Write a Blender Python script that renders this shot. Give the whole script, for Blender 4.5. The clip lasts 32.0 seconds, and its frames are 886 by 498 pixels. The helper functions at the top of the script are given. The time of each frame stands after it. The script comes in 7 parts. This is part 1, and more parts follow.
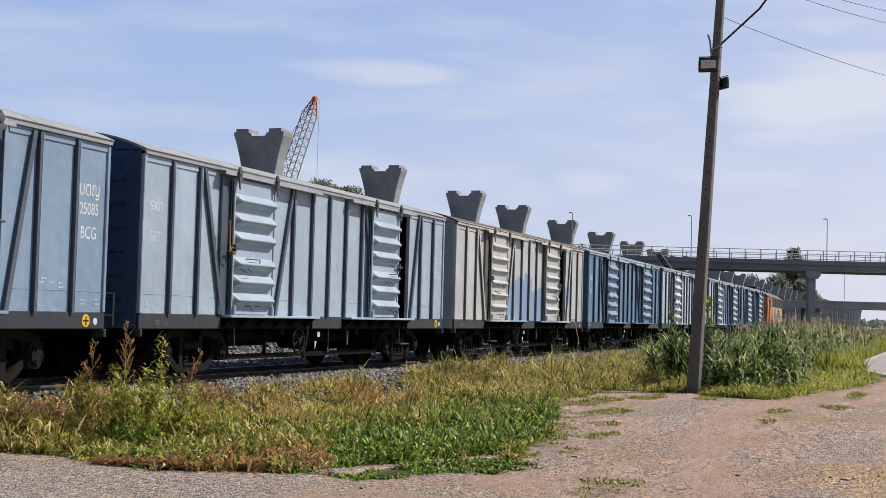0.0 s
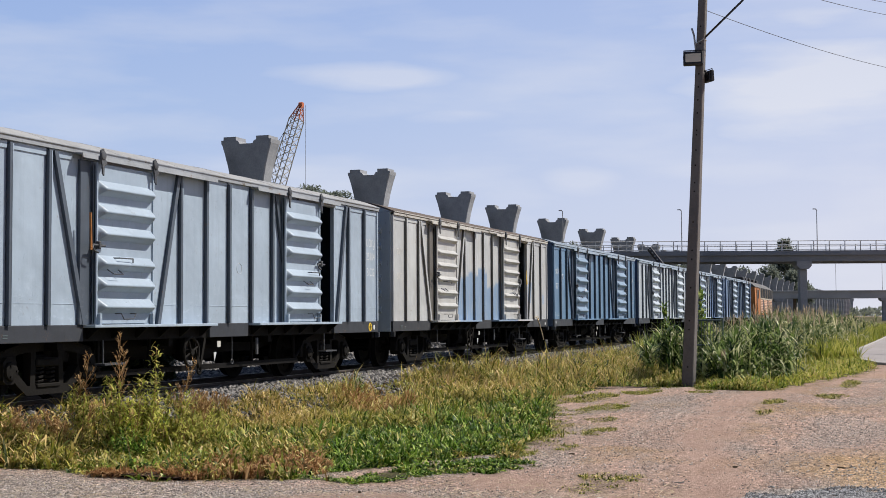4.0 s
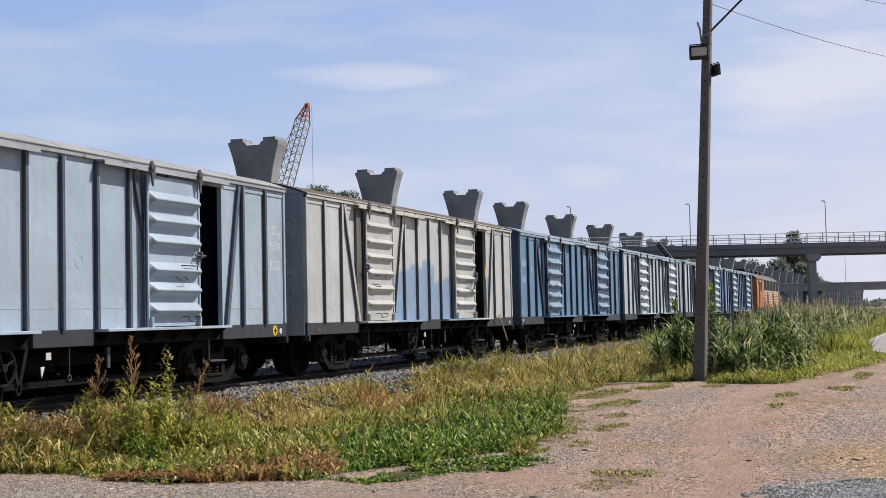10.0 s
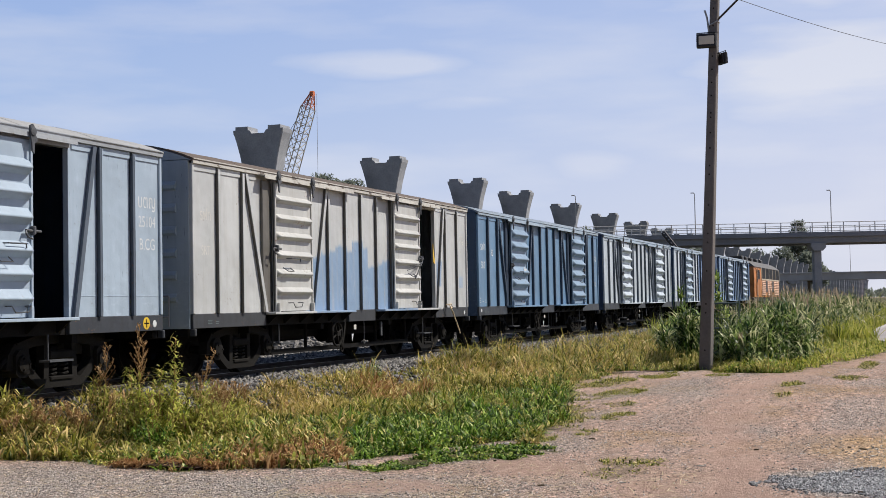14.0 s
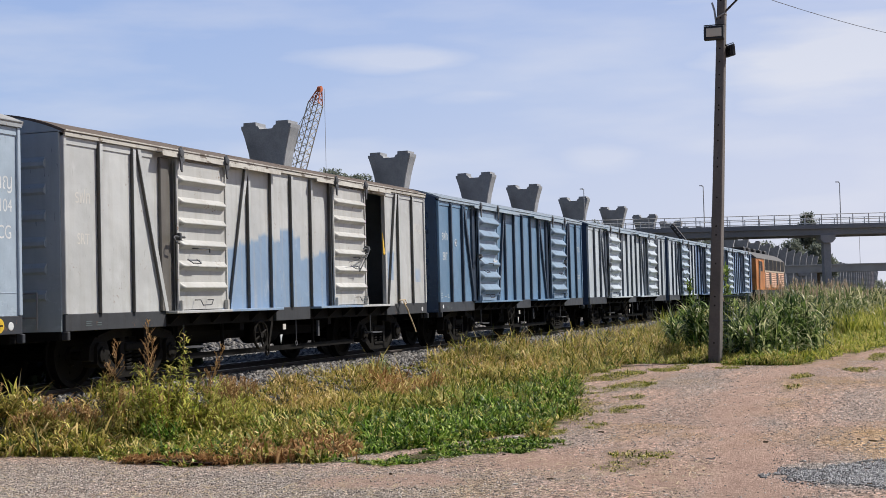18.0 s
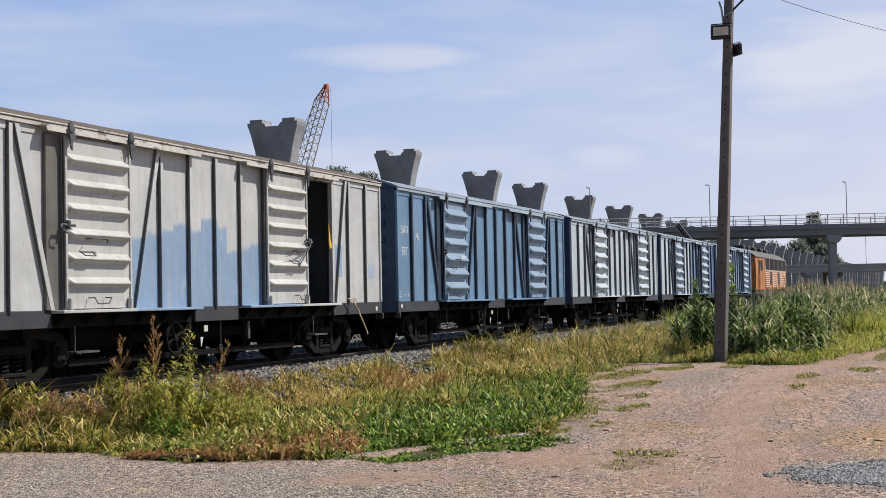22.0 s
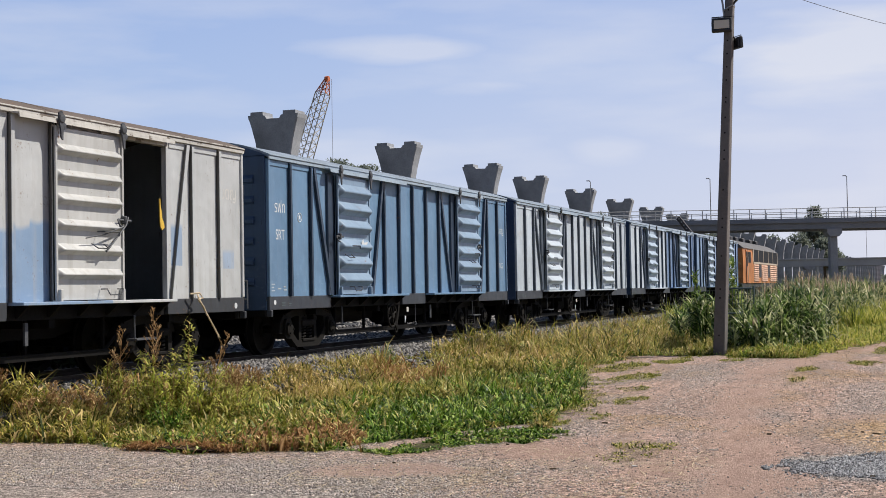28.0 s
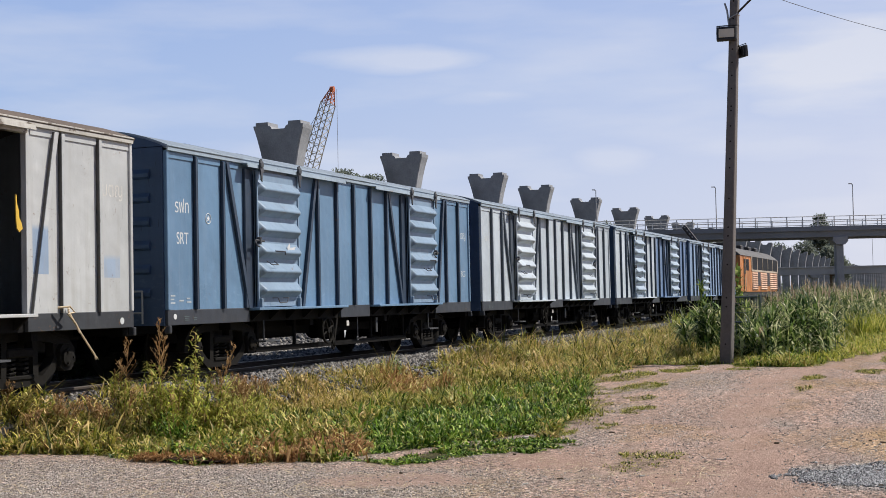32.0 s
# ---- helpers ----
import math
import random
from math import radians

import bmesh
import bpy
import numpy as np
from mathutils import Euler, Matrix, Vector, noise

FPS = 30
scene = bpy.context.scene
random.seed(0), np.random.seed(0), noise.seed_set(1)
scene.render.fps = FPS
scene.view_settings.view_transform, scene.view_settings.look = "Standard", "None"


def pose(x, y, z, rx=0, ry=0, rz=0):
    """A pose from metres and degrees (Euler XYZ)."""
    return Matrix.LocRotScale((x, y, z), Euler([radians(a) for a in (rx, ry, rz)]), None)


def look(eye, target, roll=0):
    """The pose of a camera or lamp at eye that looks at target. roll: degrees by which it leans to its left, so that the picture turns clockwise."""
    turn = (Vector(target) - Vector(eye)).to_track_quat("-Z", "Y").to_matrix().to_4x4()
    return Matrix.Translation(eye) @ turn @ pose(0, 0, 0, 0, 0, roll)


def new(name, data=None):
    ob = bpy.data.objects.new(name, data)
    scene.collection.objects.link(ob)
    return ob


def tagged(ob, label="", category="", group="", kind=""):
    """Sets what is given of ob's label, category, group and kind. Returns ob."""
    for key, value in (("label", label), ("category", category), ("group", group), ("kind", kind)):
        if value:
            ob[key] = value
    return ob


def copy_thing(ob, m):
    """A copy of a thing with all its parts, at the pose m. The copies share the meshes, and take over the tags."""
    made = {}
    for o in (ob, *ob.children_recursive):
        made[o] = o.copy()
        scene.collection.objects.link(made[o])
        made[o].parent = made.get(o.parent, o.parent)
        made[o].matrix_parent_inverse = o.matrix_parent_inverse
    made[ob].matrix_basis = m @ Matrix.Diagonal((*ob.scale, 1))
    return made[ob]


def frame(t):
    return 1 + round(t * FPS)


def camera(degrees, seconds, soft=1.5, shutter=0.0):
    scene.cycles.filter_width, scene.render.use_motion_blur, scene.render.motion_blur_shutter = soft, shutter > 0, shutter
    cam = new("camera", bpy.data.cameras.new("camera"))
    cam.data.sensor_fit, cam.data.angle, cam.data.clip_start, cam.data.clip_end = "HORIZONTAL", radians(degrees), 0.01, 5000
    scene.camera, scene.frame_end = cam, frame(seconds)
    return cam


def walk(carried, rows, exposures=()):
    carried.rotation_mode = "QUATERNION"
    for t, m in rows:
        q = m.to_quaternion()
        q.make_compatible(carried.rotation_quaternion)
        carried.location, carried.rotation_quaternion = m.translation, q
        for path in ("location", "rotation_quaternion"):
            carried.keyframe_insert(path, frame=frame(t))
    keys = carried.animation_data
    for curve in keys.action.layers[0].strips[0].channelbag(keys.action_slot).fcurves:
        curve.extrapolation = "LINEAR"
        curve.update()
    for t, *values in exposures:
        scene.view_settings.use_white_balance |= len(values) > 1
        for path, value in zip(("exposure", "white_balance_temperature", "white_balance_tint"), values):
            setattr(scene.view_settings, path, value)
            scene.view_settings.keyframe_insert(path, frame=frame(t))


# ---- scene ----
cam = camera(36.5, 32.0, 0.6)
walk(cam, [
    (0, pose(0, -0.025, 1.612, 92.837, -1.511, -70.520)),
    (0.5, pose(0, -0.027, 1.611, 92.941, -1.076, -70.528)),
    (1, pose(0, -0.029, 1.611, 92.998, -0.736, -70.563)),
    (1.5, pose(0, -0.032, 1.612, 93.004, -0.515, -70.605)),
    (2, pose(0, -0.033, 1.611, 92.979, -0.309, -70.655)),
    (2.5, pose(0, -0.031, 1.610, 92.964, -0.153, -70.699)),
    (3, pose(0, -0.028, 1.608, 92.990, -0.034, -70.725)),
    (3.5, pose(0, -0.027, 1.605, 92.961, 0.147, -70.775)),
    (5.5, pose(0, -0.026, 1.606, 92.846, 0.694, -70.768)),
    (6, pose(0, -0.025, 1.607, 92.864, 0.816, -70.721)),
    (6.5, pose(0, -0.024, 1.607, 92.878, 0.995, -70.658)),
    (7, pose(0, -0.024, 1.606, 92.862, 1.080, -70.609)),
    (7.5, pose(0, -0.022, 1.605, 92.828, 1.084, -70.580)),
    (8, pose(0, -0.020, 1.603, 92.816, 1.179, -70.556)),
    (8.5, pose(0, -0.017, 1.602, 92.793, 1.190, -70.507)),
    (9, pose(0, -0.015, 1.603, 92.794, 1.258, -70.459)),
    (9.5, pose(0, -0.014, 1.606, 92.823, 1.291, -70.418)),
    (10, pose(0, -0.013, 1.606, 92.851, 1.258, -70.404)),
    (10.5, pose(0, -0.015, 1.604, 92.827, 1.251, -70.370)),
    (11, pose(0, -0.016, 1.601, 92.776, 1.252, -70.332)),
    (11.5, pose(0, -0.017, 1.600, 92.700, 1.306, -70.327)),
    (12, pose(0, -0.015, 1.599, 92.632, 1.246, -70.298)),
    (12.5, pose(0, -0.011, 1.599, 92.558, 1.225, -70.300)),
    (13, pose(0, -0.002, 1.600, 92.463, 1.132, -70.282)),
    (13.5, pose(0, 0.013, 1.602, 92.415, 1.128, -70.249)),
    (14, pose(0, 0.028, 1.605, 92.361, 1.116, -70.223)),
    (14.5, pose(0, 0.037, 1.608, 92.334, 1.111, -70.188)),
    (16.5, pose(0, 0.013, 1.601, 92.120, 1.277, -70.041)),
    (17, pose(0, 0.014, 1.601, 92.091, 1.321, -69.996)),
    (17.5, pose(0, 0.015, 1.602, 92.104, 1.397, -69.924)),
    (18, pose(0, 0.017, 1.602, 92.134, 1.478, -69.835)),
    (18.5, pose(0, 0.018, 1.600, 92.143, 1.524, -69.775)),
    (19, pose(0, 0.017, 1.600, 92.150, 1.476, -69.728)),
    (19.5, pose(0, 0.017, 1.599, 92.111, 1.369, -69.709)),
    (20, pose(0, 0.020, 1.596, 92.087, 1.351, -69.698)),
    (20.5, pose(0, 0.022, 1.595, 92.119, 1.258, -69.644)),
    (21, pose(0, 0.021, 1.596, 92.133, 1.257, -69.636)),
    (21.5, pose(0, 0.019, 1.596, 92.095, 1.182, -69.612)),
    (22, pose(0, 0.018, 1.595, 92.062, 1.186, -69.608)),
    (22.5, pose(0, 0.016, 1.594, 92.005, 1.087, -69.603)),
    (23, pose(0, 0.014, 1.594, 91.956, 1.106, -69.586)),
    (23.5, pose(0, 0.015, 1.596, 91.962, 1.105, -69.576)),
    (24, pose(0, 0.016, 1.595, 91.970, 1.101, -69.574)),
    (24.5, pose(0, 0.018, 1.593, 91.925, 1.052, -69.562)),
    (25, pose(0, 0.021, 1.593, 91.911, 0.965, -69.547)),
    (25.5, pose(0, 0.025, 1.592, 91.891, 0.882, -69.565)),
    (27.5, pose(0, 0.005, 1.587, 91.748, 1.047, -69.612)),
    (28, pose(0, 0.005, 1.588, 91.755, 1.039, -69.588)),
    (28.5, pose(0, 0.006, 1.590, 91.773, 1.098, -69.583)),
    (29, pose(0, 0.009, 1.593, 91.812, 1.115, -69.548)),
    (29.5, pose(0, 0.011, 1.594, 91.879, 1.217, -69.494)),
    (30, pose(0, 0.012, 1.592, 91.982, 1.237, -69.457)),
    (30.5, pose(0, 0.013, 1.591, 92.054, 1.212, -69.425)),
    (31, pose(0, 0.013, 1.593, 92.082, 1.263, -69.410)),
    (31.5, pose(0, 0.012, 1.593, 92.098, 1.218, -69.387)),
    (32, pose(0, 0.010, 1.592, 92.168, 1.253, -69.343)),
])

# ---- world, sun, exposure ----
SUN_AZ, SUN_EL = -57.0, 50.0     # degrees from +x towards +y, and above the ground
world = bpy.data.worlds.new("sky")
scene.world = world
world.use_nodes = True
wn = world.node_tree.nodes
wl = world.node_tree.links
wn.clear()
w_out, w_bg, w_sky = wn.new("ShaderNodeOutputWorld"), wn.new("ShaderNodeBackground"), wn.new("ShaderNodeTexSky")
w_sky.sky_type, w_sky.sun_disc = "NISHITA", False
w_sky.sun_elevation = radians(SUN_EL)
w_sky.sun_rotation = radians(90 - SUN_AZ)
w_sky.air_density, w_sky.dust_density, w_sky.ozone_density = 1.0, 0.6, 4.0
w_haze, w_mixs = wn.new("ShaderNodeBackground"), wn.new("ShaderNodeMixShader")
w_co, w_map, w_noise, w_sep = wn.new("ShaderNodeTexCoord"), wn.new("ShaderNodeMapping"), wn.new("ShaderNodeTexNoise"), wn.new("ShaderNodeSeparateXYZ")
w_map.inputs["Scale"].default_value = (3.0, 3.0, 15.0)
w_map.inputs["Location"].default_value = (0.6, 0.2, 0.9)
w_noise.inputs["Scale"].default_value, w_noise.inputs["Detail"].default_value = 1.7, 6.0
wl.new(w_co.outputs["Generated"], w_map.inputs["Vector"])
wl.new(w_co.outputs["Generated"], w_sep.inputs[0])
wl.new(w_map.outputs["Vector"], w_noise.inputs["Vector"])


def world_ramp(source, stops):
    r = wn.new("ShaderNodeValToRGB")
    while len(r.color_ramp.elements) < len(stops):
        r.color_ramp.elements.new(0.5)
    for el, (at, c) in zip(r.color_ramp.elements, stops):
        el.position, el.color = at, (*c, 1)
    wl.new(source, r.inputs["Fac"])
    return r.outputs["Color"]


def world_math(op, a, b):
    m = wn.new("ShaderNodeMath")
    m.operation, m.use_clamp = op, False
    m.inputs[2].default_value = 0.5
    for sock, v in zip(m.inputs, (a, b)):
        if isinstance(v, (int, float)):
            sock.default_value = v
        else:
            wl.new(v, sock)
    return m.outputs[0]


haze = world_ramp(w_sep.outputs["Z"], ((0.0, (0.82, 0.835, 0.95)), (0.09, (0.74, 0.785, 0.975)), (0.16, (0.635, 0.725, 0.985)), (0.25, (0.53, 0.645, 0.98)), (0.7, (0.26, 0.40, 0.80))))
share = world_ramp(w_sep.outputs["Z"], ((0.0, (0.95,) * 3), (0.25, (0.85,) * 3), (0.45, (0.25,) * 3), (0.8, (0.1,) * 3)))
thin = world_ramp(w_noise.outputs["Fac"], ((0.46, (0, 0, 0)), (0.78, (0.42,) * 3)))
cloud = thin
for az, el, wide, tall, most in ((21.2, 10.1, 3.4, 0.6, 0.42), (3.0, 9.6, 6.0, 2.6, 0.60), (13.3, 5.7, 1.6, 0.6, 0.25), (18.4, 8.7, 2.6, 0.4, 0.3), (3.0, 12.4, 6.0, 1.0, 0.6)):
    m = wn.new("ShaderNodeMapping")                    # turns the cloud's middle onto +x, then scales its width and height to 1
    m.vector_type = "TEXTURE"
    m.inputs["Rotation"].default_value = (0, radians(-el), radians(az))
    m.inputs["Scale"].default_value = (10.0, math.tan(radians(wide)), math.tan(radians(tall)))
    wl.new(w_co.outputs["Generated"], m.inputs["Vector"])
    far = wn.new("ShaderNodeVectorMath")
    far.operation = "LENGTH"
    wl.new(m.outputs["Vector"], far.inputs[0])
    ragged = world_math("ADD", far.outputs["Value"], world_math("MULTIPLY", world_math("SUBTRACT", w_noise.outputs["Fac"], 0.5), 3.6))
    cloud = world_math("MAXIMUM", cloud, world_ramp(ragged, ((0.15, (most,) * 3), (1.15, (0, 0, 0)))))
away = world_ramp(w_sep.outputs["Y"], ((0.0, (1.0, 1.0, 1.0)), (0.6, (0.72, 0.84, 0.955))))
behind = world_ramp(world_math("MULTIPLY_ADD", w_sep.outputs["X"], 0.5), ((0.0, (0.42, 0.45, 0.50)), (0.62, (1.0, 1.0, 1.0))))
w_mul = wn.new("ShaderNodeMix")
w_mul.data_type, w_mul.blend_type = "RGBA", "MULTIPLY"
w_mul.inputs["Factor"].default_value = 1.0
wl.new(haze, w_mul.inputs["A"])
wl.new(away, w_mul.inputs["B"])
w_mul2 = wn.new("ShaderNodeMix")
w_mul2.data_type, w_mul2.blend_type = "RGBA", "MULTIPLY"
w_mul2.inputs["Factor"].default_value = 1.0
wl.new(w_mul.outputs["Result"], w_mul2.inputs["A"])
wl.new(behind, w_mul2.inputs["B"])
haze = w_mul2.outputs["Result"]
w_mix = wn.new("ShaderNodeMix")
w_mix.data_type = "RGBA"
w_mix.inputs["B"].default_value = (1.0, 0.99, 1.03, 1)
wl.new(cloud, w_mix.inputs["Factor"])
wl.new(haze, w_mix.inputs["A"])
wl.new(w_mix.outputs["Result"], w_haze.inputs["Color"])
wl.new(w_sky.outputs["Color"], w_bg.inputs["Color"])
w_bg.inputs["Strength"].default_value, w_haze.inputs["Strength"].default_value = 0.04, 0.68
wl.new(share, w_mixs.inputs[0])
wl.new(w_bg.outputs["Background"], w_mixs.inputs[1])
wl.new(w_haze.outputs["Background"], w_mixs.inputs[2])
wl.new(w_mixs.outputs["Shader"], w_out.inputs["Surface"])

sun = new("sun", bpy.data.lights.new("sun", "SUN"))
sun.data.energy, sun.data.angle, sun.data.color = 4.4, radians(0.6), (1.0, 0.93, 0.83)
sun_way = Vector((math.cos(radians(SUN_AZ)) * math.cos(radians(SUN_EL)), math.sin(radians(SUN_AZ)) * math.cos(radians(SUN_EL)), math.sin(radians(SUN_EL))))
sun.matrix_world = look(sun_way * 60, (0, 0, 0))
scene.view_settings.exposure = 0.42

# ---- materials ----
def material(name):
    m = bpy.data.materials.new(name)
    m.use_nodes = True
    nt = m.node_tree
    return m, nt, nt.nodes["Principled BSDF"]


def node(nt, kind, **values):
    n = nt.nodes.new(kind)
    for key, v in values.items():
        n.inputs[key.replace("_", " ")].default_value = v
    return n


def noise_of(nt, scale, detail=4.0, stretch=(1, 1, 1), source="Object"):
    co, mp = nt.nodes.new("ShaderNodeTexCoord"), nt.nodes.new("ShaderNodeMapping")
    mp.inputs["Scale"].default_value = stretch
    tx = node(nt, "ShaderNodeTexNoise", Scale=scale, Detail=detail, Roughness=0.6)
    nt.links.new(co.outputs[source], mp.inputs["Vector"])
    nt.links.new(mp.outputs["Vector"], tx.inputs["Vector"])
    return tx.outputs["Fac"]


def ramp(nt, fac, stops):
    r = nt.nodes.new("ShaderNodeValToRGB")
    e = r.color_ramp.elements
    while len(e) < len(stops):
        e.new(0.5)
    for el, (at, c) in zip(e, stops):
        el.position = at
        el.color = (*c, 1) if len(c) == 3 else c
    nt.links.new(fac, r.inputs["Fac"])
    return r.outputs["Color"]


def mix(nt, fac, a, b, blend="MIX"):
    m = nt.nodes.new("ShaderNodeMix")
    m.data_type, m.blend_type = "RGBA", blend
    for sock, v in (("Factor", fac), ("A", a), ("B", b)):
        if isinstance(v, (int, float)):
            m.inputs[sock].default_value = v
        elif isinstance(v, tuple):
            m.inputs[sock].default_value = (*v, 1)
        else:
            nt.links.new(v, m.inputs[sock])
    return m.outputs["Result"]


def math_of(nt, op, a, b=0.0, clamp=False):
    m = nt.nodes.new("ShaderNodeMath")
    m.operation, m.use_clamp = op, clamp
    for sock, v in zip(m.inputs, (a, b)):
        if isinstance(v, (int, float)):
            sock.default_value = v
        else:
            nt.links.new(v, sock)
    return m.outputs[0]


def bump(nt, b, fac, strength, distance):
    n = node(nt, "ShaderNodeBump", Strength=strength, Distance=distance)
    nt.links.new(fac, n.inputs["Height"])
    nt.links.new(n.outputs["Normal"], b.inputs["Normal"])


def plain(name, colour, rough=0.7, metal=0.0, vary=0.25, scale=6.0, bumpy=0.15, dist=0.01, spec=0.4):
    """A surface with stains and grain at two scales."""
    m, nt, b = material(name)
    big, fine = noise_of(nt, scale * 0.25), noise_of(nt, scale * 6, 3)
    lo, hi = tuple(c * (1 - vary) for c in colour), tuple(min(1, c * (1 + vary)) for c in colour)
    c1 = ramp(nt, big, ((0.3, lo), (0.7, hi)))
    c2 = ramp(nt, fine, ((0.35, (1 - vary * 0.6,) * 3), (0.65, (1, 1, 1))))
    nt.links.new(mix(nt, 1.0, c1, c2, "MULTIPLY"), b.inputs["Base Color"])
    b.inputs["Roughness"].default_value, b.inputs["Metallic"].default_value = rough, metal
    b.inputs["Specular IOR Level"].default_value = spec
    bump(nt, b, fine, bumpy, dist)
    return m


def wagon_paint(name, colour, streak, rust=0.15, patch=None, rough=0.42, peel=0.0):
    """Old gloss paint on sheet steel: faded clouds, rain streaks, rust spots, slight dents. patch: repainted colour low on the middle bays."""
    m, nt, b = material(name)
    big = noise_of(nt, 0.9, 4)
    runs = noise_of(nt, 5.0, 5, (1.6, 1.6, 0.10))
    fine = noise_of(nt, 28.0, 4)
    dents = noise_of(nt, 1.7, 2)
    c = ramp(nt, big, ((0.3, tuple(v * 0.86 for v in colour)), (0.7, tuple(min(1, v * 1.12) for v in colour))))
    if patch:
        co, sep = nt.nodes.new("ShaderNodeTexCoord"), nt.nodes.new("ShaderNodeSeparateXYZ")
        nt.links.new(co.outputs["Object"], sep.inputs[0])
        for colour_b, x0, x1, z0, z1 in patch:
            steps = noise_of(nt, 1.2, 1, (1.0, 0.01, 0.01))
            bay = nt.nodes.new("ShaderNodeTexWhiteNoise")
            bay.noise_dimensions = "1D"
            nt.links.new(math_of(nt, "SNAP", math_of(nt, "ADD", sep.outputs["X"], 1.515), 0.3725), bay.inputs["W"])
            edge = math_of(nt, "ADD", z1 - 0.55, math_of(nt, "ADD", math_of(nt, "MULTIPLY", bay.outputs["Value"], 0.55), math_of(nt, "MULTIPLY", noise_of(nt, 2.6, 1, (1.0, 0.01, 0.01)), 0.2)))
            if z1 - z0 < 0.7:
                edge = math_of(nt, "ADD", z1, math_of(nt, "MULTIPLY", math_of(nt, "SUBTRACT", steps, 0.5), 0.08))
            a1 = math_of(nt, "MULTIPLY", math_of(nt, "GREATER_THAN", sep.outputs["X"], x0), math_of(nt, "LESS_THAN", sep.outputs["X"], x1))
            a2 = math_of(nt, "MULTIPLY", math_of(nt, "GREATER_THAN", sep.outputs["Z"], z0),
                         math_of(nt, "MULTIPLY", math_of(nt, "SUBTRACT", edge, sep.outputs["Z"]), 14.0, True))
            c = mix(nt, math_of(nt, "MULTIPLY", math_of(nt, "MULTIPLY", a1, a2), 0.92), c, colour_b)
    c = mix(nt, ramp(nt, runs, ((0.50, (0, 0, 0)), (0.78, (0.65,) * 3))), c, streak)
    spots = ramp(nt, math_of(nt, "MULTIPLY", fine, noise_of(nt, 3.0, 3)), ((0.37, (0, 0, 0)), (0.44, (rust * 3,) * 3)))
    c = mix(nt, spots, c, (0.16, 0.085, 0.045))
    scuff = noise_of(nt, 3.0, 6, (1.3, 1.3, 0.6))
    c = mix(nt, ramp(nt, scuff, ((0.60, (0, 0, 0)), (0.72, (0.26,) * 3))), c, tuple(min(0.8, v * 1.35 + 0.03) for v in colour))
    co2, sp2 = nt.nodes.new("ShaderNodeTexCoord"), nt.nodes.new("ShaderNodeSeparateXYZ")
    nt.links.new(co2.outputs["Object"], sp2.inputs[0])
    foot = ramp(nt, math_of(nt, "MULTIPLY", sp2.outputs["Z"], 0.25), ((0.26, (1, 1, 1)), (0.40, (0.12,) * 3)))
    rubs = ramp(nt, noise_of(nt, 9.0, 5, (0.9, 1.0, 1.8)), ((0.56, (0, 0, 0)), (0.66, (0.30 if not patch else 0.08,) * 3)))
    c = mix(nt, math_of(nt, "MULTIPLY", foot, math_of(nt, "MULTIPLY", rubs, 1.0 if max(colour) > 0.1 else 0.15)), c, tuple(min(0.75, v * 1.3 + 0.10) for v in colour))
    nicks = ramp(nt, noise_of(nt, 26.0, 2, (2.2, 1.0, 0.16)), ((0.70, (0, 0, 0)), (0.735, (0.7,) * 3)))
    c = mix(nt, nicks, c, tuple(v * 0.35 for v in colour))
    if peel:
        flakes = noise_of(nt, 7.0, 6, (0.6, 1.0, 1.4))
        c = mix(nt, ramp(nt, flakes, ((0.56 - peel, (0, 0, 0)), (0.585 - peel, (0.85,) * 3))), c, (0.10, 0.075, 0.055))
    nt.links.new(c, b.inputs["Base Color"])
    b.inputs["Specular IOR Level"].default_value = 0.45
    nt.links.new(math_of(nt, "ADD", rough - 0.1, math_of(nt, "MULTIPLY", big, 0.25)), b.inputs["Roughness"])
    h = math_of(nt, "ADD", math_of(nt, "MULTIPLY", dents, 1.0), math_of(nt, "MULTIPLY", fine, 0.04))
    bump(nt, b, h, 0.75, 0.04)
    return m


def leafy(name, stops, rough=0.55, trans=0.35, patch_scale=0.5, patch_to=None):
    """Leaf or blade: a colour for each island, a drift of tone over the place, and light passing through."""
    m, nt, b = material(name)
    geo = nt.nodes.new("ShaderNodeNewGeometry")
    c = ramp(nt, geo.outputs["Random Per Island"], stops)
    if patch_to:
        tone = ramp(nt, noise_of(nt, patch_scale, 3), ((0.45, (0, 0, 0)), (0.62, (0.4,) * 3)))
        c = mix(nt, tone, c, patch_to)
    nt.links.new(c, b.inputs["Base Color"])
    b.inputs["Roughness"].default_value, b.inputs["Specular IOR Level"].default_value = rough, 0.2
    tr, add = nt.nodes.new("ShaderNodeBsdfTranslucent"), nt.nodes.new("ShaderNodeMixShader")
    nt.links.new(c, tr.inputs["Color"])
    add.inputs[0].default_value = trans
    nt.links.new(b.outputs[0], add.inputs[1])
    nt.links.new(tr.outputs[0], add.inputs[2])
    nt.links.new(add.outputs[0], nt.nodes["Material Output"].inputs["Surface"])
    return m


def stone_mix(name, stops, rough=0.9):
    m, nt, b = material(name)
    geo = nt.nodes.new("ShaderNodeNewGeometry")
    c = ramp(nt, geo.outputs["Random Per Island"], stops)
    nt.links.new(mix(nt, 0.5, c, ramp(nt, noise_of(nt, 40, 3), ((0.3, (0.45,) * 3), (0.7, (1, 1, 1)))), "MULTIPLY"), b.inputs["Base Color"])
    b.inputs["Roughness"].default_value = rough
    return m


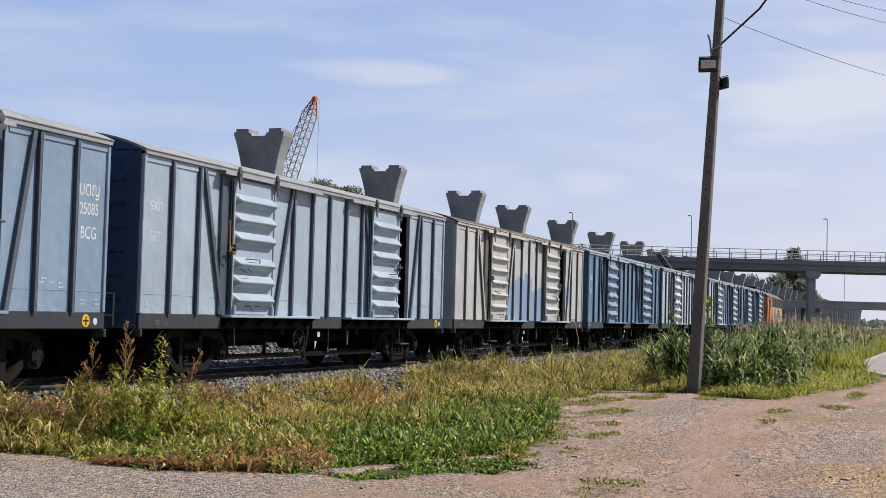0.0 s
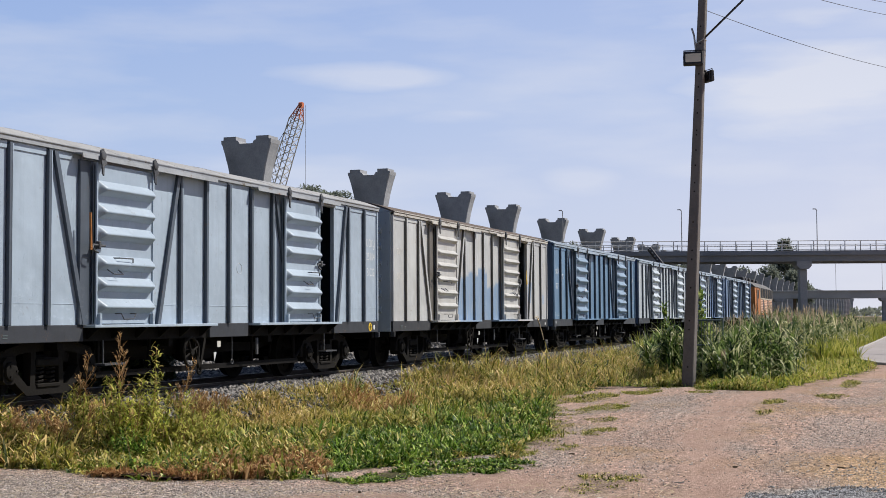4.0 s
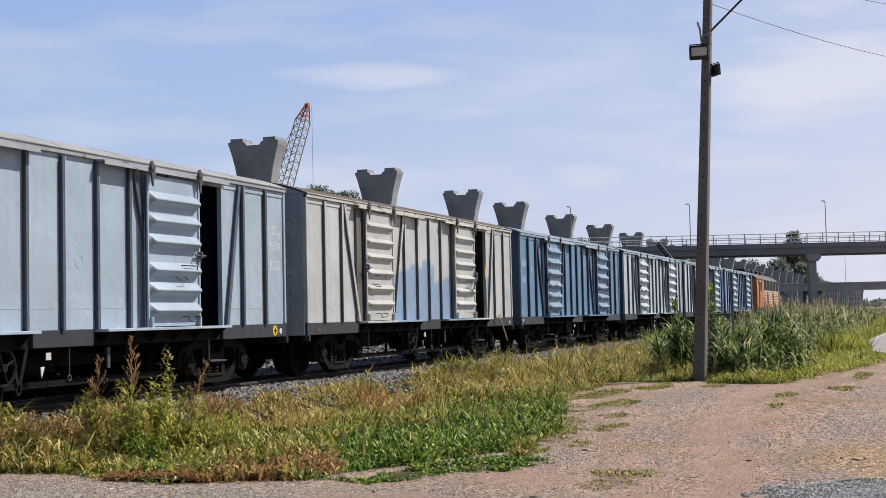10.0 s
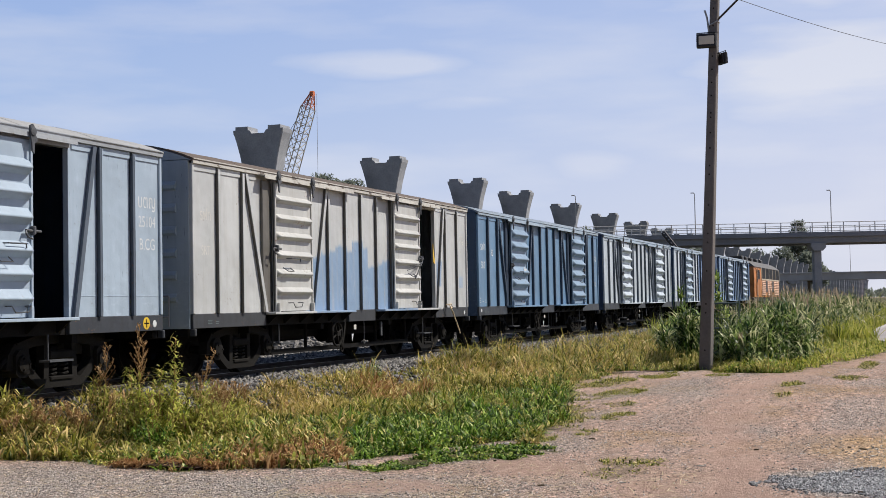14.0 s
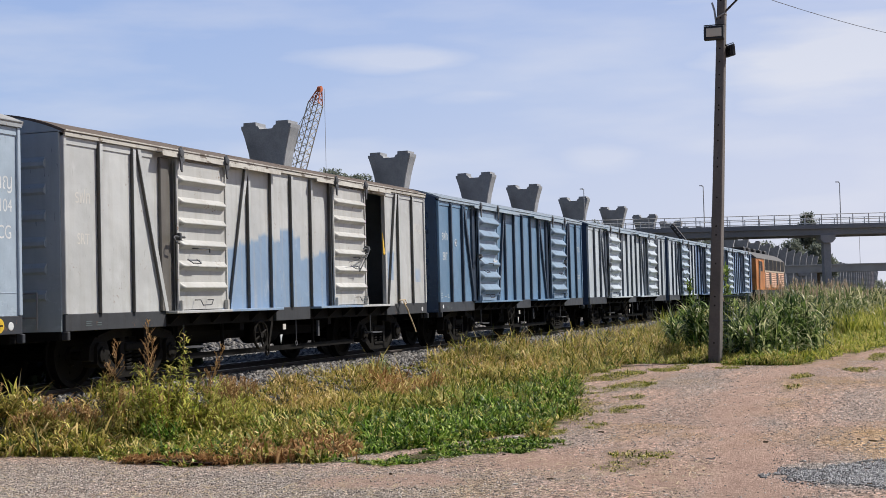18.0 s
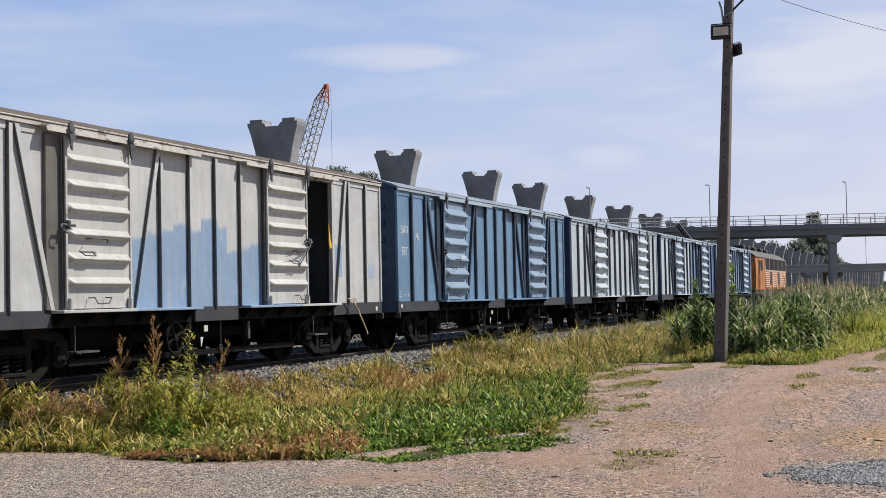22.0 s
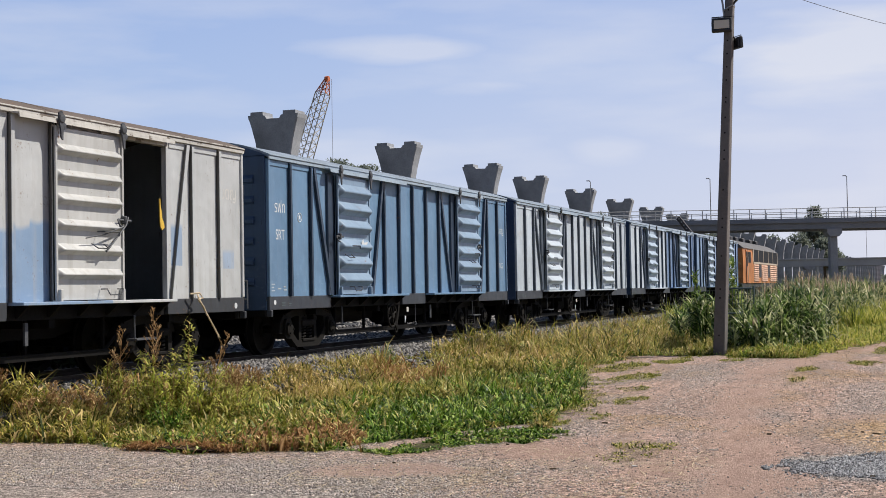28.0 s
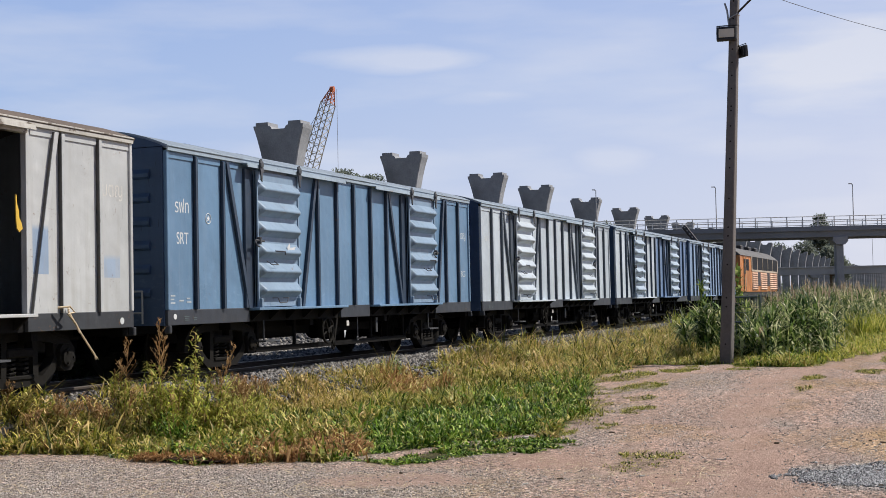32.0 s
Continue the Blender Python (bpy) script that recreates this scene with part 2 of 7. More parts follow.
def ground_material():
    m, nt, b = material("dirt_and_soil")
    at = nt.nodes.new("ShaderNodeAttribute")
    at.attribute_name = "cover"
    sep = nt.nodes.new("ShaderNodeSeparateColor")
    nt.links.new(at.outputs["Color"], sep.inputs[0])
    big, mid, fine = noise_of(nt, 0.35, 5, (0.45, 1.6, 1)), noise_of(nt, 2.2, 5, (0.45, 1.5, 1)), noise_of(nt, 45.0, 5)
    grit = noise_of(nt, 130.0, 2)
    dirt = ramp(nt, big, ((0.30, (0.35, 0.265, 0.225)), (0.44, (0.41, 0.30, 0.25)), (0.56, (0.52, 0.365, 0.295)), (0.78, (0.38, 0.305, 0.275))))
    sandy = mix(nt, ramp(nt, noise_of(nt, 0.22, 3, (1, 1.6, 1)), ((0.52, (0, 0, 0)), (0.62, (0.8,) * 3))), dirt, (0.41, 0.28, 0.16))
    dirt = mix(nt, ramp(nt, mid, ((0.45, (0, 0, 0)), (0.65, (0.7,) * 3))), sandy, (0.345, 0.27, 0.23))
    gravel = ramp(nt, fine, ((0.32, (0.13, 0.12, 0.115)), (0.5, (0.33, 0.305, 0.285)), (0.68, (0.60, 0.555, 0.52))))
    dirt = mix(nt, math_of(nt, "MULTIPLY", sep.outputs["Green"], 0.95), dirt, gravel)
    dirt = mix(nt, sep.outputs["Blue"], dirt, ramp(nt, mid, ((0.35, (0.46, 0.31, 0.17)), (0.65, (0.56, 0.40, 0.25)))))
    speckle = noise_of(nt, 17.0, 5)
    rough_patch = ramp(nt, noise_of(nt, 0.9, 4, (0.5, 1.3, 1)), ((0.38, (0, 0, 0)), (0.52, (1, 1, 1))))
    worn = at.outputs["Alpha"]
    coarse = math_of(nt, "SUBTRACT", 1.0, math_of(nt, "MULTIPLY", worn, 0.75))
    dirt = mix(nt, math_of(nt, "MULTIPLY", worn, 0.75), dirt, ramp(nt, mid, ((0.35, (0.395, 0.265, 0.215)), (0.65, (0.50, 0.345, 0.275)))))
    dirt = mix(nt, math_of(nt, "MULTIPLY", math_of(nt, "MULTIPLY", rough_patch, coarse), 0.85), dirt, mix(nt, 1.0, dirt, ramp(nt, speckle, ((0.37, (0.36, 0.35, 0.35)), (0.5, (0.97,) * 3), (0.62, (1.62, 1.60, 1.60)))), "MULTIPLY"))
    soil = ramp(nt, mid, ((0.35, (0.055, 0.05, 0.025)), (0.6, (0.13, 0.12, 0.05)), (0.8, (0.20, 0.15, 0.08))))
    c = mix(nt, sep.outputs["Red"], dirt, soil)
    c = mix(nt, math_of(nt, "MULTIPLY", coarse, 0.8), c, ramp(nt, fine, ((0.37, (0.38,) * 3), (0.49, (0.92,) * 3), (0.62, (1.38, 1.36, 1.33)))), "MULTIPLY")
    c = mix(nt, 0.55, c, ramp(nt, grit, ((0.3, (0.35,) * 3), (0.6, (1.2,) * 3))), "MULTIPLY")
    lumps = noise_of(nt, 8.0, 7, (0.7, 1.1, 1))
    c = mix(nt, math_of(nt, "MULTIPLY", coarse, 0.75), c, ramp(nt, lumps, ((0.34, (0.62, 0.60, 0.58)), (0.5, (1.0,) * 3), (0.66, (1.34, 1.32, 1.3)))), "MULTIPLY")
    nt.links.new(c, b.inputs["Base Color"])
    b.inputs["Roughness"].default_value, b.inputs["Specular IOR Level"].default_value = 0.95, 0.2
    bump(nt, b, math_of(nt, "ADD", fine, math_of(nt, "MULTIPLY", mid, 1.2)), 1.0, 0.045)
    return m


M = {
    "ground": ground_material(),
    "asphalt": plain("road_concrete", (0.30, 0.275, 0.275), 0.9, 0, 0.12, 4, 0.3, 0.01),
    "kerb": plain("kerb_concrete", (0.40, 0.38, 0.36), 0.9, 0, 0.15, 8),
    "concrete": plain("pier_concrete", (0.285, 0.298, 0.325), 0.9, 0, 0.3, 1.2, 0.3, 0.02),
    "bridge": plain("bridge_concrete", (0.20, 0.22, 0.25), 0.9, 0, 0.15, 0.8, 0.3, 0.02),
    # far bridge: distance haze put into a paler, bluer concrete
    "bridge_far": plain("hazed_bridge_concrete", (0.33, 0.35, 0.38), 0.9, 0, 0.12, 0.8, 0.3, 0.02),
    "bridge_rail": plain("bridge_railing_paint", (0.55, 0.55, 0.54), 0.6, 0, 0.1, 3),
    "pole": plain("pole_concrete", (0.142, 0.132, 0.128), 0.95, 0, 0.22, 3, 0.5, 0.02),
    "hole": plain("dark_hole", (0.015, 0.013, 0.012), 0.95),
    "steel": plain("galvanised_steel", (0.38, 0.38, 0.38), 0.5, 0.7, 0.15),
    "black": plain("black_plastic", (0.02, 0.02, 0.022), 0.5),
    "lens": plain("lamp_glass", (0.60, 0.54, 0.43), 0.25, 0, 0.05, 6, 0.02),
    "cable": plain("black_cable", (0.03, 0.03, 0.035), 0.6),
    "rail": plain("rail_steel", (0.060, 0.048, 0.042), 0.65, 0.3, 0.3, 5, 0.3),
    "rail_head": plain("worn_rail_head", (0.30, 0.29, 0.28), 0.35, 0.9, 0.1, 10),
    "sleeper": plain("sleeper_concrete", (0.24, 0.225, 0.205), 0.95, 0, 0.2, 6, 0.4),
    "ballast": stone_mix("ballast_stone", ((0.0, (0.03, 0.029, 0.029)), (0.35, (0.085, 0.082, 0.083)), (0.7, (0.225, 0.218, 0.218)), (1.0, (0.30, 0.28, 0.25)))),
    "ballast_bed": plain("ballast_bed", (0.085, 0.082, 0.08), 0.95, 0, 0.5, 40, 1.0, 0.05),
    "earth": plain("dark_red_earth", (0.07, 0.038, 0.026), 0.95, 0, 0.4, 12, 0.8, 0.02),
    "pebble": stone_mix("pebbles", ((0.0, (0.17, 0.15, 0.14)), (0.5, (0.40, 0.355, 0.325)), (1.0, (0.68, 0.62, 0.58)))),
    "blue_gravel": stone_mix("blue_grey_gravel", ((0.0, (0.07, 0.075, 0.085)), (0.5, (0.24, 0.245, 0.26)), (1.0, (0.54, 0.55, 0.57)))),
    "straw": leafy("straw", ((0.0, (0.34, 0.26, 0.15)), (1.0, (0.62, 0.52, 0.36))), 0.7, 0.2),
    # base colours near black: deep shade below the wagons put in with the grime
    "under": plain("underframe_grime_and_shade", (0.007, 0.0065, 0.0065), 0.75, 0.0, 0.4, 5, 0.4, 0.01, 0.12),
    "bogie": plain("bogie_grime_and_shade", (0.014, 0.013, 0.012), 0.8, 0.0, 0.4, 6, 0.4, 0.01, 0.12),
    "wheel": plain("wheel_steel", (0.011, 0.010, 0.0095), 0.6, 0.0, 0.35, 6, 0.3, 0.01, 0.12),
    "hanger": plain("worn_hanger_steel", (0.085, 0.09, 0.10), 0.55, 0.2, 0.4, 8, 0.3),
    # near black too: the interior's shade is in this colour
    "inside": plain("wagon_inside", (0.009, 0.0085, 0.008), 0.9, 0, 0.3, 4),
    "letter": plain("letter_paint", (0.60, 0.62, 0.64), 0.7, 0, 0.12, 14),
    "letter_faint": plain("faded_letter_paint", (0.55, 0.58, 0.60), 0.7, 0, 0.15, 14),
    "letter_cream": plain("worn_off_letter_paint", (0.55, 0.545, 0.52), 0.7, 0, 0.12, 14),
    "stencil": plain("worn_stencil_paint", (0.40, 0.44, 0.48), 0.7, 0, 0.3, 30),
    "rust": plain("orange_rust", (0.36, 0.15, 0.045), 0.85, 0, 0.4, 20, 0.5),
    "yellow": plain("yellow_paint", (0.62, 0.42, 0.03), 0.6, 0, 0.2, 10),
    "rope": plain("straw_rope", (0.60, 0.49, 0.34), 0.9, 0, 0.2, 20),
    "yellow_cloth": plain("yellow_cloth", (0.65, 0.42, 0.06), 0.9, 0, 0.15, 12),
    "orange": plain("locomotive_orange", (0.52, 0.20, 0.06), 0.6, 0, 0.45, 3),
    "loco_cream": plain("locomotive_cream", (0.46, 0.38, 0.29), 0.5, 0, 0.15, 3),
    "loco_panel": plain("locomotive_faded_panel", (0.58, 0.36, 0.25), 0.7, 0, 0.3, 4),
    "loco_roof": plain("locomotive_roof", (0.10, 0.095, 0.09), 0.6, 0, 0.2, 2),
    "loco_black": plain("locomotive_black", (0.02, 0.02, 0.02), 0.5, 0, 0.2, 3),
    "crane_yellow": plain("crane_lattice_paint", (0.40, 0.355, 0.27), 0.6, 0, 0.25, 2),
    "crane_red": plain("crane_tip_paint", (0.50, 0.14, 0.06), 0.6, 0, 0.2, 2),
    "boom": plain("dark_boom_steel", (0.05, 0.05, 0.055), 0.6, 0.2, 0.3, 2),
    "mesh": plain("fence_mesh_steel", (0.12, 0.155, 0.16), 0.5, 0.4, 0.2, 4),
    "bark": plain("bark", (0.12, 0.09, 0.06), 0.95, 0, 0.3, 6, 0.6),
    "grass": leafy("meadow_grass", ((0.0, (0.022, 0.034, 0.007)), (0.34, (0.085, 0.112, 0.018)), (0.58, (0.275, 0.292, 0.045)), (0.8, (0.52, 0.46, 0.10)), (0.94, (0.72, 0.63, 0.28)), (1.0, (0.236, 0.123, 0.047))), 0.5, 0.26, 0.35, (0.27, 0.29, 0.05)),
    "lush": leafy("lush_grass", ((0.0, (0.013, 0.033, 0.006)), (0.42, (0.055, 0.12, 0.013)), (0.72, (0.17, 0.29, 0.03)), (0.9, (0.38, 0.50, 0.10)), (1.0, (0.50, 0.53, 0.22))), 0.45, 0.26),
    "dry": leafy("dry_grass", ((0.0, (0.092, 0.082, 0.019)), (0.3, (0.345, 0.289, 0.072)), (0.65, (0.609, 0.453, 0.164)), (0.88, (0.756, 0.598, 0.328)), (1.0, (0.365, 0.183, 0.077))), 0.6, 0.28, 0.3, (0.34, 0.35, 0.08)),
    "verge": leafy("verge_grass", ((0.0, (0.09, 0.13, 0.02)), (0.35, (0.27, 0.32, 0.045)), (0.75, (0.52, 0.50, 0.10)), (1.0, (0.66, 0.58, 0.20))), 0.5, 0.4),
    "dead": leafy("dead_grass", ((0.0, (0.17, 0.085, 0.035)), (0.5, (0.36, 0.19, 0.08)), (1.0, (0.52, 0.34, 0.17))), 0.8, 0.3),
    "reed": leafy("reed_leaf", ((0.0, (0.010, 0.024, 0.008)), (0.36, (0.045, 0.095, 0.022)), (0.62, (0.17, 0.26, 0.06)), (0.84, (0.46, 0.52, 0.22)), (1.0, (0.84, 0.80, 0.56))), 0.38, 0.34),
    "reed_pale": leafy("pale_reed_leaf", ((0.0, (0.025, 0.05, 0.018)), (0.35, (0.09, 0.135, 0.045)), (0.68, (0.27, 0.30, 0.11)), (0.88, (0.56, 0.53, 0.30)), (1.0, (0.76, 0.68, 0.48))), 0.5, 0.35),
    "plume": leafy("reed_plume", ((0.0, (0.34, 0.23, 0.15)), (1.0, (0.66, 0.55, 0.42))), 0.9, 0.35),
    "weed": leafy("weed_leaf", ((0.0, (0.064, 0.086, 0.020)), (0.28, (0.258, 0.284, 0.054)), (0.65, (0.515, 0.516, 0.117)), (0.92, (0.681, 0.593, 0.225)), (1.0, (0.368, 0.206, 0.090))), 0.55, 0.5),
    "sapling": leafy("sapling_leaf", ((0.0, (0.05, 0.09, 0.022)), (0.5, (0.16, 0.24, 0.055)), (1.0, (0.42, 0.48, 0.16))), 0.5, 0.35),
    "weed_brown": leafy("dry_weed_leaf", ((0.0, (0.06, 0.05, 0.02)), (0.4, (0.20, 0.18, 0.05)), (0.75, (0.40, 0.37, 0.10)), (1.0, (0.34, 0.20, 0.09))), 0.6, 0.35),
    "weed_olive": leafy("olive_weed_leaf", ((0.0, (0.05, 0.075, 0.014)), (0.25, (0.26, 0.31, 0.045)), (0.6, (0.54, 0.55, 0.10)), (0.92, (0.70, 0.63, 0.21)), (1.0, (0.30, 0.17, 0.08))), 0.55, 0.35),
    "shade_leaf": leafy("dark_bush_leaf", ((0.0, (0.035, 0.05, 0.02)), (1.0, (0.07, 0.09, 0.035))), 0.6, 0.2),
    "seed": leafy("weed_seed_head", ((0.0, (0.20, 0.11, 0.05)), (0.6, (0.42, 0.26, 0.12)), (1.0, (0.66, 0.48, 0.27))), 0.9, 0.25),
    # far leaves greyed and lightened, distance haze put into their colour
    "tree": leafy("hazed_tree_leaf", ((0.0, (0.15, 0.175, 0.15)), (1.0, (0.23, 0.26, 0.21))), 0.6, 0.5),
    "glass": plain("dark_window_glass", (0.012, 0.014, 0.016), 0.5, 0, 0.1, 4, 0.02, 0.01, 0.05),
}


# ---- mesh helpers ----
def finish(name, bm, mat, smooth=False):
    me = bpy.data.meshes.new(name)
    bm.normal_update()
    bm.to_mesh(me)
    bm.free()
    me.materials.append(mat)
    if smooth:
        me.polygons.foreach_set("use_smooth", [True] * len(me.polygons))
    return me


def part(name, bm, mat, parent, label="", smooth=False):
    ob = new(name, finish(name, bm, mat, smooth))
    ob.parent = parent
    return tagged(ob, label)


def thing(name, m, label, category, group="", kind=""):
    ob = new(name)
    ob.empty_display_size = 0.2
    ob.matrix_basis = m
    return tagged(ob, label, category, group, kind)


def box(bm, x0, x1, y0, y1, z0, z1, bevel=0.0):
    vs = [bm.verts.new((x, y, z)) for z in (z0, z1) for y in (y0, y1) for x in (x0, x1)]
    fs = [bm.faces.new([vs[i] for i in f]) for f in ((0, 2, 3, 1), (4, 5, 7, 6), (0, 1, 5, 4), (2, 6, 7, 3), (0, 4, 6, 2), (1, 3, 7, 5))]
    if bevel:
        bmesh.ops.bevel(bm, geom=list({e for f in fs for e in f.edges}), offset=bevel, segments=1, affect="EDGES")
    return bm


def boxed(*args):
    return box(bmesh.new(), *args)


def prism(bm, pts, a, b, axis="x"):
    """A polygon in the plane across the axis, drawn out from a to b. pts: (y, z) for x, (x, z) for y, (x, y) for z."""
    put = {"x": lambda p, t: (t, p[0], p[1]), "y": lambda p, t: (p[0], t, p[1]), "z": lambda p, t: (p[0], p[1], t)}[axis]
    lo, hi = [bm.verts.new(put(p, a)) for p in pts], [bm.verts.new(put(p, b)) for p in pts]
    n = len(pts)
    for i in range(n):
        bm.faces.new((lo[i], lo[(i + 1) % n], hi[(i + 1) % n], hi[i]))
    bm.faces.new(lo[::-1])
    bm.faces.new(hi)
    return bm


def tube(bm, p, q, r, n=8, r2=None):
    p, q = Vector(p), Vector(q)
    d = (q - p).normalized()
    u = d.orthogonal().normalized()
    v = d.cross(u)
    rings = []
    for c, rr in ((p, r), (q, r if r2 is None else r2)):
        rings.append([bm.verts.new(c + rr * (math.cos(2 * math.pi * i / n) * u + math.sin(2 * math.pi * i / n) * v)) for i in range(n)])
    for i in range(n):
        bm.faces.new((rings[0][i], rings[0][(i + 1) % n], rings[1][(i + 1) % n], rings[1][i]))
    bm.faces.new(rings[0][::-1])
    bm.faces.new(rings[1])
    return bm


def chain(bm, pts, r, n=6):
    """One bent rod through the points."""
    pts = [Vector(p) for p in pts]
    rings, u = [], None
    for i, p in enumerate(pts):
        d = (pts[min(i + 1, len(pts) - 1)] - pts[max(i - 1, 0)]).normalized()
        if d.length < 0.5:
            d = (p - pts[i - 1]).normalized()
        u = d.orthogonal().normalized() if u is None else (u - d * u.dot(d)).normalized()
        v = d.cross(u)
        rings.append([bm.verts.new(p + r * (math.cos(2 * math.pi * k / n) * u + math.sin(2 * math.pi * k / n) * v)) for k in range(n)])
    for a, b in zip(rings, rings[1:]):
        for k in range(n):
            bm.faces.new((a[k], a[(k + 1) % n], b[(k + 1) % n], b[k]))
    bm.faces.new(rings[0][::-1])
    bm.faces.new(rings[-1])
    return bm


def lathe_y(bm, profile, c=(0, 0, 0), n=28):
    """Turns (radius, y) round the y axis through c."""
    rings = [[bm.verts.new((c[0] + r * math.cos(2 * math.pi * i / n), c[1] + y, c[2] + r * math.sin(2 * math.pi * i / n))) for i in range(n)] for r, y in profile]
    for a, b in zip(rings, rings[1:]):
        for i in range(n):
            bm.faces.new((a[i], a[(i + 1) % n], b[(i + 1) % n], b[i]))
    bm.faces.new(rings[0][::-1])
    bm.faces.new(rings[-1])
    return bm


def ring_y(bm, c, r, t, n=20, m=6):
    """A hoop in the plane across y."""
    rs = []
    for i in range(n):
        a = 2 * math.pi * i / n
        rs.append([bm.verts.new((c[0] + (r + t * math.cos(2 * math.pi * j / m)) * math.cos(a), c[1] + t * math.sin(2 * math.pi * j / m),
                                 c[2] + (r + t * math.cos(2 * math.pi * j / m)) * math.sin(a))) for j in range(m)])
    for i in range(n):
        for j in range(m):
            bm.faces.new((rs[i][j], rs[i][(j + 1) % m], rs[(i + 1) % n][(j + 1) % m], rs[(i + 1) % n][j]))
    return bm


def raw_mesh(name, verts, quads, mat):
    """A mesh from arrays: verts n x 3, quads k x 4."""
    me = bpy.data.meshes.new(name)
    me.vertices.add(len(verts))
    me.vertices.foreach_set("co", np.asarray(verts, np.float32).ravel())
    q = np.asarray(quads, np.int32)
    me.loops.add(q.size)
    me.loops.foreach_set("vertex_index", q.ravel())
    me.polygons.add(len(q))
    me.polygons.foreach_set("loop_start", np.arange(0, q.size, q.shape[1], dtype=np.int32))
    me.update(calc_edges=True)
    me.validate()
    me.materials.append(mat)
    return me


def lettering(text, size, mat, parent, x, z, y, name="lettering", stretch=1.0):
    """Painted letters on a side that looks towards -y."""
    cu = bpy.data.curves.new(name, "FONT")
    cu.dimensions = "2D"
    cu.body, cu.size, cu.fill_mode, cu.align_x, cu.align_y = text, size, "FRONT", "CENTER", "CENTER"
    cu.materials.append(mat)
    ob = new(name, cu)
    ob.parent = parent
    ob.matrix_basis = Matrix.Translation((x, y, z)) @ Matrix.Rotation(radians(90), 4, "X") @ Matrix.Diagonal((stretch, 1, 1, 1))
    return ob


# ---- the lie of the land ----
TRACK_Y, RAIL_Z = 11.37, 0.55      # middle of the track, top of the rails


def curve_y(x):
    """The far end of the line bends gently away."""
    return max(0.0, x - 90.0) ** 2 / 930.0


EDGE = ((-60, 30), (6, 16.0), (11.4, 12.5), (12.1, 8.7), (11.85, 6.9), (12.5, 5.7), (12.1, 5.0), (13.0, 4.40), (14.1, 3.75), (15.1, 4.4), (19.0, 5.0), (22.5, 5.75),
        (26.5, 6.75), (30.3, 6.55), (30.6, 4.9), (29.5, 3.0), (34.0, 2.15), (39.3, 1.35), (43.0, 1.0), (47.0, 1.35), (52.0, 2.05), (56, 2.4), (60, 2.45), (72, 2.2), (90, 1.95), (160, 1.1), (400, 2), (1500, 10))
EDGE_X, EDGE_Y = np.array([p[0] for p in EDGE], float), np.array([p[1] for p in EDGE], float)
POLY = [(p[0], p[1]) for p in EDGE]


def wob(x, y, f, seed=0.0):
    return noise.noise((x * f + seed, y * f - seed, seed * 1.7))


def inside_grass(x, y):
    """True on the grown side of the edge line."""
    odd = False
    ring = POLY + [(1500, 900), (-60, 900)]
    j = len(ring) - 1
    for i in range(len(ring)):
        xi, yi = ring[i]
        xj, yj = ring[j]
        if (yi > y) != (yj > y) and x < (xj - xi) * (y - yi) / (yj - yi) + xi:
            odd = not odd
        j = i
    return odd


PATCHES = ((13.0, 2.85, 0.75, 0.32), (23.3, 5.1, 1.4, 0.30), (20.9, 4.55, 0.6, 0.25), (26.3, 5.9, 1.5, 0.3), (28.7, 5.4, 1.2, 0.35), (29.4, 4.2, 1.2, 0.25), (18.6, 4.15, 0.5, 0.2), (25.2, 2.4, 0.8, 0.22),
           (27.8, 1.5, 0.9, 0.25), (33.0, 1.35, 1.6, 0.2), (16.2, 4.0, 0.3, 0.14), (22.4, 2.3, 0.6, 0.12))


def band_y(x):
    return 5.62 - 0.404 * (x - 12.4)


def cover(x, y):
    """0 bare ... 1 grown."""
    dx, dy = 0.36 * wob(x, y, 1.3, 3.1), 0.30 * wob(x, y, 1.3, 7.7)
    d2 = 0.16 * wob(x, y, 5.0, 1.2)
    ex, ey = x + dx + d2, y + dy + d2
    if inside_grass(ex, ey):
        # a thin trodden strip runs just inside the edge
        t = (x - 12.4) / 2.6
        if 0.03 < t < 1.15 and abs(y - band_y(x) + 0.16 * wob(x, y, 2.5, 4.0)) < 0.26 - 0.1 * t:
            return 0.03
        return 1.0
    if 14.8 < x < 45 and inside_grass(ex + 0.1, ey + 0.38) and wob(x, y, 2.2, 6.6) > -0.05:
        return 0.34
    for px, py, a, c in PATCHES:
        r = ((x - px) / a) ** 2 + ((y - py) / c) ** 2
        if r < 1.0 + 1.3 * wob(x, y, 2.6, 5.0):
            return 0.38
    return 0.0


def gravelly(x, y):
    g = max(0.0, min(1.0, (12.2 - x) / 0.8)) * (0.75 + 0.35 * wob(x, y, 0.9, 2.0)) * max(0.0, min(1.0, (y - 2.5) / 2.0))
    heap = ((x - 12.2) / 0.9) ** 2 + ((y - 0.5) / 0.95) ** 2
    g = max(g, 1.0 if heap < 1 + 0.5 * wob(x, y, 2.0, 9.0) else 0.0)
    worn = max(0.0, wob(x * 0.45, y * 1.5, 0.8, 4.4) - 0.02) * 1.4
    return max(0.0, min(1.0, max(g, min(0.4, worn))))


LANE = ((9.0, 1.3), (12.0, 1.75), (17.5, 2.4), (24.0, 3.1), (32.0, 2.35), (40.0, 0.6))   # a smooth wheel track across the lot


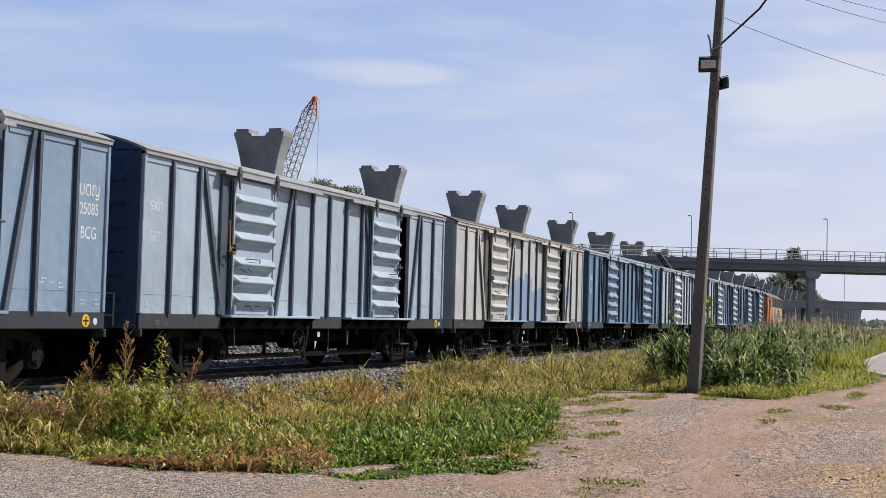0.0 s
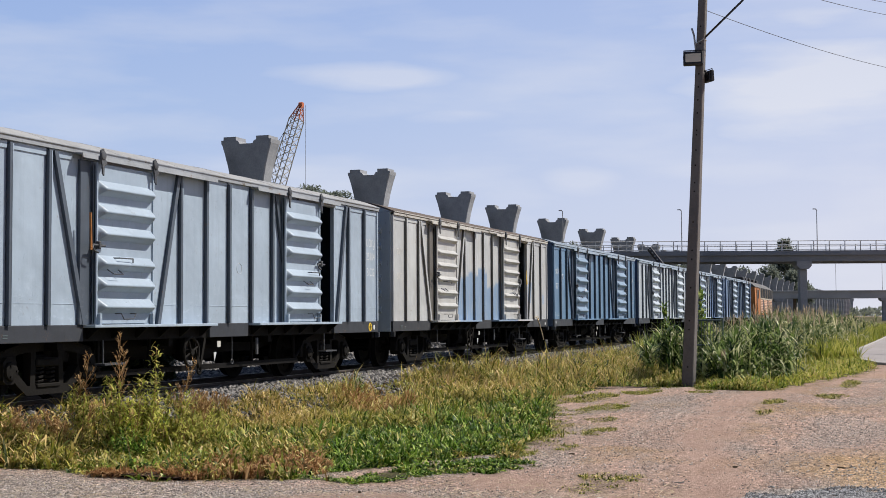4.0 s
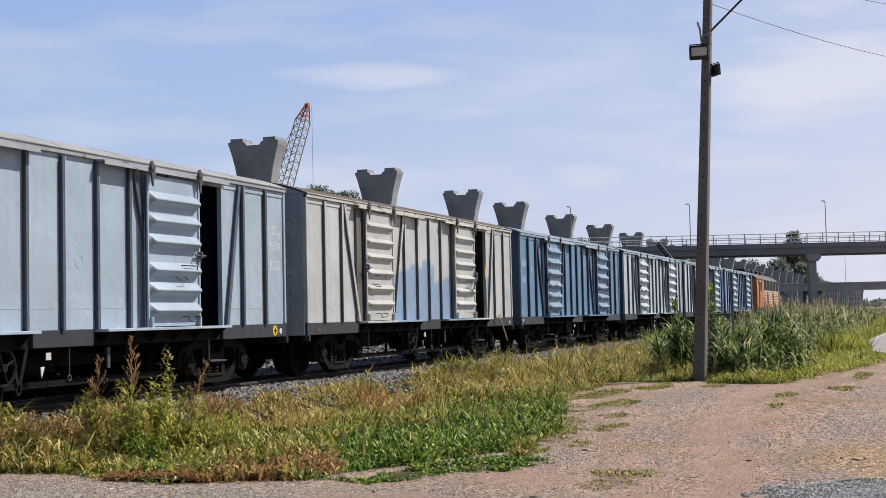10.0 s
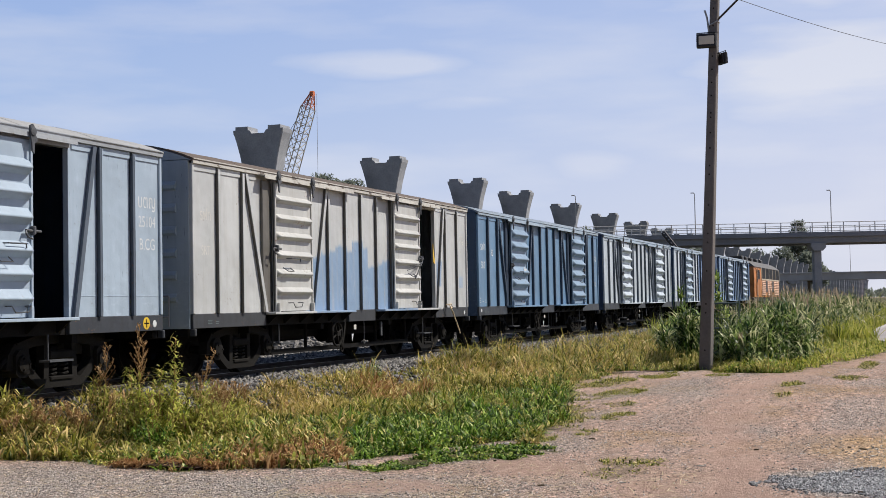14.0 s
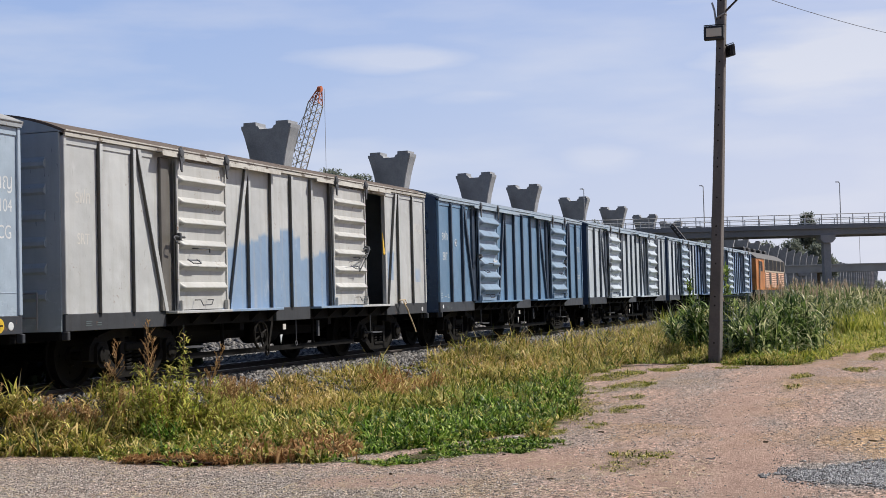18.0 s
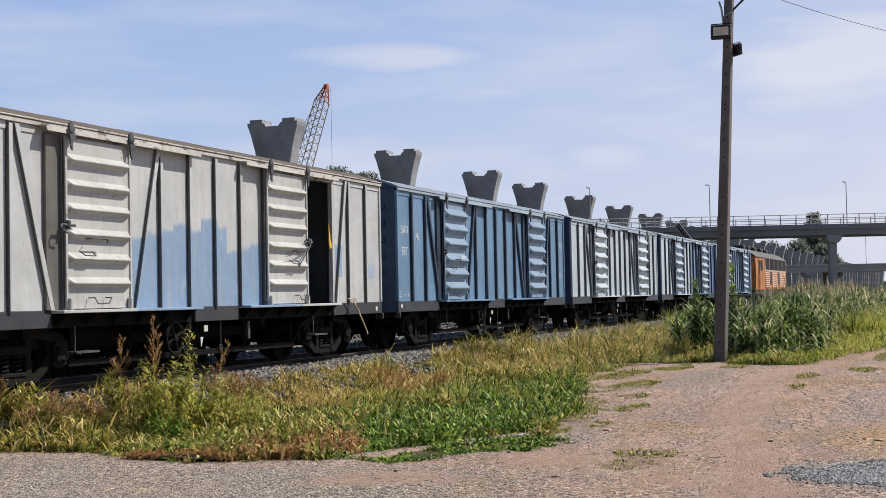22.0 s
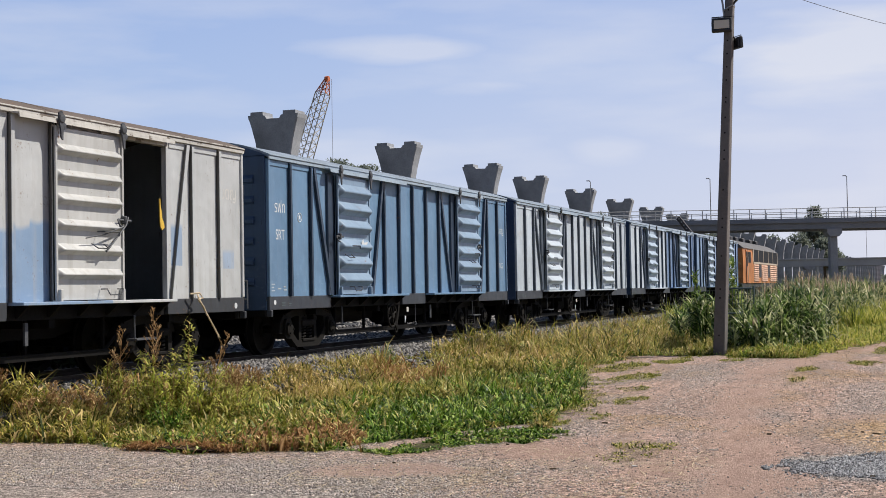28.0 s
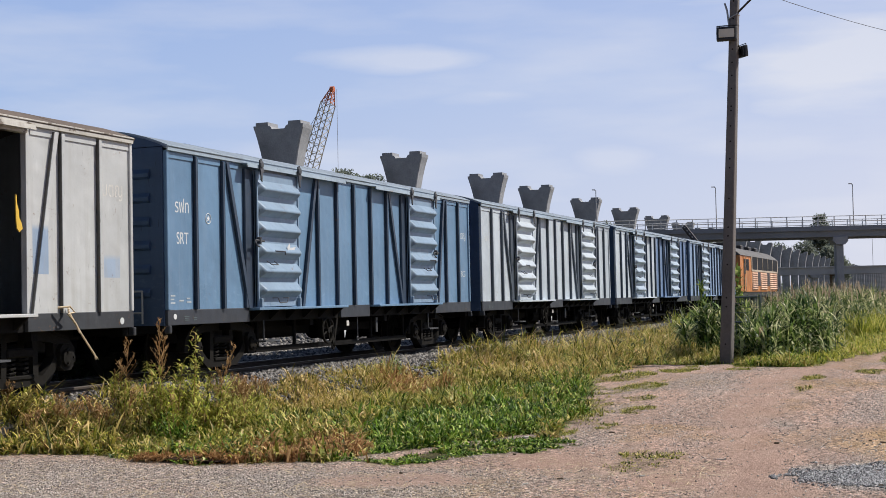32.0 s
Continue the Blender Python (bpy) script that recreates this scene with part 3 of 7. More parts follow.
def trodden(x, y):
    """1 where wheels have worn the dirt smooth and pink."""
    yc = float(np.interp(x, [p[0] for p in LANE], [p[1] for p in LANE])) + 0.25 * wob(x, y, 0.5, 3.3)
    k = 1.35 - abs(y - yc) / (0.34 + 0.004 * x)
    for cx, cy, a, c in ((12.9, 3.75, 0.7, 0.55), (11.5, 1.9, 0.6, 0.8), (11.0, 4.6, 0.5, 0.7)):
        k = max(k, 1.3 - ((x - cx) / a) ** 2 - ((y - cy) / c) ** 2)
    return max(0.0, min(1.0, k + 0.9 * wob(x, y, 1.5, 5.5)))


def ground_z(x, y):
    """Height of the ground: flat lot, a slight rise towards the line, a ballast bed."""
    yc = TRACK_Y + curve_y(x)
    d = y - yc
    z = 0.03 * wob(x, y, 0.25) + 0.012 * wob(x, y, 1.4, 2.0)
    if -3.4 < d < 14.0:
        f = max(0.0, min(1.0, (x - 15.5) / 4.5))
        d0, d1 = -1.5 - 1.9 * f, -1.0 - 0.55 * f
        if d < d1:
            k = max(0.0, (d - d0) / (d1 - d0))
            z += 0.10 * min(1, k * 1.3) + 0.27 * max(0, min(1, (k - 0.35) / 0.65))
        elif d < 4.2:
            z += 0.37 - (0.04 if abs(d) < 1.0 else 0.0)
        elif d < 12.5:
            z += 0.37 + 0.38 * min(1, (d - 4.2) / 5.0)
        else:
            z += 0.75 * (14.0 - d) / 1.5
    return z


def spread(vals):
    return np.array(sorted(set(round(float(v), 3) for v in vals)))


def build_ground():
    xs = spread([*np.linspace(-60, 4, 17), *np.linspace(4, 9, 12), *np.arange(9, 34, 0.14), *np.arange(34, 60, 0.45), *np.arange(60, 130, 1.5), *np.geomspace(130, 2400, 26)])
    ys = spread([*-np.geomspace(4, 1500, 16), *np.linspace(-4, -0.5, 7), *np.arange(-0.5, 13.0, 0.14), *np.arange(13, 18, 0.3), *np.linspace(18, 40, 12), *np.geomspace(40, 1500, 16)])
    nx, ny = len(xs), len(ys)
    verts = np.zeros((nx * ny, 3), np.float32)
    col = np.zeros((nx * ny, 4), np.float32)
    k = 0
    for x in xs:
        for y in ys:
            x, y = float(x), float(y)
            verts[k] = (x, y, ground_z(x, y))
            ochre = 1.2 - ((x - 14.7) / 2.3) ** 2 - ((y - 0.25) / 0.85) ** 2 + 0.8 * wob(x, y, 1.2, 6.1)
            col[k] = (cover(x, y), gravelly(x, y), max(0.0, min(0.85, ochre)), trodden(x, y))
            k += 1
    i, j = np.meshgrid(np.arange(nx - 1), np.arange(ny - 1), indexing="ij")
    a = (i * ny + j).ravel()
    me = raw_mesh("ground", verts, np.c_[a, a + ny, a + ny + 1, a + 1], M["ground"])
    at = me.color_attributes.new("cover", "FLOAT_COLOR", "POINT")
    at.data.foreach_set("color", col.ravel())
    me.polygons.foreach_set("use_smooth", [True] * len(me.polygons))
    tagged(new("ground", me), "pinkish dirt lot with gravel and grown soil", "ground", kind="structure")


build_ground()


def build_road():
    """A pale paved lane with a kerb, beyond the dirt lot."""
    bm = bmesh.new()
    left = [(44.3, 0.2), (45.2, 0.85), (48.0, 1.40), (52.0, 1.92), (56.0, 2.2), (60, 2.25), (72, 2.0), (90, 1.7), (160, 0.8)]
    pts = left + [(160, -6), (90, -6), (47, -6), (44.6, -3)]
    prism(bm, pts, -0.2, 0.05, "z")
    ob = tagged(new("road", finish("road", bm, M["asphalt"])), "pale grey paved lane with rounded corner", "road", kind="structure")
    run = [(44.5, -3.0), *left]
    for (xa, ya), (xb, yb) in zip(run, run[1:]):
        kb = bmesh.new()
        d = Vector((xb - xa, yb - ya)).normalized() * 0.16
        prism(kb, [(xa, ya), (xb, yb), (xb - d.y, yb + d.x), (xa - d.y, ya + d.x)], -0.2, 0.10, "z")
        k = part("kerb", kb, M["kerb"], ob, "pale concrete kerb")


build_road()


# ---- the line ----
def build_track():
    line = tagged(new("railway_track"), "metre-gauge railway track on grey crushed-stone ballast", "railway track", kind="structure")
    section = ((-0.055, 0), (0.055, 0), (0.055, 0.012), (0.012, 0.028), (0.010, 0.092), (0.033, 0.102), (0.033, 0.128), (0.026, 0.136), (-0.026, 0.136), (-0.033, 0.128), (-0.033, 0.102), (-0.010, 0.092), (-0.012, 0.028), (-0.055, 0.012))
    xs = [-40, 20, 60, 90] + [90 + 8 * i for i in range(1, 18)]
    for off in (-0.535, 0.535):
        bm = bmesh.new()
        rings = [[bm.verts.new((x, TRACK_Y + curve_y(x) + off + u, RAIL_Z - 0.136 + v)) for u, v in section] for x in xs]
        n = len(section)
        for a, b in zip(rings, rings[1:]):
            for i in range(n):
                bm.faces.new((a[i], b[i], b[(i + 1) % n], a[(i + 1) % n]))
        part("rail", bm, M["rail"], line, "dark rusty steel rail")
        hb = bmesh.new()
        rings = [[hb.verts.new((x, TRACK_Y + curve_y(x) + off + u, RAIL_Z + v)) for u, v in ((-0.02, 0.001), (0.02, 0.001), (0.02, 0.003), (-0.02, 0.003))] for x in xs]
        for a, b in zip(rings, rings[1:]):
            for i in range(4):
                hb.faces.new((a[i], b[i], b[(i + 1) % 4], a[(i + 1) % 4]))
        part("rail_head", hb, M["rail_head"], line, "polished running band")
    sb = boxed(-0.11, 0.11, -0.95, 0.95, -0.16, 0.0, 0.02)
    sleeper = finish("sleeper", sb, M["sleeper"])
    cb = bmesh.new()
    for s in (-1, 1):
        box(cb, -0.05, 0.05, s * 0.075 - 0.03, s * 0.075 + 0.03, 0, 0.035)
    clip = finish("rail_clip", cb, M["rail"])
    for i in range(150):
        x = 8 + i * 0.62
        o = new("sleeper", sleeper)
        o.parent, o.location = line, (x, TRACK_Y + curve_y(x), RAIL_Z - 0.138)
        if x < 50:
            for off in (-0.535, 0.535):
                c = new("rail_clip", clip)
                c.parent, c.location = line, (x, TRACK_Y + curve_y(x) + off, RAIL_Z - 0.138)


build_track()


def scatter_stones(name, label, centres, sizes, mat, rng):
    """Angular stones: squashed octahedra with uneven corners."""
    n = len(centres)
    base = np.array([(1, 0, 0), (0, 1, 0), (-1, 0, 0), (0, -1, 0), (0.25, 0.2, 0.85), (-0.2, -0.25, -0.85)], float)
    tri = np.array([(0, 1, 4), (1, 2, 4), (2, 3, 4), (3, 0, 4), (1, 0, 5), (2, 1, 5), (3, 2, 5), (0, 3, 5)])
    v = base[None] * rng.uniform(0.65, 1.35, (n, 6, 3)) * sizes[:, None, None]
    a = rng.uniform(0, 2 * math.pi, n)
    t = rng.uniform(-0.7, 0.7, n)
    ca, sa, ct, st = np.cos(a), np.sin(a), np.cos(t), np.sin(t)
    y1, z1 = v[..., 1] * ct[:, None] - v[..., 2] * st[:, None], v[..., 1] * st[:, None] + v[..., 2] * ct[:, None]
    x2, y2 = v[..., 0] * ca[:, None] - y1 * sa[:, None], v[..., 0] * sa[:, None] + y1 * ca[:, None]
    out = np.stack((x2, y2, z1), -1) + centres[:, None, :]
    idx = (tri[None] + 6 * np.arange(n)[:, None, None]).reshape(-1, 3)
    tagged(new(name, raw_mesh(name, out.reshape(-1, 3), idx, mat)), label, "gravel", kind="stuff")


def bed_z(x, d):
    """Top of the ballast across the line: heaped up to the foot of the near rail's head, hollow between the rails."""
    f = max(0.0, min(1.0, (x - 15.5) / 4.5))
    near = float(np.interp(d, (-1.9, -1.25, -1.0, -0.72, -0.60, -0.50, 4.2, 9.2, 12.4), (-0.3, 0.16, 0.40, 0.465, 0.45, 0.385, 0.385, 0.77, 0.77)))
    wide = float(np.interp(d, (-3.0, -2.35, -1.5, -0.72, -0.60, -0.50, 4.2, 9.2, 12.4), (-0.3, 0.10, 0.42, 0.465, 0.45, 0.385, 0.385, 0.77, 0.77)))
    return near + (wide - near) * f


def build_ballast():
    rng = np.random.default_rng(5)
    pts, size = [], []
    for x0, x1, per, s in ((13, 32, 210, 0.060), (32, 60, 80, 0.065), (60, 110, 25, 0.08)):
        for d0, d1, k in ((-3.0, -0.62, 1.5), (-0.45, 0.45, 0.5), (0.62, 4.5, 0.5), (4.5, 12.0, 0.16)):
            n = int((x1 - x0) * (d1 - d0) * per * k)
            for _ in range(n):
                x, d = rng.uniform(x0, x1), rng.uniform(d0, d1)
                if d < -1.7 and rng.random() < (-1.7 - d) / 0.7:
                    continue
                if x < 16.6 and (d < -1.05 or d < -0.6 and rng.random() < 0.5):
                    continue
                y = TRACK_Y + curve_y(x) + d
                pts.append((x, y, max(ground_z(x, y), bed_z(x, d)) + 0.22 * s))
                size.append(s * rng.uniform(0.6, 1.25) * (1.25 if d > 4.5 else (0.72 if d < -0.6 else 1.0)))
    scatter_stones("ballast", "grey crushed-stone ballast beside the rails", np.array(pts), np.array(size), M["ballast"], rng)
    bed = bmesh.new()
    xs = [-40, 10, 15.5, 16.4, 17.3, 18.2, 19.1, 20, 30, 60, 90] + [90 + 10 * i for i in range(1, 12)]
    across = (-3.0, -2.35, -1.9, -1.5, -1.25, -1.0, -0.72, -0.60, -0.50, 4.2, 9.2, 12.4, 13.9)
    rings = [[bed.verts.new((x, TRACK_Y + curve_y(x) + d, bed_z(x, d) if d < 13 else 0.02)) for d in across] for x in xs]
    for a, b in zip(rings, rings[1:]):
        for i in range(len(across) - 1):
            bed.faces.new((a[i], b[i], b[i + 1], a[i + 1]))
    tagged(new("ballast_bed", finish("ballast_bed", bed, M["ballast_bed"])), "compacted grey ballast bed under the rails", "ballast", kind="structure")


build_ballast()


# ---- the train ----
LENGTH, PITCH = 12.47, 13.3
FIRST_X = 2.65                     # where the first wagon's near end stands at the start
RIBS = (0.75, 1.52, 4.72, 5.48, 6.21, 6.96, 7.72, 10.95, 11.72)
BRACES = ((1.64, 2.28), (4.66, 4.10), (7.82, 8.44), (10.83, 10.40))
OPENINGS = ((2.75, 3.55), (8.72, 10.30))
BAYS = ((0.06, 0.72), (0.78, 1.49), (1.55, 2.75), (3.55, 4.69), (4.75, 5.45), (5.51, 6.18), (6.24, 6.93), (6.99, 7.69), (7.75, 8.72), (10.30, 10.92), (10.98, 11.69), (11.75, 12.41))
FACE, TOP, SILL, SKIRT = -1.275, 3.19, 0.985, 0.77
SPIN = Matrix.Rotation(math.pi, 4, "Z")


def wheelset_mesh():
    bm = bmesh.new()
    for s in (-1, 1):
        lathe_y(bm, [(0.05, s * 0.40), (0.13, s * 0.42), (0.14, s * 0.50), (0.30, s * 0.505), (0.36, s * 0.47), (0.455, s * 0.465), (0.455, s * 0.495), (0.425, s * 0.50), (0.42, s * 0.60), (0.36, s * 0.60), (0.33, s * 0.55), (0.14, s * 0.56), (0.12, s * 0.60), (0.06, s * 0.60)], n=32)
        for i in range(4):
            a = i * math.pi / 2
            lathe_y(bm, [(0.035, s * 0.55), (0.03, s * 0.565)], (0.22 * math.cos(a), 0, 0.22 * math.sin(a)), 8)
    lathe_y(bm, [(0.07, -0.95), (0.07, 0.95)], n=10)
    return finish("wheelset", bm, M["wheel"], False)


def bar(bm, pts, w, y0, y1):
    """A thick flat bar that follows the points (x, z), w wide, from y0 to y1."""
    a, b = [], []
    for i, p in enumerate(pts):
        q, r = Vector(pts[max(i - 1, 0)]), Vector(pts[min(i + 1, len(pts) - 1)])
        d = (r - q).normalized() * (w / 2)
        a.append((p[0] - d.y, p[1] + d.x))
        b.append((p[0] + d.y, p[1] - d.x))
    for i in range(len(pts) - 1):
        prism(bm, [a[i], a[i + 1], b[i + 1], b[i]], y0, y1, "y")


def side_frame_mesh():
    """A cast bogie side: bowed top beam, dipped lower beam, two windows beside a spring nest, axle boxes at the ends."""
    bm = bmesh.new()
    arch = [(-1.02, 0.36), (-0.99, 0.52), (-0.90, 0.62), (-0.55, 0.70), (0.0, 0.73), (0.55, 0.70), (0.90, 0.62), (0.99, 0.52), (1.02, 0.36)]
    bar(bm, arch, 0.13, -0.08, 0.06)
    bar(bm, [(p[0], p[1] + 0.055) for p in arch[2:-2]], 0.025, -0.105, -0.07)
    bar(bm, [(-0.70, 0.42), (-0.60, 0.30), (-0.42, 0.17), (0.42, 0.17), (0.60, 0.30), (0.70, 0.42)], 0.12, -0.08, 0.06)
    bar(bm, [(-0.70, 0.40), (-0.68, 0.64)], 0.09, -0.07, 0.05)
    bar(bm, [(0.70, 0.40), (0.68, 0.64)], 0.09, -0.07, 0.05)
    for sx in (-1, 1):
        bar(bm, [(sx * 0.30, 0.20), (sx * 0.28, 0.70)], 0.10, -0.07, 0.05)
        prism(bm, [(sx * 0.96, 0.32), (sx * 0.96, 0.54), (sx * 0.90, 0.60), (sx * 0.75, 0.60), (sx * 0.70, 0.54), (sx * 0.70, 0.32), (sx * 0.76, 0.27), (sx * 0.90, 0.27)][::-sx], -0.13, 0.10, "y")
        lathe_y(bm, [(0.115, -0.13), (0.11, -0.165), (0.06, -0.175)], (sx * 0.83, 0, 0.43), 18)
        for k in range(3):
            t = 2.1 * k
            lathe_y(bm, [(0.016, -0.19), (0.016, -0.16)], (sx * 0.83 + 0.075 * math.cos(t), 0, 0.43 + 0.075 * math.sin(t)), 6)
    box(bm, -0.25, 0.25, -0.10, 0.09, 0.46, 0.57, 0.02)
    box(bm, -0.24, 0.24, -0.10, 0.09, 0.20, 0.25, 0.01)
    return finish("side_frame", bm, M["bogie"])


def spring_mesh():
    bm = bmesh.new()
    pts = [(0.075 * math.cos(t * 0.8), 0.075 * math.sin(t * 0.8), 0.24 + 0.22 * t / 32) for t in range(33)]
    chain(bm, pts, 0.016, 5)
    return finish("spring", bm, M["bogie"])


WHEELSET, SIDE_FRAME, SPRING = wheelset_mesh(), side_frame_mesh(), spring_mesh()
ROLLING = []                       # every wheelset, to be turned as the train rolls


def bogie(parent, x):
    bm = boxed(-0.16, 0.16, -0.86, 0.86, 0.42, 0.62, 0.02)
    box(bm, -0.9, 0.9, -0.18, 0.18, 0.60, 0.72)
    b = part("bogie", bm, M["under"], parent, "grimy four-wheel bogie, shade put into its black")
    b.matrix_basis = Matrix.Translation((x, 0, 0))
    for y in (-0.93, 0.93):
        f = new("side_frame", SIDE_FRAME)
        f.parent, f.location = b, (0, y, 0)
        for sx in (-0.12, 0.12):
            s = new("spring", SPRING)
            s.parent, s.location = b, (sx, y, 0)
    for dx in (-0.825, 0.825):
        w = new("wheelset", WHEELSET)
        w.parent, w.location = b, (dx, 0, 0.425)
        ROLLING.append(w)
    return b


def door_ridge(x0, x1, z, tall):
    """A pressed bulge in a door: a wide upper slope that catches the light and a short undercut below."""
    bm = bmesh.new()
    d = min(0.115, tall * 0.58)
    levels = ((0.0, 0.0), (0.28, 0.80), (0.36, 0.95), (0.43, 1.0), (0.52, 0.93), (0.92, 0.12), (1.0, 0.0))
    rings = []
    for t, out in levels:
        e = 0.030 + 0.055 * out
        y, h = -1.384 - d * out, z + tall * t
        rings.append([bm.verts.new(p) for p in ((x0 + e, y, h), (x0 + e + 0.04, y - 0.004 * out, h), (x1 - e - 0.07, y - 0.004 * out, h), (x1 - e - 0.035, y, h))])
    for a, b in zip(rings, rings[1:]):
        for k in range(3):
            bm.faces.new((a[k], a[k + 1], b[k + 1], b[k]))
    for k in (0, 3):
        side = [r[k] for r in rings]
        bm.faces.new(side if k == 0 else side[::-1])
    return bm


RIDGES_PAIRED = (0.20, (1.13, 1.415, 1.695, 2.085, 2.375, 2.675))
RIDGES_TALL = (0.245, (1.14, 1.44, 1.745, 2.085, 2.40, 2.715))
RIDGES_SLIM = (0.14, (1.25, 1.55, 1.85, 2.16, 2.45, 2.76))


def wagon(name_label, paint, skirt_paint, roof_paint, end_paint, doors, marks, extra=None, door_paint=None, roof_edge=None, shaded_rib_paint=None, seamed=False, ridges=RIDGES_TALL):
    """A bogie covered goods wagon, its middle over the origin, the rail's top at 0."""
    w = thing("boxcar", Matrix.Identity(4), name_label, "boxcar", "boxcars of the goods train")
    h = LENGTH / 2
    door_paint, roof_edge, shaded_rib_paint = door_paint or paint, roof_edge or paint, shaded_rib_paint or paint
    P = lambda nm, bm, mat, label="", spin=False, parent=w, smooth=False: part(nm, (bm.transform(SPIN) if spin else None, bm)[1], mat, parent, label, smooth)
    flange_paint = paint if ridges is RIDGES_SLIM else shaded_rib_paint
    step_x = 9.70 if ridges is RIDGES_SLIM else 10.08
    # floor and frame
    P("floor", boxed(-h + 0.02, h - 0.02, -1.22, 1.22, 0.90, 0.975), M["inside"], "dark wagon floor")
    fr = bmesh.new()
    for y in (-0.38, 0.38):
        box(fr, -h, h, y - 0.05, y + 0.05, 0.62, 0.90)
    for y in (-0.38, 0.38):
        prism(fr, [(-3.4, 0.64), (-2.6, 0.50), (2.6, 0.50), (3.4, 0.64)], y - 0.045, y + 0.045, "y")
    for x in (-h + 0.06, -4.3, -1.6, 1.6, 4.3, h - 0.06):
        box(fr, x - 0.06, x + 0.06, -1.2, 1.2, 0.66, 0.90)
    P("underframe", fr, M["under"], "grimy steel underframe, shade put into its black")
    # roof
    arc = [(-1.335 + 2.67 * i / 16, 3.265 + 0.272 * (1 - (abs(-1 + i / 8)) ** 2.1)) for i in range(17)]
    inner = [(y * 0.985, z - 0.05) for y, z in reversed(arc)]
    P("roof", prism(bmesh.new(), arc[::-1] + inner[::-1], -h - 0.02, h + 0.02), roof_paint, "curved sheet-metal roof")
    for i in range(1, 8):
        x = -h + LENGTH * i / 8
        P("roof_seam", prism(bmesh.new(), [(y, z + 0.0025) for y, z in arc[::-1]] + [(y, z - 0.005) for y, z in arc], x - 0.035, x + 0.035), roof_paint)
    for spin in (False, True):
        ds = doors if not spin else ((2.42, 3.83), (8.64, 10.06))
        for a, b in BAYS:
            p = P("panel", boxed(a - h, b - h, FACE, FACE + 0.05, SILL, TOP), paint, spin=spin)
            if seamed and not spin:
                P("weld_seam", boxed(a - h, b - h, FACE - 0.004, FACE + 0.01, 1.248, 1.258, 0.001), paint, "raised weld line", False, p)
        for a, b in ((0.0, 2.75), (3.55, 8.72), (10.30, LENGTH)):
            P("cant_rail", boxed(a - h, b - h, FACE - 0.05, FACE + 0.05, TOP, 3.268, 0.004), roof_edge, spin=spin)
        P("eave_lip", boxed(-h, h, FACE - 0.064, FACE - 0.04, 3.250, 3.270, 0.004), roof_edge, "thin bright lip along the eave", spin)
        for a, b in ((0.06, 0.72), (0.78, 1.49), (1.55, 2.04), (10.38, 10.92), (10.98, 11.69), (11.75, 12.41)):
            P("top_plate", boxed(a - h, b - h, FACE - 0.014, FACE + 0.01, TOP - 0.095, TOP - 0.002, 0.003), paint, "doubled plate along the panel's top", spin)
        for a, b in OPENINGS:
            P("door_lintel", boxed(a - h, b - h, FACE - 0.05, FACE + 0.05, 3.10, 3.268), roof_edge, spin=spin)
            for x in (a, b):
                P("door_post", boxed(x - h - 0.012, x - h + 0.028, FACE - 0.02, FACE + 0.06, SILL, 3.10, 0.004), paint if x == b else shaded_rib_paint, spin=spin)
        # rib and brace colour is darkened to stand in for shade on their flanks
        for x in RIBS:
            r = P("rib", boxed(x - h - 0.016, x - h + 0.022, FACE - 0.052, FACE, SILL, TOP - 0.03), shaded_rib_paint, spin=spin)
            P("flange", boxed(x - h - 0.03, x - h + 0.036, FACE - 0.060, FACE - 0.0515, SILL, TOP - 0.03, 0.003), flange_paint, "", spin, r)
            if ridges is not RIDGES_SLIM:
                P("rib_edge_strip", boxed(x - h + 0.016, x - h + 0.032, FACE - 0.0635, FACE - 0.0602, SILL, TOP - 0.03), paint, "thin strip in the side's own paint", spin, r)
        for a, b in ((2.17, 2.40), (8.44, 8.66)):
            P("door_jamb", boxed(a - h, b - h, FACE - 0.05, FACE, SILL, 3.12, 0.006), shaded_rib_paint, "door jamb in the darkened rib colour", spin)
        for x in (0.0, LENGTH - 0.06):
            P("corner_post", boxed(x - h, x - h + 0.06, FACE - 0.03, FACE + 0.06, SILL, 3.255, 0.008), paint, spin=spin)
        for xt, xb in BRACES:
            r = P("brace", prism(bmesh.new(), [(xb - h - 0.03, SILL), (xb - h + 0.03, SILL), (xt - h + 0.03, TOP - 0.02), (xt - h - 0.03, TOP - 0.02)], FACE - 0.046, FACE, "y"), shaded_rib_paint, spin=spin)
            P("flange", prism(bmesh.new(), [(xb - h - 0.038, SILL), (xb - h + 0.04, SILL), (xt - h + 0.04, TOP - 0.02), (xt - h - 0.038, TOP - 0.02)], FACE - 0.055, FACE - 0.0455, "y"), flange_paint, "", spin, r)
        for a, b in ((0.0, 2.30), (5.62, 6.88), (10.30, LENGTH)):
            P("sole_bar", boxed(a - h, b - h, FACE - 0.02, FACE + 0.10, SKIRT, SILL - 0.002, 0.006), skirt_paint, "dark band below the side", spin)
        # bar behind the door sills, in the shade-darkened underframe colour
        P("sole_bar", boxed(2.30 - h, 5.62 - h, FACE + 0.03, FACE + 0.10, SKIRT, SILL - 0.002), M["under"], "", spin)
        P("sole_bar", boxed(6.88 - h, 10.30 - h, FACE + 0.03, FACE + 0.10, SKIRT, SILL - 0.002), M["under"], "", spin)
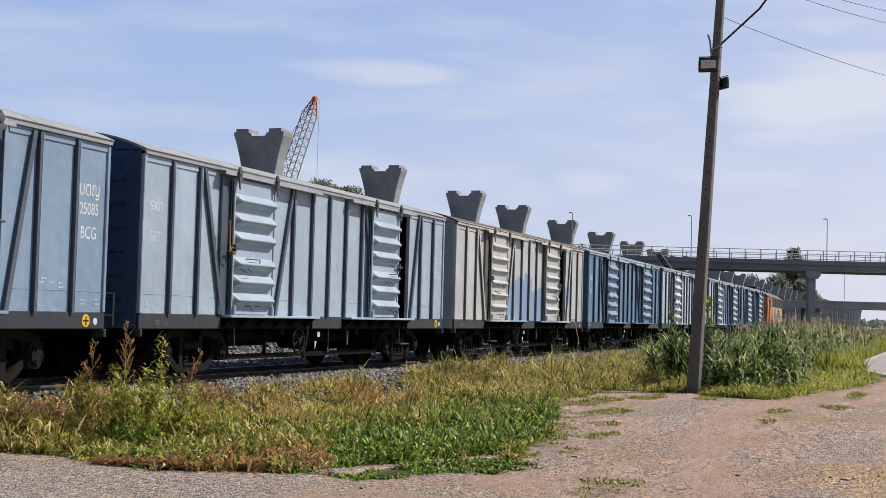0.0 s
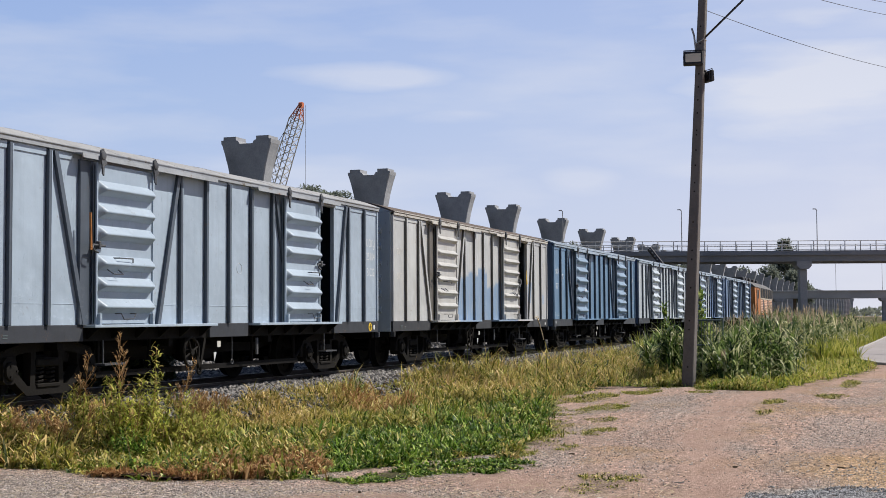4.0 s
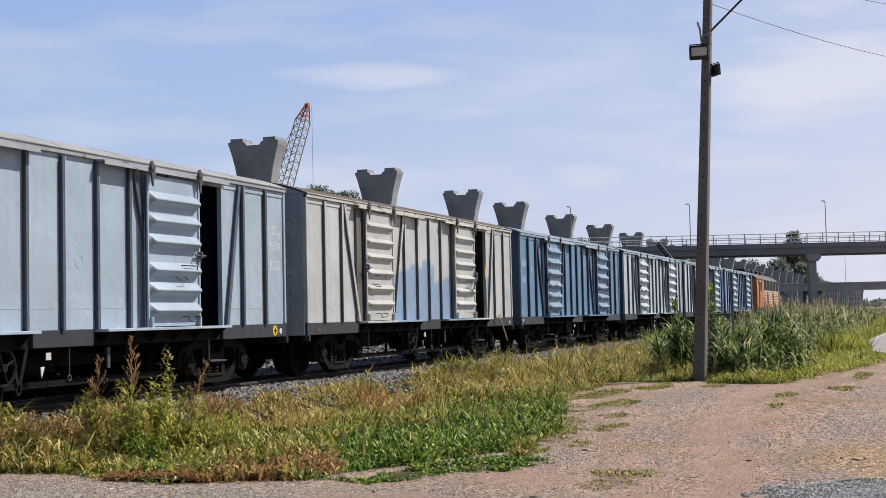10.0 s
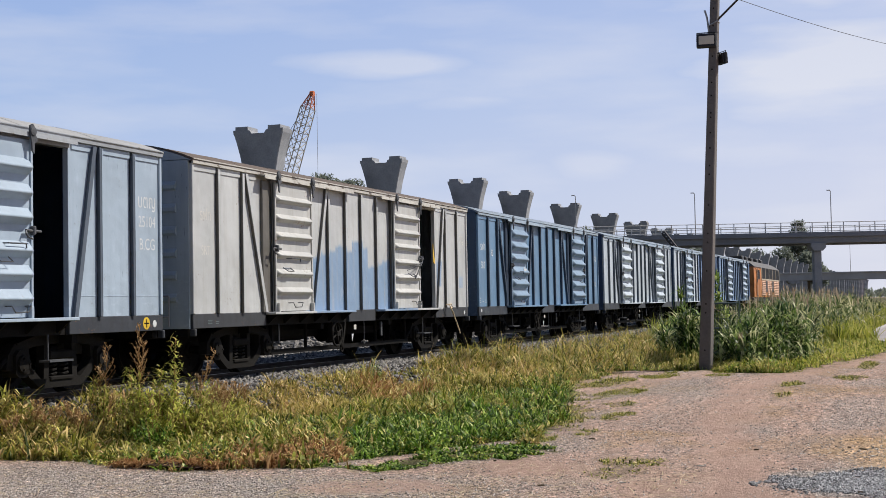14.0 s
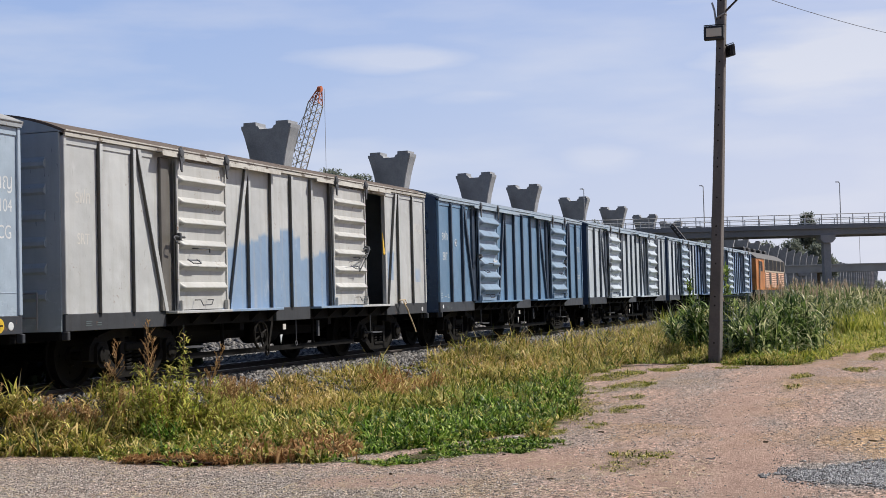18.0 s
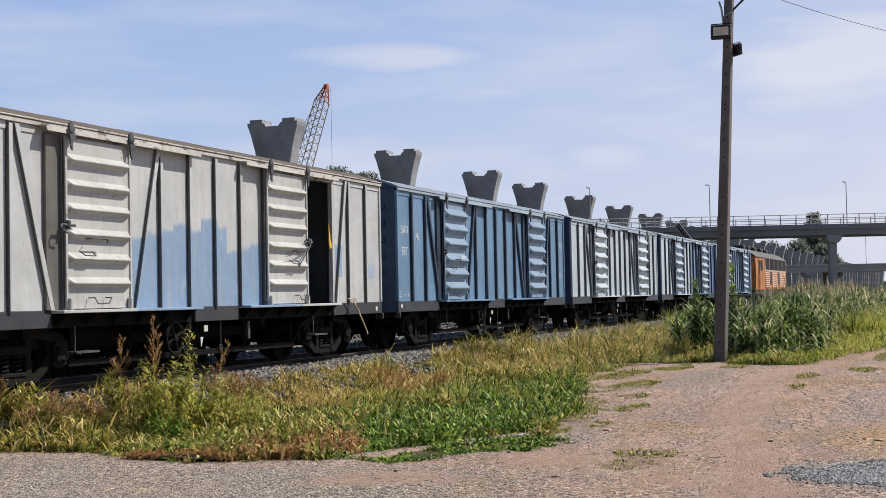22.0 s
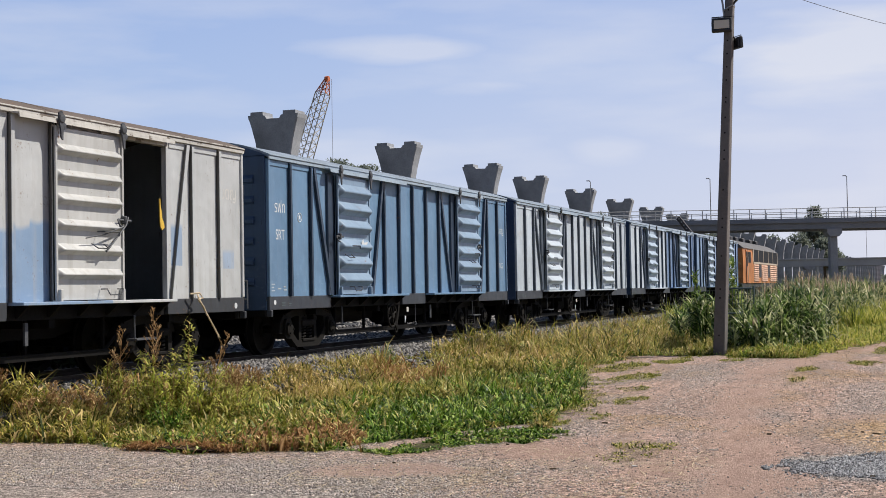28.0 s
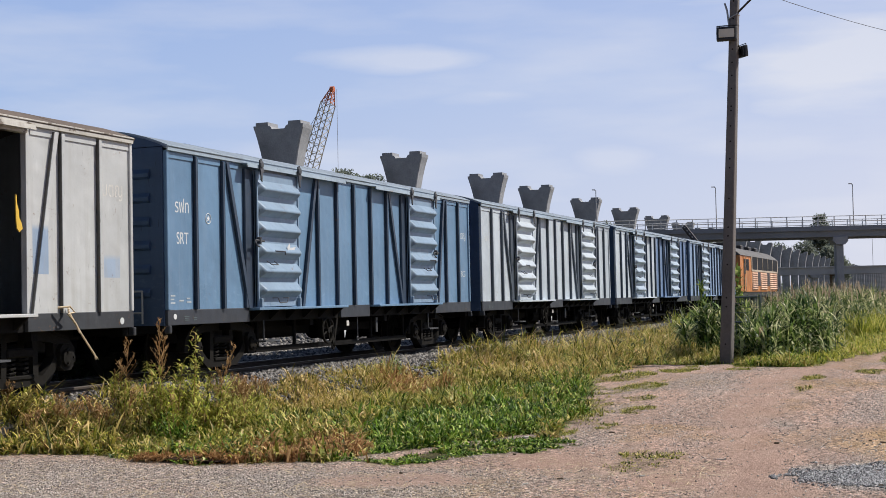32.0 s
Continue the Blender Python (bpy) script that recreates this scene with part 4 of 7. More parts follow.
        for a, b in ((2.30, 5.55), (6.95, 10.26)):
            P("door_sill", boxed(a - h, b - h, FACE - 0.20, FACE + 0.03, 0.945, 0.985, 0.006), paint, "pale sill on brackets", spin)
            for i in range(6):
                x = a + 0.15 + (b - a - 0.3) * i / 5 - h
                P("sill_bracket", prism(bmesh.new(), [(FACE - 0.17, 0.945), (FACE + 0.03, 0.945), (FACE + 0.03, 0.80), (FACE - 0.0, 0.80)], x - 0.02, x + 0.02), M["under"], spin=spin)
        for a, b in ((2.05, 5.60), (6.95, 10.30)):
            hood = prism(bmesh.new(), [(FACE - 0.05, 3.178), (FACE - 0.05, 3.20), (FACE - 0.160, 3.188), (FACE - 0.168, 3.130), (FACE - 0.152, 3.130), (FACE - 0.145, 3.172)], a - h, b - h)
            P("door_rail", hood, roof_edge, "slim door track under the eave", spin)
        for k, (a, b) in enumerate(ds):
            d = P("door", boxed(a - h, b - h, -1.385, -1.350, 0.995, 3.10, 0.006), door_paint, "sliding steel door with pressed ridges, " + ("pushed open" if a < 8.5 and k and not spin else "shut"), spin)
            for z in ridges[1]:
                P("ridge", door_ridge(a - h, b - h, z, ridges[0]), door_paint, "", spin, d, True)
            for x in (a, b - 0.035):
                P("stile", boxed(x - h, x - h + 0.035, -1.405, -1.345, 0.99, 3.11), door_paint, "", spin, d)
            for x in (a + 0.05, b - 0.07):
                g = bmesh.new()
                lathe_y(g, [(0.02, -1.485), (0.052, -1.48), (0.058, -1.47), (0.058, -1.445), (0.02, -1.44)], (x - h, 0, 3.195), 16)
                prism(g, [(x - h - 0.052, 3.26), (x - h - 0.05, 3.15), (x - h - 0.02, 3.06), (x - h - 0.012, 2.96), (x - h + 0.022, 2.93), (x - h + 0.028, 3.05), (x - h + 0.05, 3.14), (x - h + 0.055, 3.22), (x - h + 0.0, 3.285)], -1.468, -1.446, "y")
                lathe_y(g, [(0.015, -1.462), (0.042, -1.458), (0.046, -1.45), (0.046, -1.43), (0.015, -1.425)], (x - h + 0.055, 0, 3.105), 12)
                P("door_roller", g, M["hanger"], "grey steel hanger wheel on a strap", spin, d)
                g2 = boxed(x - h - 0.025, x - h + 0.025, -1.45, -1.39, 0.98, 1.13, 0.006)
                P("door_guide", g2, door_paint, "", spin, d)
            b0, b = b, (b - 0.30 if k == 0 else b + 0.14)
            dz = -0.09 if k == 0 else -0.10
            lh = chain(bmesh.new(), [(b - h - 0.66, -1.40, 1.13), (b - h - 0.66, -1.495, 1.13), (b - h - 0.60, -1.50, 1.055), (b - h - 0.36, -1.50, 1.06), (b - h - 0.30, -1.495, 1.13), (b - h - 0.30, -1.40, 1.13)], 0.008)
            P("lower_handle", lh, M["hanger"], "bent rod handle", spin, d)
            hg = chain(bmesh.new(), [(b - h - 0.72, -1.40, 1.955 + dz), (b - h - 0.72, -1.505, 1.955 + dz), (b - h - 0.40, -1.505, 1.955 + dz), (b - h - 0.40, -1.505, 1.90 + dz)], 0.010)
            chain(hg, [(b - h - 0.88, -1.42, 1.80 + dz), (b - h - 0.86, -1.505, 1.74 + dz), (b - h - 0.64, -1.505, 1.74 + dz), (b - h - 0.62, -1.42, 1.80 + dz)], 0.008)
            P("handle", hg, M["hanger"], "bent rod handle", spin, d)
            b = b0
            xl = (a + 0.02) if k == 0 else (b - 0.02)
            lk = tube(bmesh.new(), (xl - h - 0.15, -1.43, 2.02), (xl - h + 0.13, -1.43, 2.015), 0.017, 8)
            box(lk, xl - h - 0.035, xl - h + 0.015, -1.46, -1.39, 1.97, 2.075, 0.01)
            chain(lk, [(xl - h - 0.15, -1.43, 2.02), (xl - h - 0.17, -1.45, 1.98), (xl - h - 0.15, -1.46, 1.94), (xl - h - 0.06, -1.46, 1.92)], 0.012)
            P("latch", lk, M["hanger"], "dark locking bar", spin, d)
        # buffing end of the side: tiny stencilled plates
        for x, z, a, b in ((0.42, 0.83, 0.13, 0.012), (0.42, 0.855, 0.11, 0.012), (0.42, 0.88, 0.13, 0.012), (0.66, 0.83, 0.09, 0.012), (0.66, 0.86, 0.10, 0.012)):
            if not spin:
                P("stencil_mark", boxed(x - h, x - h + a, FACE - 0.023, FACE - 0.0195, z, z + b), M["mesh"])
        # yard steps, hand-brake wheel
        P("label_strap", boxed(7.25 - h, 7.31 - h, FACE + 0.02, FACE + 0.05, 0.47, 0.74), M["hanger"], "", spin)
        for x in (2.98, step_x):
            st = tube(bmesh.new(), (x - 0.2 - h, FACE, 0.47), (x - 0.2 - h, FACE, 0.78), 0.012, 6)
            box(st, x - 0.24 - h, x + 0.24 - h, FACE - 0.06, FACE + 0.10, 0.445, 0.47)
            P("step_iron", st, M["hanger"], "worn step plate on a thin rod", spin)
        P("label_plate", boxed(5.93 - h, 6.03 - h, FACE + 0.02, FACE + 0.03, 0.62, 0.71), M["letter_cream"], "pale square card holder", spin)
        P("label_plate", prism(bmesh.new(), [(5.82 - h, 0.54), (5.90 - h, 0.54), (5.84 - h, 0.40)], FACE + 0.02, FACE + 0.03, "y"), M["letter_faint"], "pale pointed plate", spin)
        rd = tube(bmesh.new(), (6.42 - h, FACE + 0.03, 0.42), (6.42 - h, FACE + 0.03, 0.78), 0.009, 5)
        ring_y(rd, (6.42 - h, FACE + 0.03, 0.38), 0.035, 0.009, 12, 5)
        P("release_rod", rd, M["hanger"], "thin release rod with a ring", spin)
    bw = bmesh.new()
    ring_y(bw, (5.05 - h, -1.30, 0.56), 0.215, 0.022, 22)
    for i in range(4):
        a = i * math.pi / 2 + 0.4
        tube(bw, (5.05 - h, -1.30, 0.56), (5.05 - h + 0.21 * math.cos(a), -1.30, 0.56 + 0.21 * math.sin(a)), 0.016, 6)
    lathe_y(bw, [(0.05, -1.33), (0.05, -1.20)], (5.05 - h, 0, 0.56), 10)
    P("brake_wheel", bw, M["bogie"], "spoked hand-brake wheel")
    br = boxed(5.0 - h, 5.1 - h, -1.22, -1.14, 0.45, 0.78)
    P("brake_bracket", br, M["under"])
    vb = bmesh.new()
    for x in (5.26, 5.58):
        prism(vb, [(x - 0.035 - h, 0.78), (x + 0.035 - h, 0.78), (5.45 - h, 0.30), (5.40 - h, 0.30)], -1.24, -1.20, "y")
    ring_y(vb, (5.425 - h, -1.22, 0.27), 0.045, 0.016, 14)
    P("brake_hanger", vb, M["bogie"], "V-shaped steel hanger with an eye")
    tk = bmesh.new()
    tube(tk, (3.55 - h, -0.55, 0.66), (5.05 - h, -0.55, 0.66), 0.20, 16)
    for x in (3.45, 5.05):
        tube(tk, (x - h, -0.55, 0.66), (x + 0.1 - h, -0.55, 0.66), 0.15, 16)
    P("air_tank", tk, M["under"], "black air tank under the floor")
    tr = bmesh.new()
    box(tr, 3.0 - h, 9.3 - h, -1.02, -0.94, 0.27, 0.35)
    for x in (3.1, 4.4, 7.6, 9.2):
        tube(tr, (x - h, -0.98, 0.30), (x - h, -0.98, 0.80), 0.03, 6)
    tube(tr, (2.6 - h, -0.98, 0.66), (3.2 - h, -0.98, 0.31), 0.03, 6)
    tube(tr, (9.7 - h, -0.98, 0.66), (9.2 - h, -0.98, 0.31), 0.03, 6)
    P("truss_rod", tr, M["under"], "black truss bar under the floor")
    cy = bmesh.new()
    tube(cy, (6.1 - h, -0.5, 0.56), (6.9 - h, -0.5, 0.56), 0.17, 14)
    tube(cy, (6.9 - h, -0.5, 0.56), (8.0 - h, -0.3, 0.5), 0.025, 6)
    P("brake_cylinder", cy, M["under"], "black brake cylinder")
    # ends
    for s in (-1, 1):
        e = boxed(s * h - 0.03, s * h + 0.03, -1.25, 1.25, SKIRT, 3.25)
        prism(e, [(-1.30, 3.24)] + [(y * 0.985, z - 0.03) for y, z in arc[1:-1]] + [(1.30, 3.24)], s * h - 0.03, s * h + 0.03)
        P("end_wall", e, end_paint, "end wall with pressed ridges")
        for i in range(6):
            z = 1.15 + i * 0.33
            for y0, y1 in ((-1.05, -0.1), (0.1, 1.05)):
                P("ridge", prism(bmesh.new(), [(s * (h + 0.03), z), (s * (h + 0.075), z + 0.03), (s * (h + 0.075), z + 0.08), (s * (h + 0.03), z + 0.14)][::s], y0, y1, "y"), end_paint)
        c = boxed(min(s * h, s * (h + 0.30)), max(s * h, s * (h + 0.30)), -0.09, 0.09, 0.66, 0.84, 0.02)
        box(c, s * (h + 0.34) - 0.09, s * (h + 0.34) + 0.09, -0.14, 0.14, 0.62, 0.88, 0.03)
        P("coupler", c, M["bogie"], "centre coupler")
        lad = bmesh.new()
        for y in (-0.95, -0.6):
            tube(lad, (s * (h + 0.10), y, 0.80), (s * (h + 0.10), y, 1.25), 0.014, 6)
        for z in (0.95, 1.25):
            tube(lad, (s * (h + 0.10), -0.95, z), (s * (h + 0.10), -0.6, z), 0.014, 6)
        P("grab_iron", lad, M["steel"], "bent steel grab iron")
        bk = boxed(s * (h - 0.02) - 0.03, s * (h - 0.02) + 0.03, -1.33, -1.24, 0.66, 0.77, 0.01)
        P("corner_step", bk, skirt_paint)
    bogie(w, -h + 1.95)
    bogie(w, h - 1.95)
    for text, size, x, z, mat in marks:
        lettering(text, size, mat, w, x - h, z, FACE - 0.002, "lettering", 0.8)
    if extra:
        extra(w, P, h)
    return w


PALE = wagon_paint("pale_blue_grey_paint", (0.312, 0.387, 0.475), (0.255, 0.318, 0.395), 0.10)
DUSK = wagon_paint("dull_blue_grey_paint", (0.20, 0.277, 0.385), (0.165, 0.23, 0.32), 0.10)
PALE_DARK = wagon_paint("slate_skirt_paint", (0.026, 0.031, 0.042), (0.02, 0.023, 0.028), 0.2, None, 0.75)
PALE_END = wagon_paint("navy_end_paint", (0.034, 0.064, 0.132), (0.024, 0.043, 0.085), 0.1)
PALE_ROOF = wagon_paint("weathered_pale_roof", (0.30, 0.305, 0.31), (0.20, 0.19, 0.18), 0.35, None, 0.6)
CREAM = wagon_paint("cream_grey_paint", (0.434, 0.451, 0.461), (0.338, 0.336, 0.324), 0.18,
                    (((0.18, 0.28, 0.43), 3.85 - 6.235, 8.72 - 6.235, 0.9, 2.22), ((0.225, 0.31, 0.44), 10.42 - 6.235, 10.72 - 6.235, 1.45, 2.05), ((0.28, 0.36, 0.48), 11.85 - 6.235, 12.2 - 6.235, 1.42, 1.72)))
CREAM_DOOR = wagon_paint("cream_door_paint", (0.432, 0.439, 0.433), (0.307, 0.293, 0.265), 0.35)
CREAM_EDGE = wagon_paint("cream_peeling_paint", (0.44, 0.43, 0.40), (0.20, 0.17, 0.14), 0.3, None, 0.5, -0.02)
CANT_GREY = wagon_paint("weathered_grey_cant_paint", (0.27, 0.292, 0.32), (0.18, 0.185, 0.19), 0.3, None, 0.55, -0.09)
GREY_SKIRT = wagon_paint("grey_skirt_paint", (0.030, 0.034, 0.042), (0.022, 0.022, 0.025), 0.25, None, 0.75)
RUST_ROOF = wagon_paint("rusty_roof", (0.108, 0.083, 0.068), (0.072, 0.047, 0.032), 0.5, None, 0.8)
GREEN_END = wagon_paint("grey_blue_end_paint", (0.34, 0.40, 0.44), (0.25, 0.30, 0.34), 0.1)
BLUE = wagon_paint("blue_paint", (0.116, 0.212, 0.338), (0.17, 0.25, 0.355), 0.10)
BLUE_EDGE = wagon_paint("blue_roof_edge_paint", (0.28, 0.35, 0.42), (0.16, 0.20, 0.24), 0.25)
DARK_DOOR = wagon_paint("worn_blue_door_paint", (0.20, 0.285, 0.39), (0.13, 0.19, 0.27), 0.25)
BLUE_DOOR = wagon_paint("faded_blue_door_paint", (0.34, 0.42, 0.51), (0.16, 0.22, 0.29), 0.2)
BLUE_SKIRT = wagon_paint("blue_black_skirt_paint", (0.033, 0.039, 0.051), (0.03, 0.03, 0.033), 0.2)
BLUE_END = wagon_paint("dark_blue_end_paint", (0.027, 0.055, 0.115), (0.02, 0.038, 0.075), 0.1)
BLUE_ROOF = wagon_paint("weathered_blue_roof", (0.20, 0.245, 0.30), (0.15, 0.17, 0.20), 0.3, None, 0.6)
GREYISH = wagon_paint("worn_grey_blue_paint", (0.44, 0.50, 0.56), (0.33, 0.385, 0.44), 0.2)
MIXED = wagon_paint("patchy_blue_paint", (0.50, 0.565, 0.63), (0.22, 0.31, 0.44), 0.15, (((0.10, 0.18, 0.34), 0.3, 6.2, 0.9, 4.0),))
DEEP = wagon_paint("deep_blue_paint", (0.22, 0.325, 0.49), (0.33, 0.39, 0.47), 0.12)
# side colours darkened for the ribs: the shade on them is painted in
PALE_RIB_SHADED = wagon_paint("shaded_blue_grey_rib_paint", (0.075, 0.095, 0.125), (0.042, 0.05, 0.062), 0.2)
BLUE_RIB_SHADED = wagon_paint("shaded_dark_blue_rib_paint", (0.035, 0.055, 0.09), (0.025, 0.03, 0.04), 0.2)
CREAM_RIB_SHADED = wagon_paint("shaded_cream_rib_paint", (0.13, 0.125, 0.115), (0.07, 0.06, 0.05), 0.3)
LET, FAINT, WORN = M["letter"], M["letter_faint"], M["letter_cream"]


def yellow_mark(w, P, h):
    g = lathe_y(bmesh.new(), [(0.085, FACE - 0.024), (0.085, FACE - 0.020)], (12.05 - h, 0, 0.875), 18)
    m = P("axle_mark", g, M["yellow"], "round yellow stencil")
    P("cross_bar", boxed(11.99 - h, 12.11 - h, FACE - 0.026, FACE - 0.0235, 0.866, 0.884), M["under"], "", False, m)
    P("cross_bar", boxed(12.041 - h, 12.059 - h, FACE - 0.028, FACE - 0.0255, 0.82, 0.93), M["under"], "", False, m)
    P("axle_mark", lathe_y(bmesh.new(), [(0.042, FACE - 0.024), (0.05, FACE - 0.020)], (12.26 - h, 0, 0.865), 16), FAINT, "small round pale stencil")


def low_stencils(P, h, spots):
    """Rows of small unreadable stencils near the foot of the side."""
    for x, z, n in spots:
        for k in range(n):
            P("stencil_mark", boxed(x - h, x - h + 0.12 - 0.03 * (k % 2), FACE - 0.0035, FACE + 0.001, z + 0.05 * k, z + 0.05 * k + 0.020), M["stencil"])


def first_marks(w, P, h):
    yellow_mark(w, P, h)
    low_stencils(P, h, ((11.92, 1.08, 2), (12.24, 1.08, 2), (11.05, 1.33, 1), (11.25, 1.33, 1), (11.45, 1.28, 2), (11.1, 1.38, 1)))


def chalk_ring(w, P, h):
    yellow_mark(w, P, h)
    low_stencils(P, h, ((0.16, 1.08, 2), (0.48, 1.10, 2)))
    P("locking_rod", tube(bmesh.new(), (2.23 - h, -1.45, 1.95), (2.21 - h, -1.45, 2.43), 0.016, 8), M["rust"], "orange rusty locking rod")
    P("chalk_ring", ring_y(bmesh.new(), (6.6 - h, FACE - 0.002, 1.85), 0.085, 0.0028), M["letter_faint"], "faint painted ring")


def rope_and_rag(w, P, h):
    r = chain(bmesh.new(), [(10.98 - h, -1.36, 1.04), (10.90 - h, -1.42, 1.00), (10.96 - h, -1.44, 0.90), (11.12 - h, -1.46, 0.70), (11.36 - h, -1.46, 0.46)], 0.014)
    chain(r, [(10.78 - h, -1.36, 1.05), (10.92 - h, -1.43, 1.06), (11.02 - h, -1.42, 0.99), (10.86 - h, -1.44, 0.97), (10.98 - h, -1.46, 0.86), (11.06 - h, -1.46, 0.74)], 0.013)
    for dx in (-0.03, 0.0, 0.04):
        tube(r, (11.36 - h, -1.46, 0.46), (11.40 + dx - h, -1.46, 0.40), 0.008, 5, 0.003)
    P("rope_end", r, M["rope"], "frayed straw rope knotted to a rib")
    c = bmesh.new()
    prism(c, [(10.03 - h, 2.36), (10.045 - h, 2.36), (10.055 - h, 2.25), (10.085 - h, 2.18), (10.09 - h, 2.1), (10.13 - h, 2.04), (10.15 - h, 1.97), (10.09 - h, 1.93), (10.045 - h, 1.98), (10.03 - h, 2.15)], FACE - 0.075, FACE - 0.06, "y")
    P("rag", c, M["yellow_cloth"], "yellow rag hung in the doorway")
    lv = chain(bmesh.new(), [(9.10 - h, -1.46, 2.06), (9.02 - h, -1.48, 1.95), (8.55 - h, -1.50, 1.60)], 0.013)
    chain(lv, [(9.05 - h, -1.47, 1.95), (8.55 - h, -1.48, 1.82), (8.15 - h, -1.48, 1.76)], 0.009)
    P("lever", lv, M["hanger"], "bent dark locking lever")
    g = lathe_y(bmesh.new(), [(0.045, FACE - 0.024), (0.045, FACE - 0.020)], (12.2 - h, 0, 0.86), 14)
    P("axle_mark", g, FAINT, "small round pale stencil")


def star_mark(w, P, h):
    ring = ring_y(bmesh.new(), (1.14 - h, FACE - 0.002, 2.30), 0.075, 0.006)
    prism(ring, [(1.14 - h + (0.05 if i % 2 == 0 else 0.022) * math.sin(i * math.pi / 5), 2.30 + (0.05 if i % 2 == 0 else 0.022) * math.cos(i * math.pi / 5)) for i in range(10)], FACE - 0.004, FACE, "y")
    P("round_emblem", ring, LET, "small white round emblem")
    low_stencils(P, h, ((0.10, 1.07, 3), (0.32, 1.10, 1), (0.52, 1.08, 2)))
    g = lathe_y(bmesh.new(), [(0.04, FACE - 0.024), (0.04, FACE - 0.020)], (0.18 - h, 0, 0.89), 14)
    P("axle_mark", g, LET, "round white stencil")
    p = prism(bmesh.new(), [(3.25 - h, 1.93), (3.33 - h, 2.0), (3.36 - h, 1.93), (3.55 - h, 1.95), (3.5 - h, 1.90), (3.3 - h, 1.86)], -1.472, -1.470, "y")
    P("paint_scar", p, LET, "white scar of flaked paint")


OPEN_A, OPEN_B, SHUT = ((2.42, 3.83), (8.02, 9.44)), ((2.45, 3.86), (7.66, 9.09)), ((2.40, 3.82), (8.64, 10.06))
HEAD = "\u0e23\u0e1f\u0e17"
KIND = "\u0e1a\u0e15\u0e0d"
TRAIN = [
    wagon("dull blue-grey steel boxcar with white stencils", DUSK, PALE_DARK, PALE_ROOF, PALE_END, SHUT, ((KIND, 0.27, 12.06, 2.57, LET), ("25085", 0.215, 12.06, 2.31, LET), ("BCG", 0.225, 12.06, 2.00, LET)), first_marks, None, CANT_GREY, PALE_RIB_SHADED, True, RIDGES_PAIRED),
    wagon("pale blue-grey steel boxcar with one door pushed open", PALE, PALE_DARK, PALE_ROOF, PALE_END, OPEN_A, ((HEAD, 0.24, 0.38, 2.50, LET), ("SRT", 0.21, 0.38, 2.06, FAINT), (KIND, 0.27, 12.12, 2.54, FAINT), ("25104", 0.215, 12.12, 2.26, FAINT), ("B.CG", 0.225, 12.12, 1.95, FAINT)), chalk_ring, None, CANT_GREY, PALE_RIB_SHADED, True, RIDGES_PAIRED),
    wagon("cream-grey boxcar with blue repainted middle and open door", CREAM, GREY_SKIRT, RUST_ROOF, GREEN_END, OPEN_B, ((HEAD, 0.24, 0.42, 2.45, WORN), ("SRT", 0.20, 0.42, 1.92, WORN), (KIND, 0.28, 12.05, 2.55, WORN)), rope_and_rag, CREAM_DOOR, CREAM_EDGE, CREAM_RIB_SHADED, False, RIDGES_SLIM),
    wagon("blue steel boxcar with faded ridged doors", BLUE, BLUE_SKIRT, BLUE_ROOF, BLUE_END, SHUT, ((HEAD, 0.27, 0.43, 2.43, LET), ("SRT", 0.24, 0.43, 1.98, LET), (KIND, 0.24, 12.08, 2.45, FAINT), ("BCG", 0.18, 12.08, 1.6, FAINT)), star_mark, DARK_DOOR, BLUE_EDGE, BLUE_RIB_SHADED),
    wagon("worn pale grey boxcar with shut doors", GREYISH, BLUE_SKIRT, BLUE_ROOF, PALE_END, SHUT, ((HEAD, 0.24, 0.42, 2.45, FAINT),), None, None, BLUE_EDGE, PALE_RIB_SHADED),
    wagon("grey boxcar with patches of deep blue paint", MIXED, BLUE_SKIRT, BLUE_ROOF, BLUE_END, SHUT, (), None, BLUE_DOOR, BLUE_EDGE, BLUE_RIB_SHADED),
    wagon("deep blue boxcar next to the locomotive", DEEP, BLUE_SKIRT, BLUE_ROOF, BLUE_END, SHUT, (), None, BLUE_DOOR, BLUE_EDGE, BLUE_RIB_SHADED),
]


